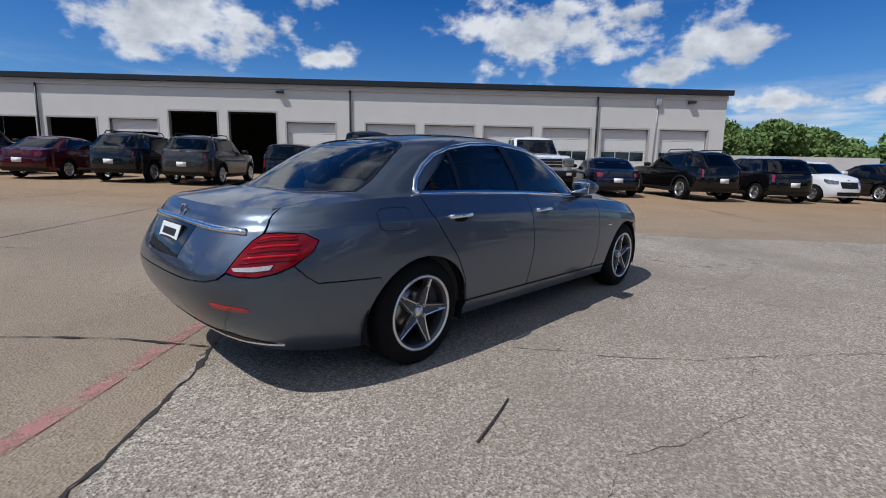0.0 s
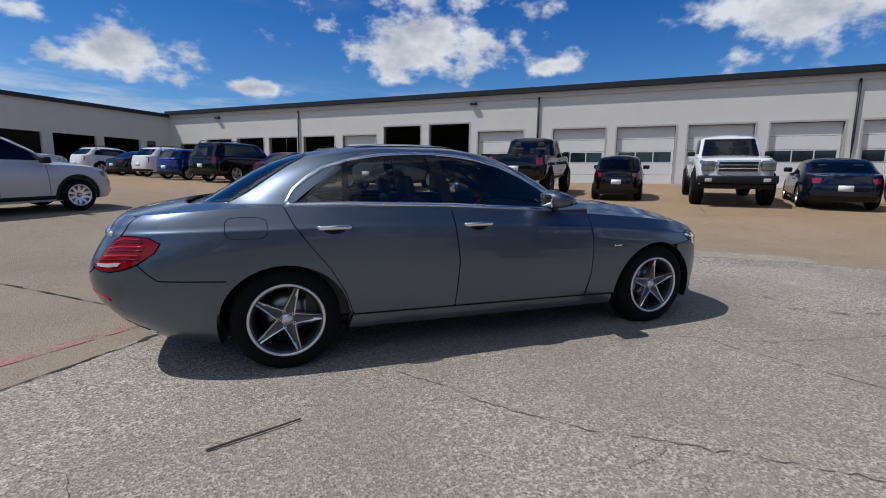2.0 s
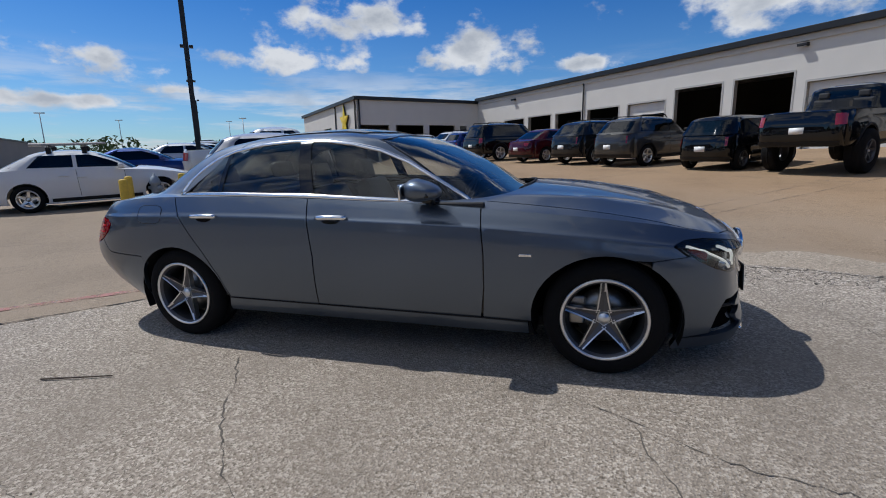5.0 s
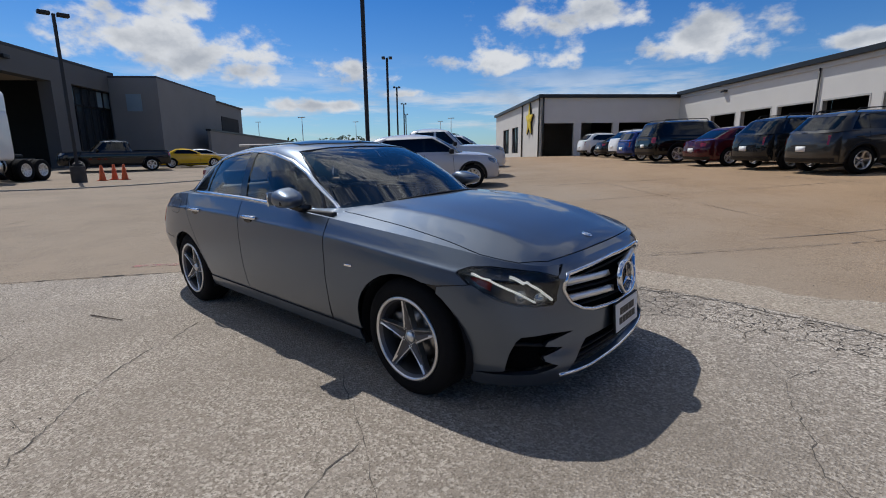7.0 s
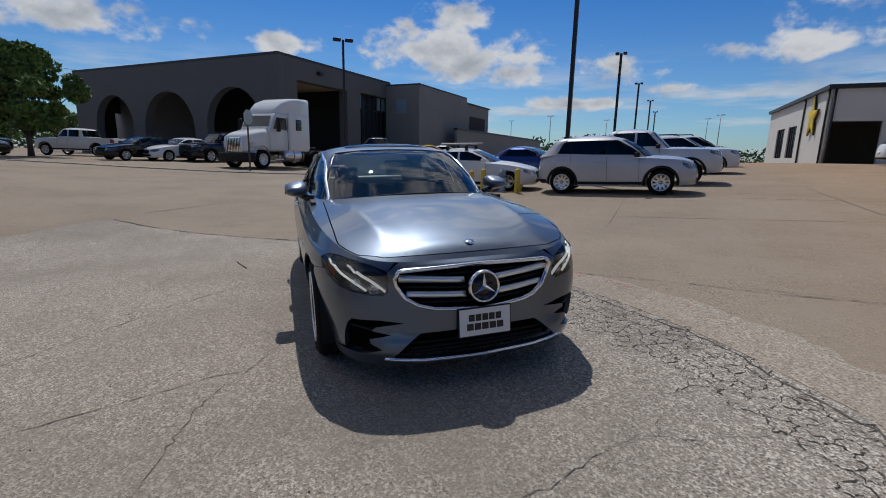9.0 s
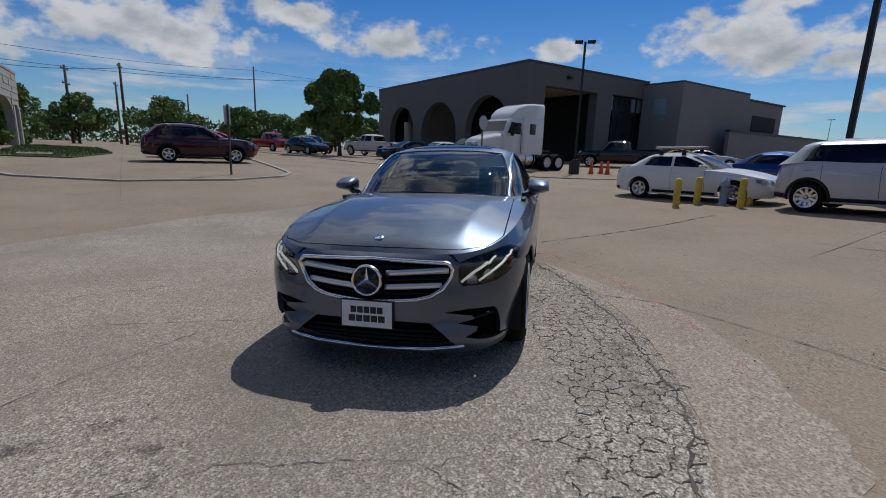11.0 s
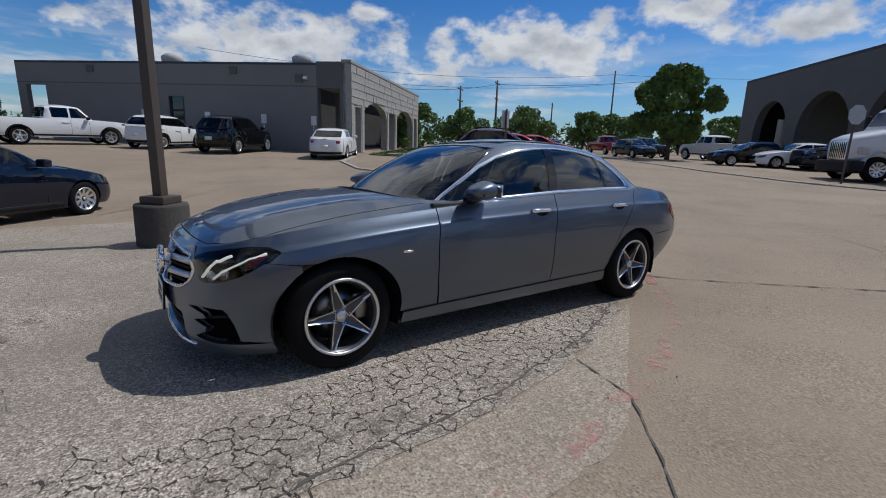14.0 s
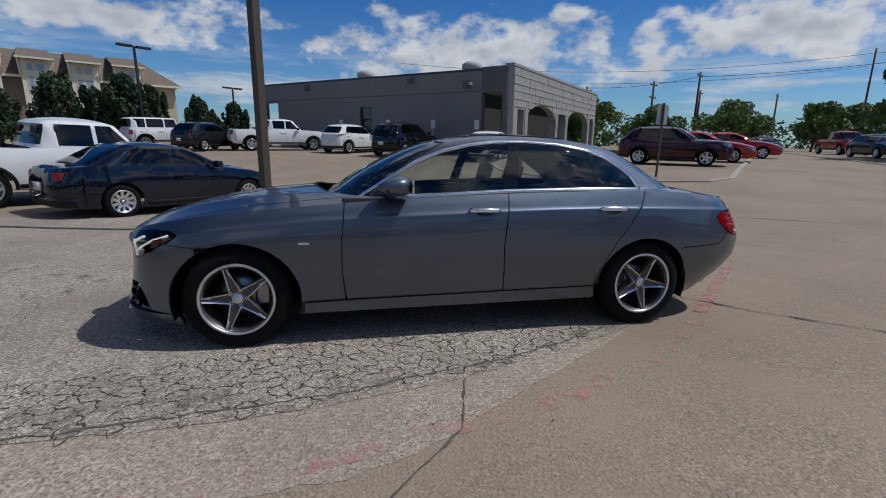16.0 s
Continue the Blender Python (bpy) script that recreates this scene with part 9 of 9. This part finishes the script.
def sign_post(x, y, h, lean=0.0):
    root = empty("sign_post", Matrix.Translation((x, y, gz(x, y) - 0.05)) @ Matrix.Rotation(radians(100), 4, "Z") @ Matrix.Rotation(radians(lean), 4, "Y"), "leaning steel sign post with a small plate seen edge-on", "sign")
    link("post", boxed(-0.03, 0.03, -0.025, 0.025, 0, h, bevel=0.006), mat("rusty_steel", (0.10, 0.08, 0.065), 0.7, 0.3, var=0.25), root, smooth=False)
    link("sign_plate", boxed(-0.035, -0.03, -0.22, 0.22, h - 0.65, h - 0.05, bevel=0.002), mat("galvanised_steel", (0.42, 0.43, 0.44), 0.5, 0.5, var=0.1), root, smooth=False)
    return root


sign_post(-9.3, -9.5, 2.35, 0.0)
rt = empty("stop_sign", Matrix.Translation((-20.6, -2.55, gz(-20.6, -2.55) - 0.02)) @ Matrix.Rotation(radians(60), 4, "Z"), "road sign on a steel post seen from behind", "sign")
link("post", boxed(-0.03, 0.03, -0.03, 0.03, 0, 2.95, bevel=0.006), mat("rusty_steel", (0.10, 0.08, 0.065), 0.7), rt, smooth=False)
bm = bmesh.new()
bmesh.ops.create_cone(bm, cap_ends=True, segments=8, radius1=0.38, radius2=0.38, depth=0.01)
bmesh.ops.rotate(bm, verts=bm.verts, cent=(0, 0, 0), matrix=Matrix.Rotation(math.pi / 2, 3, "Y") @ Matrix.Rotation(math.pi / 8, 3, "Z"))
bmesh.ops.translate(bm, verts=bm.verts, vec=(0.05, 0, 2.6))
link("sign_plate", bm, mat("galvanised_steel", (0.42, 0.43, 0.44), 0.5), rt, smooth=False)

BOLLARD = mat("yellow_bollard_paint", (0.62, 0.42, 0.05), 0.65, var=0.22, scale=5, fine=30, bump=0.2)


def bollard(x, y, h=0.74):
    bm = lathe(bmesh.new(), [(0.085, -0.05), (0.085, h - 0.05), (0.075, h - 0.015), (0.04, h), (0.0, h + 0.004)], 20, "z")
    ob = link("bollard", bm, BOLLARD)
    ob.location = (x, y, gz(x, y))
    return tagged(ob, "scuffed yellow steel bollard guarding the hydrant", "bollard", "hydrant bollards")


for x, y in ((-8.55, 4.35), (-9.25, 5.05), (-8.45, 5.85), (-9.0, 6.25)):
    bollard(x, y)
hyd = empty("fire_hydrant", Matrix.Translation((-9.13, 5.66, gz(-9.13, 5.66) - 0.02)), "grey-blue fire hydrant between yellow bollards", "hydrant")
HY = mat("hydrant_paint", (0.25, 0.30, 0.36), 0.5, var=0.2, scale=6)
link("barrel", lathe(bmesh.new(), [(0.16, 0), (0.16, 0.04), (0.10, 0.06), (0.10, 0.5), (0.13, 0.52), (0.13, 0.56), (0.11, 0.62), (0.07, 0.70), (0.03, 0.72), (0.03, 0.77), (0, 0.77)], 20, "z"), HY, hyd)
for r_ in (0, math.pi / 2, math.pi):
    bm = lathe(bmesh.new(), [(0.0, 0.19), (0.05, 0.19), (0.055, 0.15), (0.045, 0.08)], 14, "x")
    bmesh.ops.transform(bm, matrix=Matrix.Translation((0, 0, 0.42)) @ Matrix.Rotation(r_, 4, "Z"), verts=bm.verts)
    link("outlet_cap", bm, HY, hyd)
CONE_O = mat("orange_cone", (0.62, 0.10, 0.02), 0.6, var=0.15)
for x, y in ((-24.1, 3.5), (-24.5, 4.1), (-24.0, 4.4)):
    bm = lathe(bmesh.new(), [(0.15, 0.0), (0.05, 0.75), (0.0, 0.76)], 16, "z")
    box(bm, -0.2, 0.2, -0.2, 0.2, 0, 0.03)
    ob = link("traffic_cone", bm, CONE_O)
    ob.location = (x, y, gz(x, y))
    tagged(ob, "orange traffic cone beside the lamp post", "cone", "traffic cones")

# stick, pebbles and litter on the paving
bm = bmesh.new()
tube(bm, [(-1.44, -1.535, 0.006 - 0.066), (-1.58, -1.585, 0.008 - 0.07), (-1.72, -1.63, 0.008 - 0.073), (-1.865, -1.672, 0.006 - 0.077)], 0.004, 6, 0.006)
tagged(link("stick", bm, mat("dry_bark", (0.07, 0.052, 0.04), 0.9, var=0.3, scale=10)), "dry thin stick lying on the paving", "stick")
rng = np.random.RandomState(21)
bm = bmesh.new()
for k in range(140):
    x, y = rng.uniform(-4.5, 5.5), rng.uniform(-4.8, 3.4)
    r = rng.uniform(0.002, 0.006)
    made = bmesh.ops.create_icosphere(bm, subdivisions=1, radius=r)
    bmesh.ops.translate(bm, verts=made["verts"], vec=(x, y, gz(x, y) + 0.006 + r * 0.4))
tagged(link("pebbles", bm, mat("loose_grit", (0.13, 0.115, 0.10), 0.9, var=0.4, scale=1)), "scattered grit and pebbles on the paving", "pebbles", kind="stuff")

# ---- kerbs, bays, lawn ----
KERB = mat("kerb_concrete", (0.36, 0.33, 0.28), 0.9, var=0.15, scale=2, fine=30, bump=0.3)


def kerb(name, pts, width, label):
    p = dense(pts, 0.5, closed=False)
    d = np.gradient(p, axis=0)
    d /= np.linalg.norm(d, axis=1)[:, None]
    q = np.column_stack([p, ground_z(p[:, 0], p[:, 1]) + 0.045])
    me = strip(q, np.tile((0, 0, 1.0), (len(p), 1)), width, 0.16)
    return tagged(link_mesh(name, me, KERB, smooth=False), label, "kerb", kind="structure")


kerb("kerb_lorry_bay", [(-19.8, 12.5), (-19.2, 6.0), (-18.6, 1.0), (-19.0, -3.5), (-20.5, -7.5), (-24, -13.5), (-30, -21.5), (-44, -38)], 0.22, "low pale kerb along the lorry bay")
kerb("kerb_sign_island", [(-6.2, -10.8), (-8.2, -8.6), (-10.0, -8.0), (-11.2, -8.4), (-14.5, -11.5), (-21, -17.5), (-38, -33)], 0.20, "low kerb of the sign island")
kerb("kerb_sign_island", [(-6.2, -10.8), (-5.4, -13.5), (-6.0, -16.5), (-8.0, -19.5)], 0.20, "low kerb of the sign island")
GRASS_M = mat("lawn_soil", (0.06, 0.085, 0.022), 0.95, var=0.4, scale=2, fine=60, bump=0.6)
lawn = drape("lawn", [dense([(-9.4, -20.6), (-11.0, -18.2), (-15.5, -21.0), (-21.0, -28.0), (-22.0, -34.0), (-20.2, -33.2)], 0.4)], GRASS_M, 0.05, 0.6, "mown lawn beside the stone shop front", "lawn")
rng = np.random.RandomState(5)
verts, faces = [], []
loop = np.array([(-9.4, -20.6), (-11.0, -18.2), (-15.5, -21.0), (-21.0, -28.0), (-22.0, -34.0), (-20.2, -33.2)])
while len(faces) < 5000:
    p = loop.min(0) + rng.rand(2) * (loop.max(0) - loop.min(0))
    if inside(p[None], loop)[0]:
        a, h = rng.rand() * 6.28, rng.uniform(0.05, 0.13)
        z = 0.05 + gz(*p)
        k = len(verts)
        dx, dy = 0.02 * math.cos(a), 0.02 * math.sin(a)
        verts += [(p[0] - dx, p[1] - dy, z), (p[0] + dx, p[1] + dy, z), (p[0] + rng.randn() * 0.03, p[1] + rng.randn() * 0.03, z + h)]
        faces.append((k, k + 1, k + 2))
me = bpy.data.meshes.new("grass")
me.from_pydata(verts, [], faces)
tagged(link_mesh("grass", me, mat("grass_blades", (0.075, 0.12, 0.03), 0.8, var=0.3, scale=1), smooth=False), "short green grass blades on the lawn", "grass", kind="stuff")
ramp = structure("ramp_walk", boxed(0, 9.0, -0.6, 0.6, -0.3, 0.12), APRON, "pale concrete ramp beside the lawn", "pavement", mw=Matrix.Translation((-10.6, -19.6, 0.62)) @ Matrix.Rotation(radians(-128), 4, "Z"))


# ---- trees ----
def leaf_material(name, color, var=0.35):
    m = mat(name, color, 0.7, var=var, scale=0.9, fine=6)
    b = m.node_tree.nodes["Principled BSDF"]
    b.inputs["Subsurface Weight"].default_value = 0.0
    return m


LEAF = leaf_material("oak_leaves", (0.115, 0.185, 0.042), 0.5)
LEAF2 = leaf_material("hedge_leaves", (0.045, 0.085, 0.02))
NEEDLE = leaf_material("juniper_leaves", (0.028, 0.055, 0.020))
BARK = mat("tree_bark", (0.08, 0.062, 0.048), 0.95, var=0.3, scale=3, fine=25, bump=0.6)


def crown_mesh(clumps, leaves, size, rng):
    """Leaf blades scattered through clumps given as (centre, radii)."""
    vol = np.array([r[0] * r[1] * r[2] for _, r in clumps])
    pick = rng.choice(len(clumps), leaves, p=vol / vol.sum())
    c = np.array([clumps[i][0] for i in pick])
    r = np.array([clumps[i][1] for i in pick])
    d = rng.randn(leaves, 3)
    d /= np.linalg.norm(d, axis=1)[:, None]
    p = c + d * r * (0.55 + 0.5 * rng.rand(leaves, 1) ** 0.6)
    u = rng.randn(leaves, 3)
    u /= np.linalg.norm(u, axis=1)[:, None]
    w = np.cross(u, rng.randn(leaves, 3))
    w /= np.linalg.norm(w, axis=1)[:, None] + 1e-9
    s = size * (0.6 + 0.8 * rng.rand(leaves, 1))
    v = np.stack([p - u * s, p + w * s * 0.42, p + u * s, p - w * s * 0.42], 1).reshape(-1, 3)
    f = np.arange(leaves * 4).reshape(-1, 4)
    me = bpy.data.meshes.new("crown")
    me.from_pydata(v.tolist(), [], f.tolist())
    return me


def tree(name, x, y, h, spread, seed, trunk_h, leaves=9000, leaf=0.16, m=LEAF, label="", group="", clump_n=26, flat=0.8, lump=(0.20, 0.38)):
    rng = np.random.RandomState(seed)
    root = empty(name, Matrix.Translation((x, y, gz(x, y) - 0.05)), label, "tree", group)
    bm = bmesh.new()
    top = Vector((rng.randn() * 0.15, rng.randn() * 0.15, trunk_h + (h - trunk_h) * 0.45))
    tube(bm, [(0, 0, 0), (0.03, 0.02, trunk_h * 0.5), top * 0.7, top], 0.035 * h * 0.6 + 0.06, 10, 0.03)
    clumps = []
    for k in range(clump_n):
        a = rng.rand() * 2 * math.pi
        q = rng.rand()
        zz = trunk_h + (h - trunk_h) * (0.12 + 0.80 * q)
        rad = spread * math.sin(math.pi * (0.18 + 0.72 * q)) * (0.30 + 0.85 * rng.rand())
        c = Vector((rad * math.cos(a), rad * math.sin(a), zz))
        s = spread * rng.uniform(*lump)
        clumps.append((tuple(c), (s, s, s * flat)))
        if k % 2 == 0:
            st = Vector((0, 0, trunk_h * rng.uniform(0.7, 1.3)))
            tube(bm, [st, st.lerp(c, 0.5) + Vector((0, 0, 0.15 * spread)), c], 0.06 * spread / 3, 6, 0.015)
    clumps.append(((0, 0, h - spread * 0.35), (spread * 0.4, spread * 0.4, spread * 0.35)))
    link("trunk", bm, BARK, root)
    link_mesh("crown", crown_mesh(clumps, leaves, leaf, rng), m, root, smooth=False)
    return root


tree("oak_tree", -30.9, -15.5, 6.5, 2.5, 3, 1.3, 26000, 0.17, label="full green oak with a dark trunk beside the arcade", clump_n=64, lump=(0.13, 0.30))
tree("round_tree", -46.0, -45.5, 6.0, 3.4, 8, 0.9, 9000, 0.2, label="round green tree at the end of the drive", group="trees along the road")
for k, (x, y, h, s) in enumerate(((-52, -40, 5.2, 3.0), (-57, -36, 5.0, 3.2), (-61, -31, 5.2, 3.3), (-66, -26.5, 5.0, 3.2), (-70, -21, 5.4, 3.4), (-60, -42, 5.5, 3.3), (-40, -52, 5.6, 3.2), (-33, -57, 5.6, 3.4), (-27, -46, 6.0, 2.8), (-25, -52, 6.2, 3.2))):
    tree("road_tree", x, y, h, s, 30 + k, 1.0, 5200, 0.22, label="green tree in the row along the road", group="trees along the road", clump_n=20)
for k, (s, d) in enumerate(((25.0, 36.0), (29.5, 34.0), (34.0, 36.5), (40.0, 33.0), (46.0, 36.0), (52, 30), (58, 33))):
    px, py = on_row(s, d)
    tree("yard_tree", px, py, 4.9 if k < 2 else 4.6, 4.2 if k < 2 else 3.6, 60 + k, 1.2, 7000, 0.24, label="broad green tree beyond the yard wall", group="trees beyond the yard")
for k, (x, y, h, s) in enumerate(((14.4, -32.0, 4.7, 1.5), (17.6, -30.4, 4.3, 1.6), (16.1, -31.4, 3.6, 1.2), (13.1, -32.8, 4.0, 1.1), (10.6, -34.6, 3.4, 1.2), (8.6, -36.5, 3.3, 1.0), (20.4, -28.9, 3.4, 1.5))):
    tree("juniper_tree", x, y, h, s, 90 + k, 0.3, 9000, 0.13, NEEDLE, "dense dark evergreen before the hotel", "evergreens before the hotel", 60, 2.6, (0.10, 0.20))
for k, (x, y, h, s) in enumerate(((-19.6, -35.2, 2.6, 1.5), (-22.6, -37.6, 2.4, 1.5))):
    tree("round_bush", x, y, h, s, 120 + k, 0.05, 5000, 0.14, LEAF, "clipped round green bush at the shop's end", "bushes", 18, 0.9)
# hedge of distant trees all round: one strip of leaf clumps
rng = np.random.RandomState(77)
cl = []
for a in np.linspace(0, 2 * math.pi, 150):
    dist = rng.uniform(112, 150)
    hh = rng.uniform(2.2, 4.2) * (1.0 + 0.25 * math.sin(5 * a))
    cl.append(((dist * math.cos(a), dist * math.sin(a), 0.9 + hh * 0.55), (rng.uniform(4, 7), rng.uniform(4, 7), hh)))
far_trees = link_mesh("distant_trees", crown_mesh(cl, 42000, 0.55, rng), LEAF2, smooth=False)
tagged(far_trees, "far line of green trees round the lot", "trees", kind="stuff")
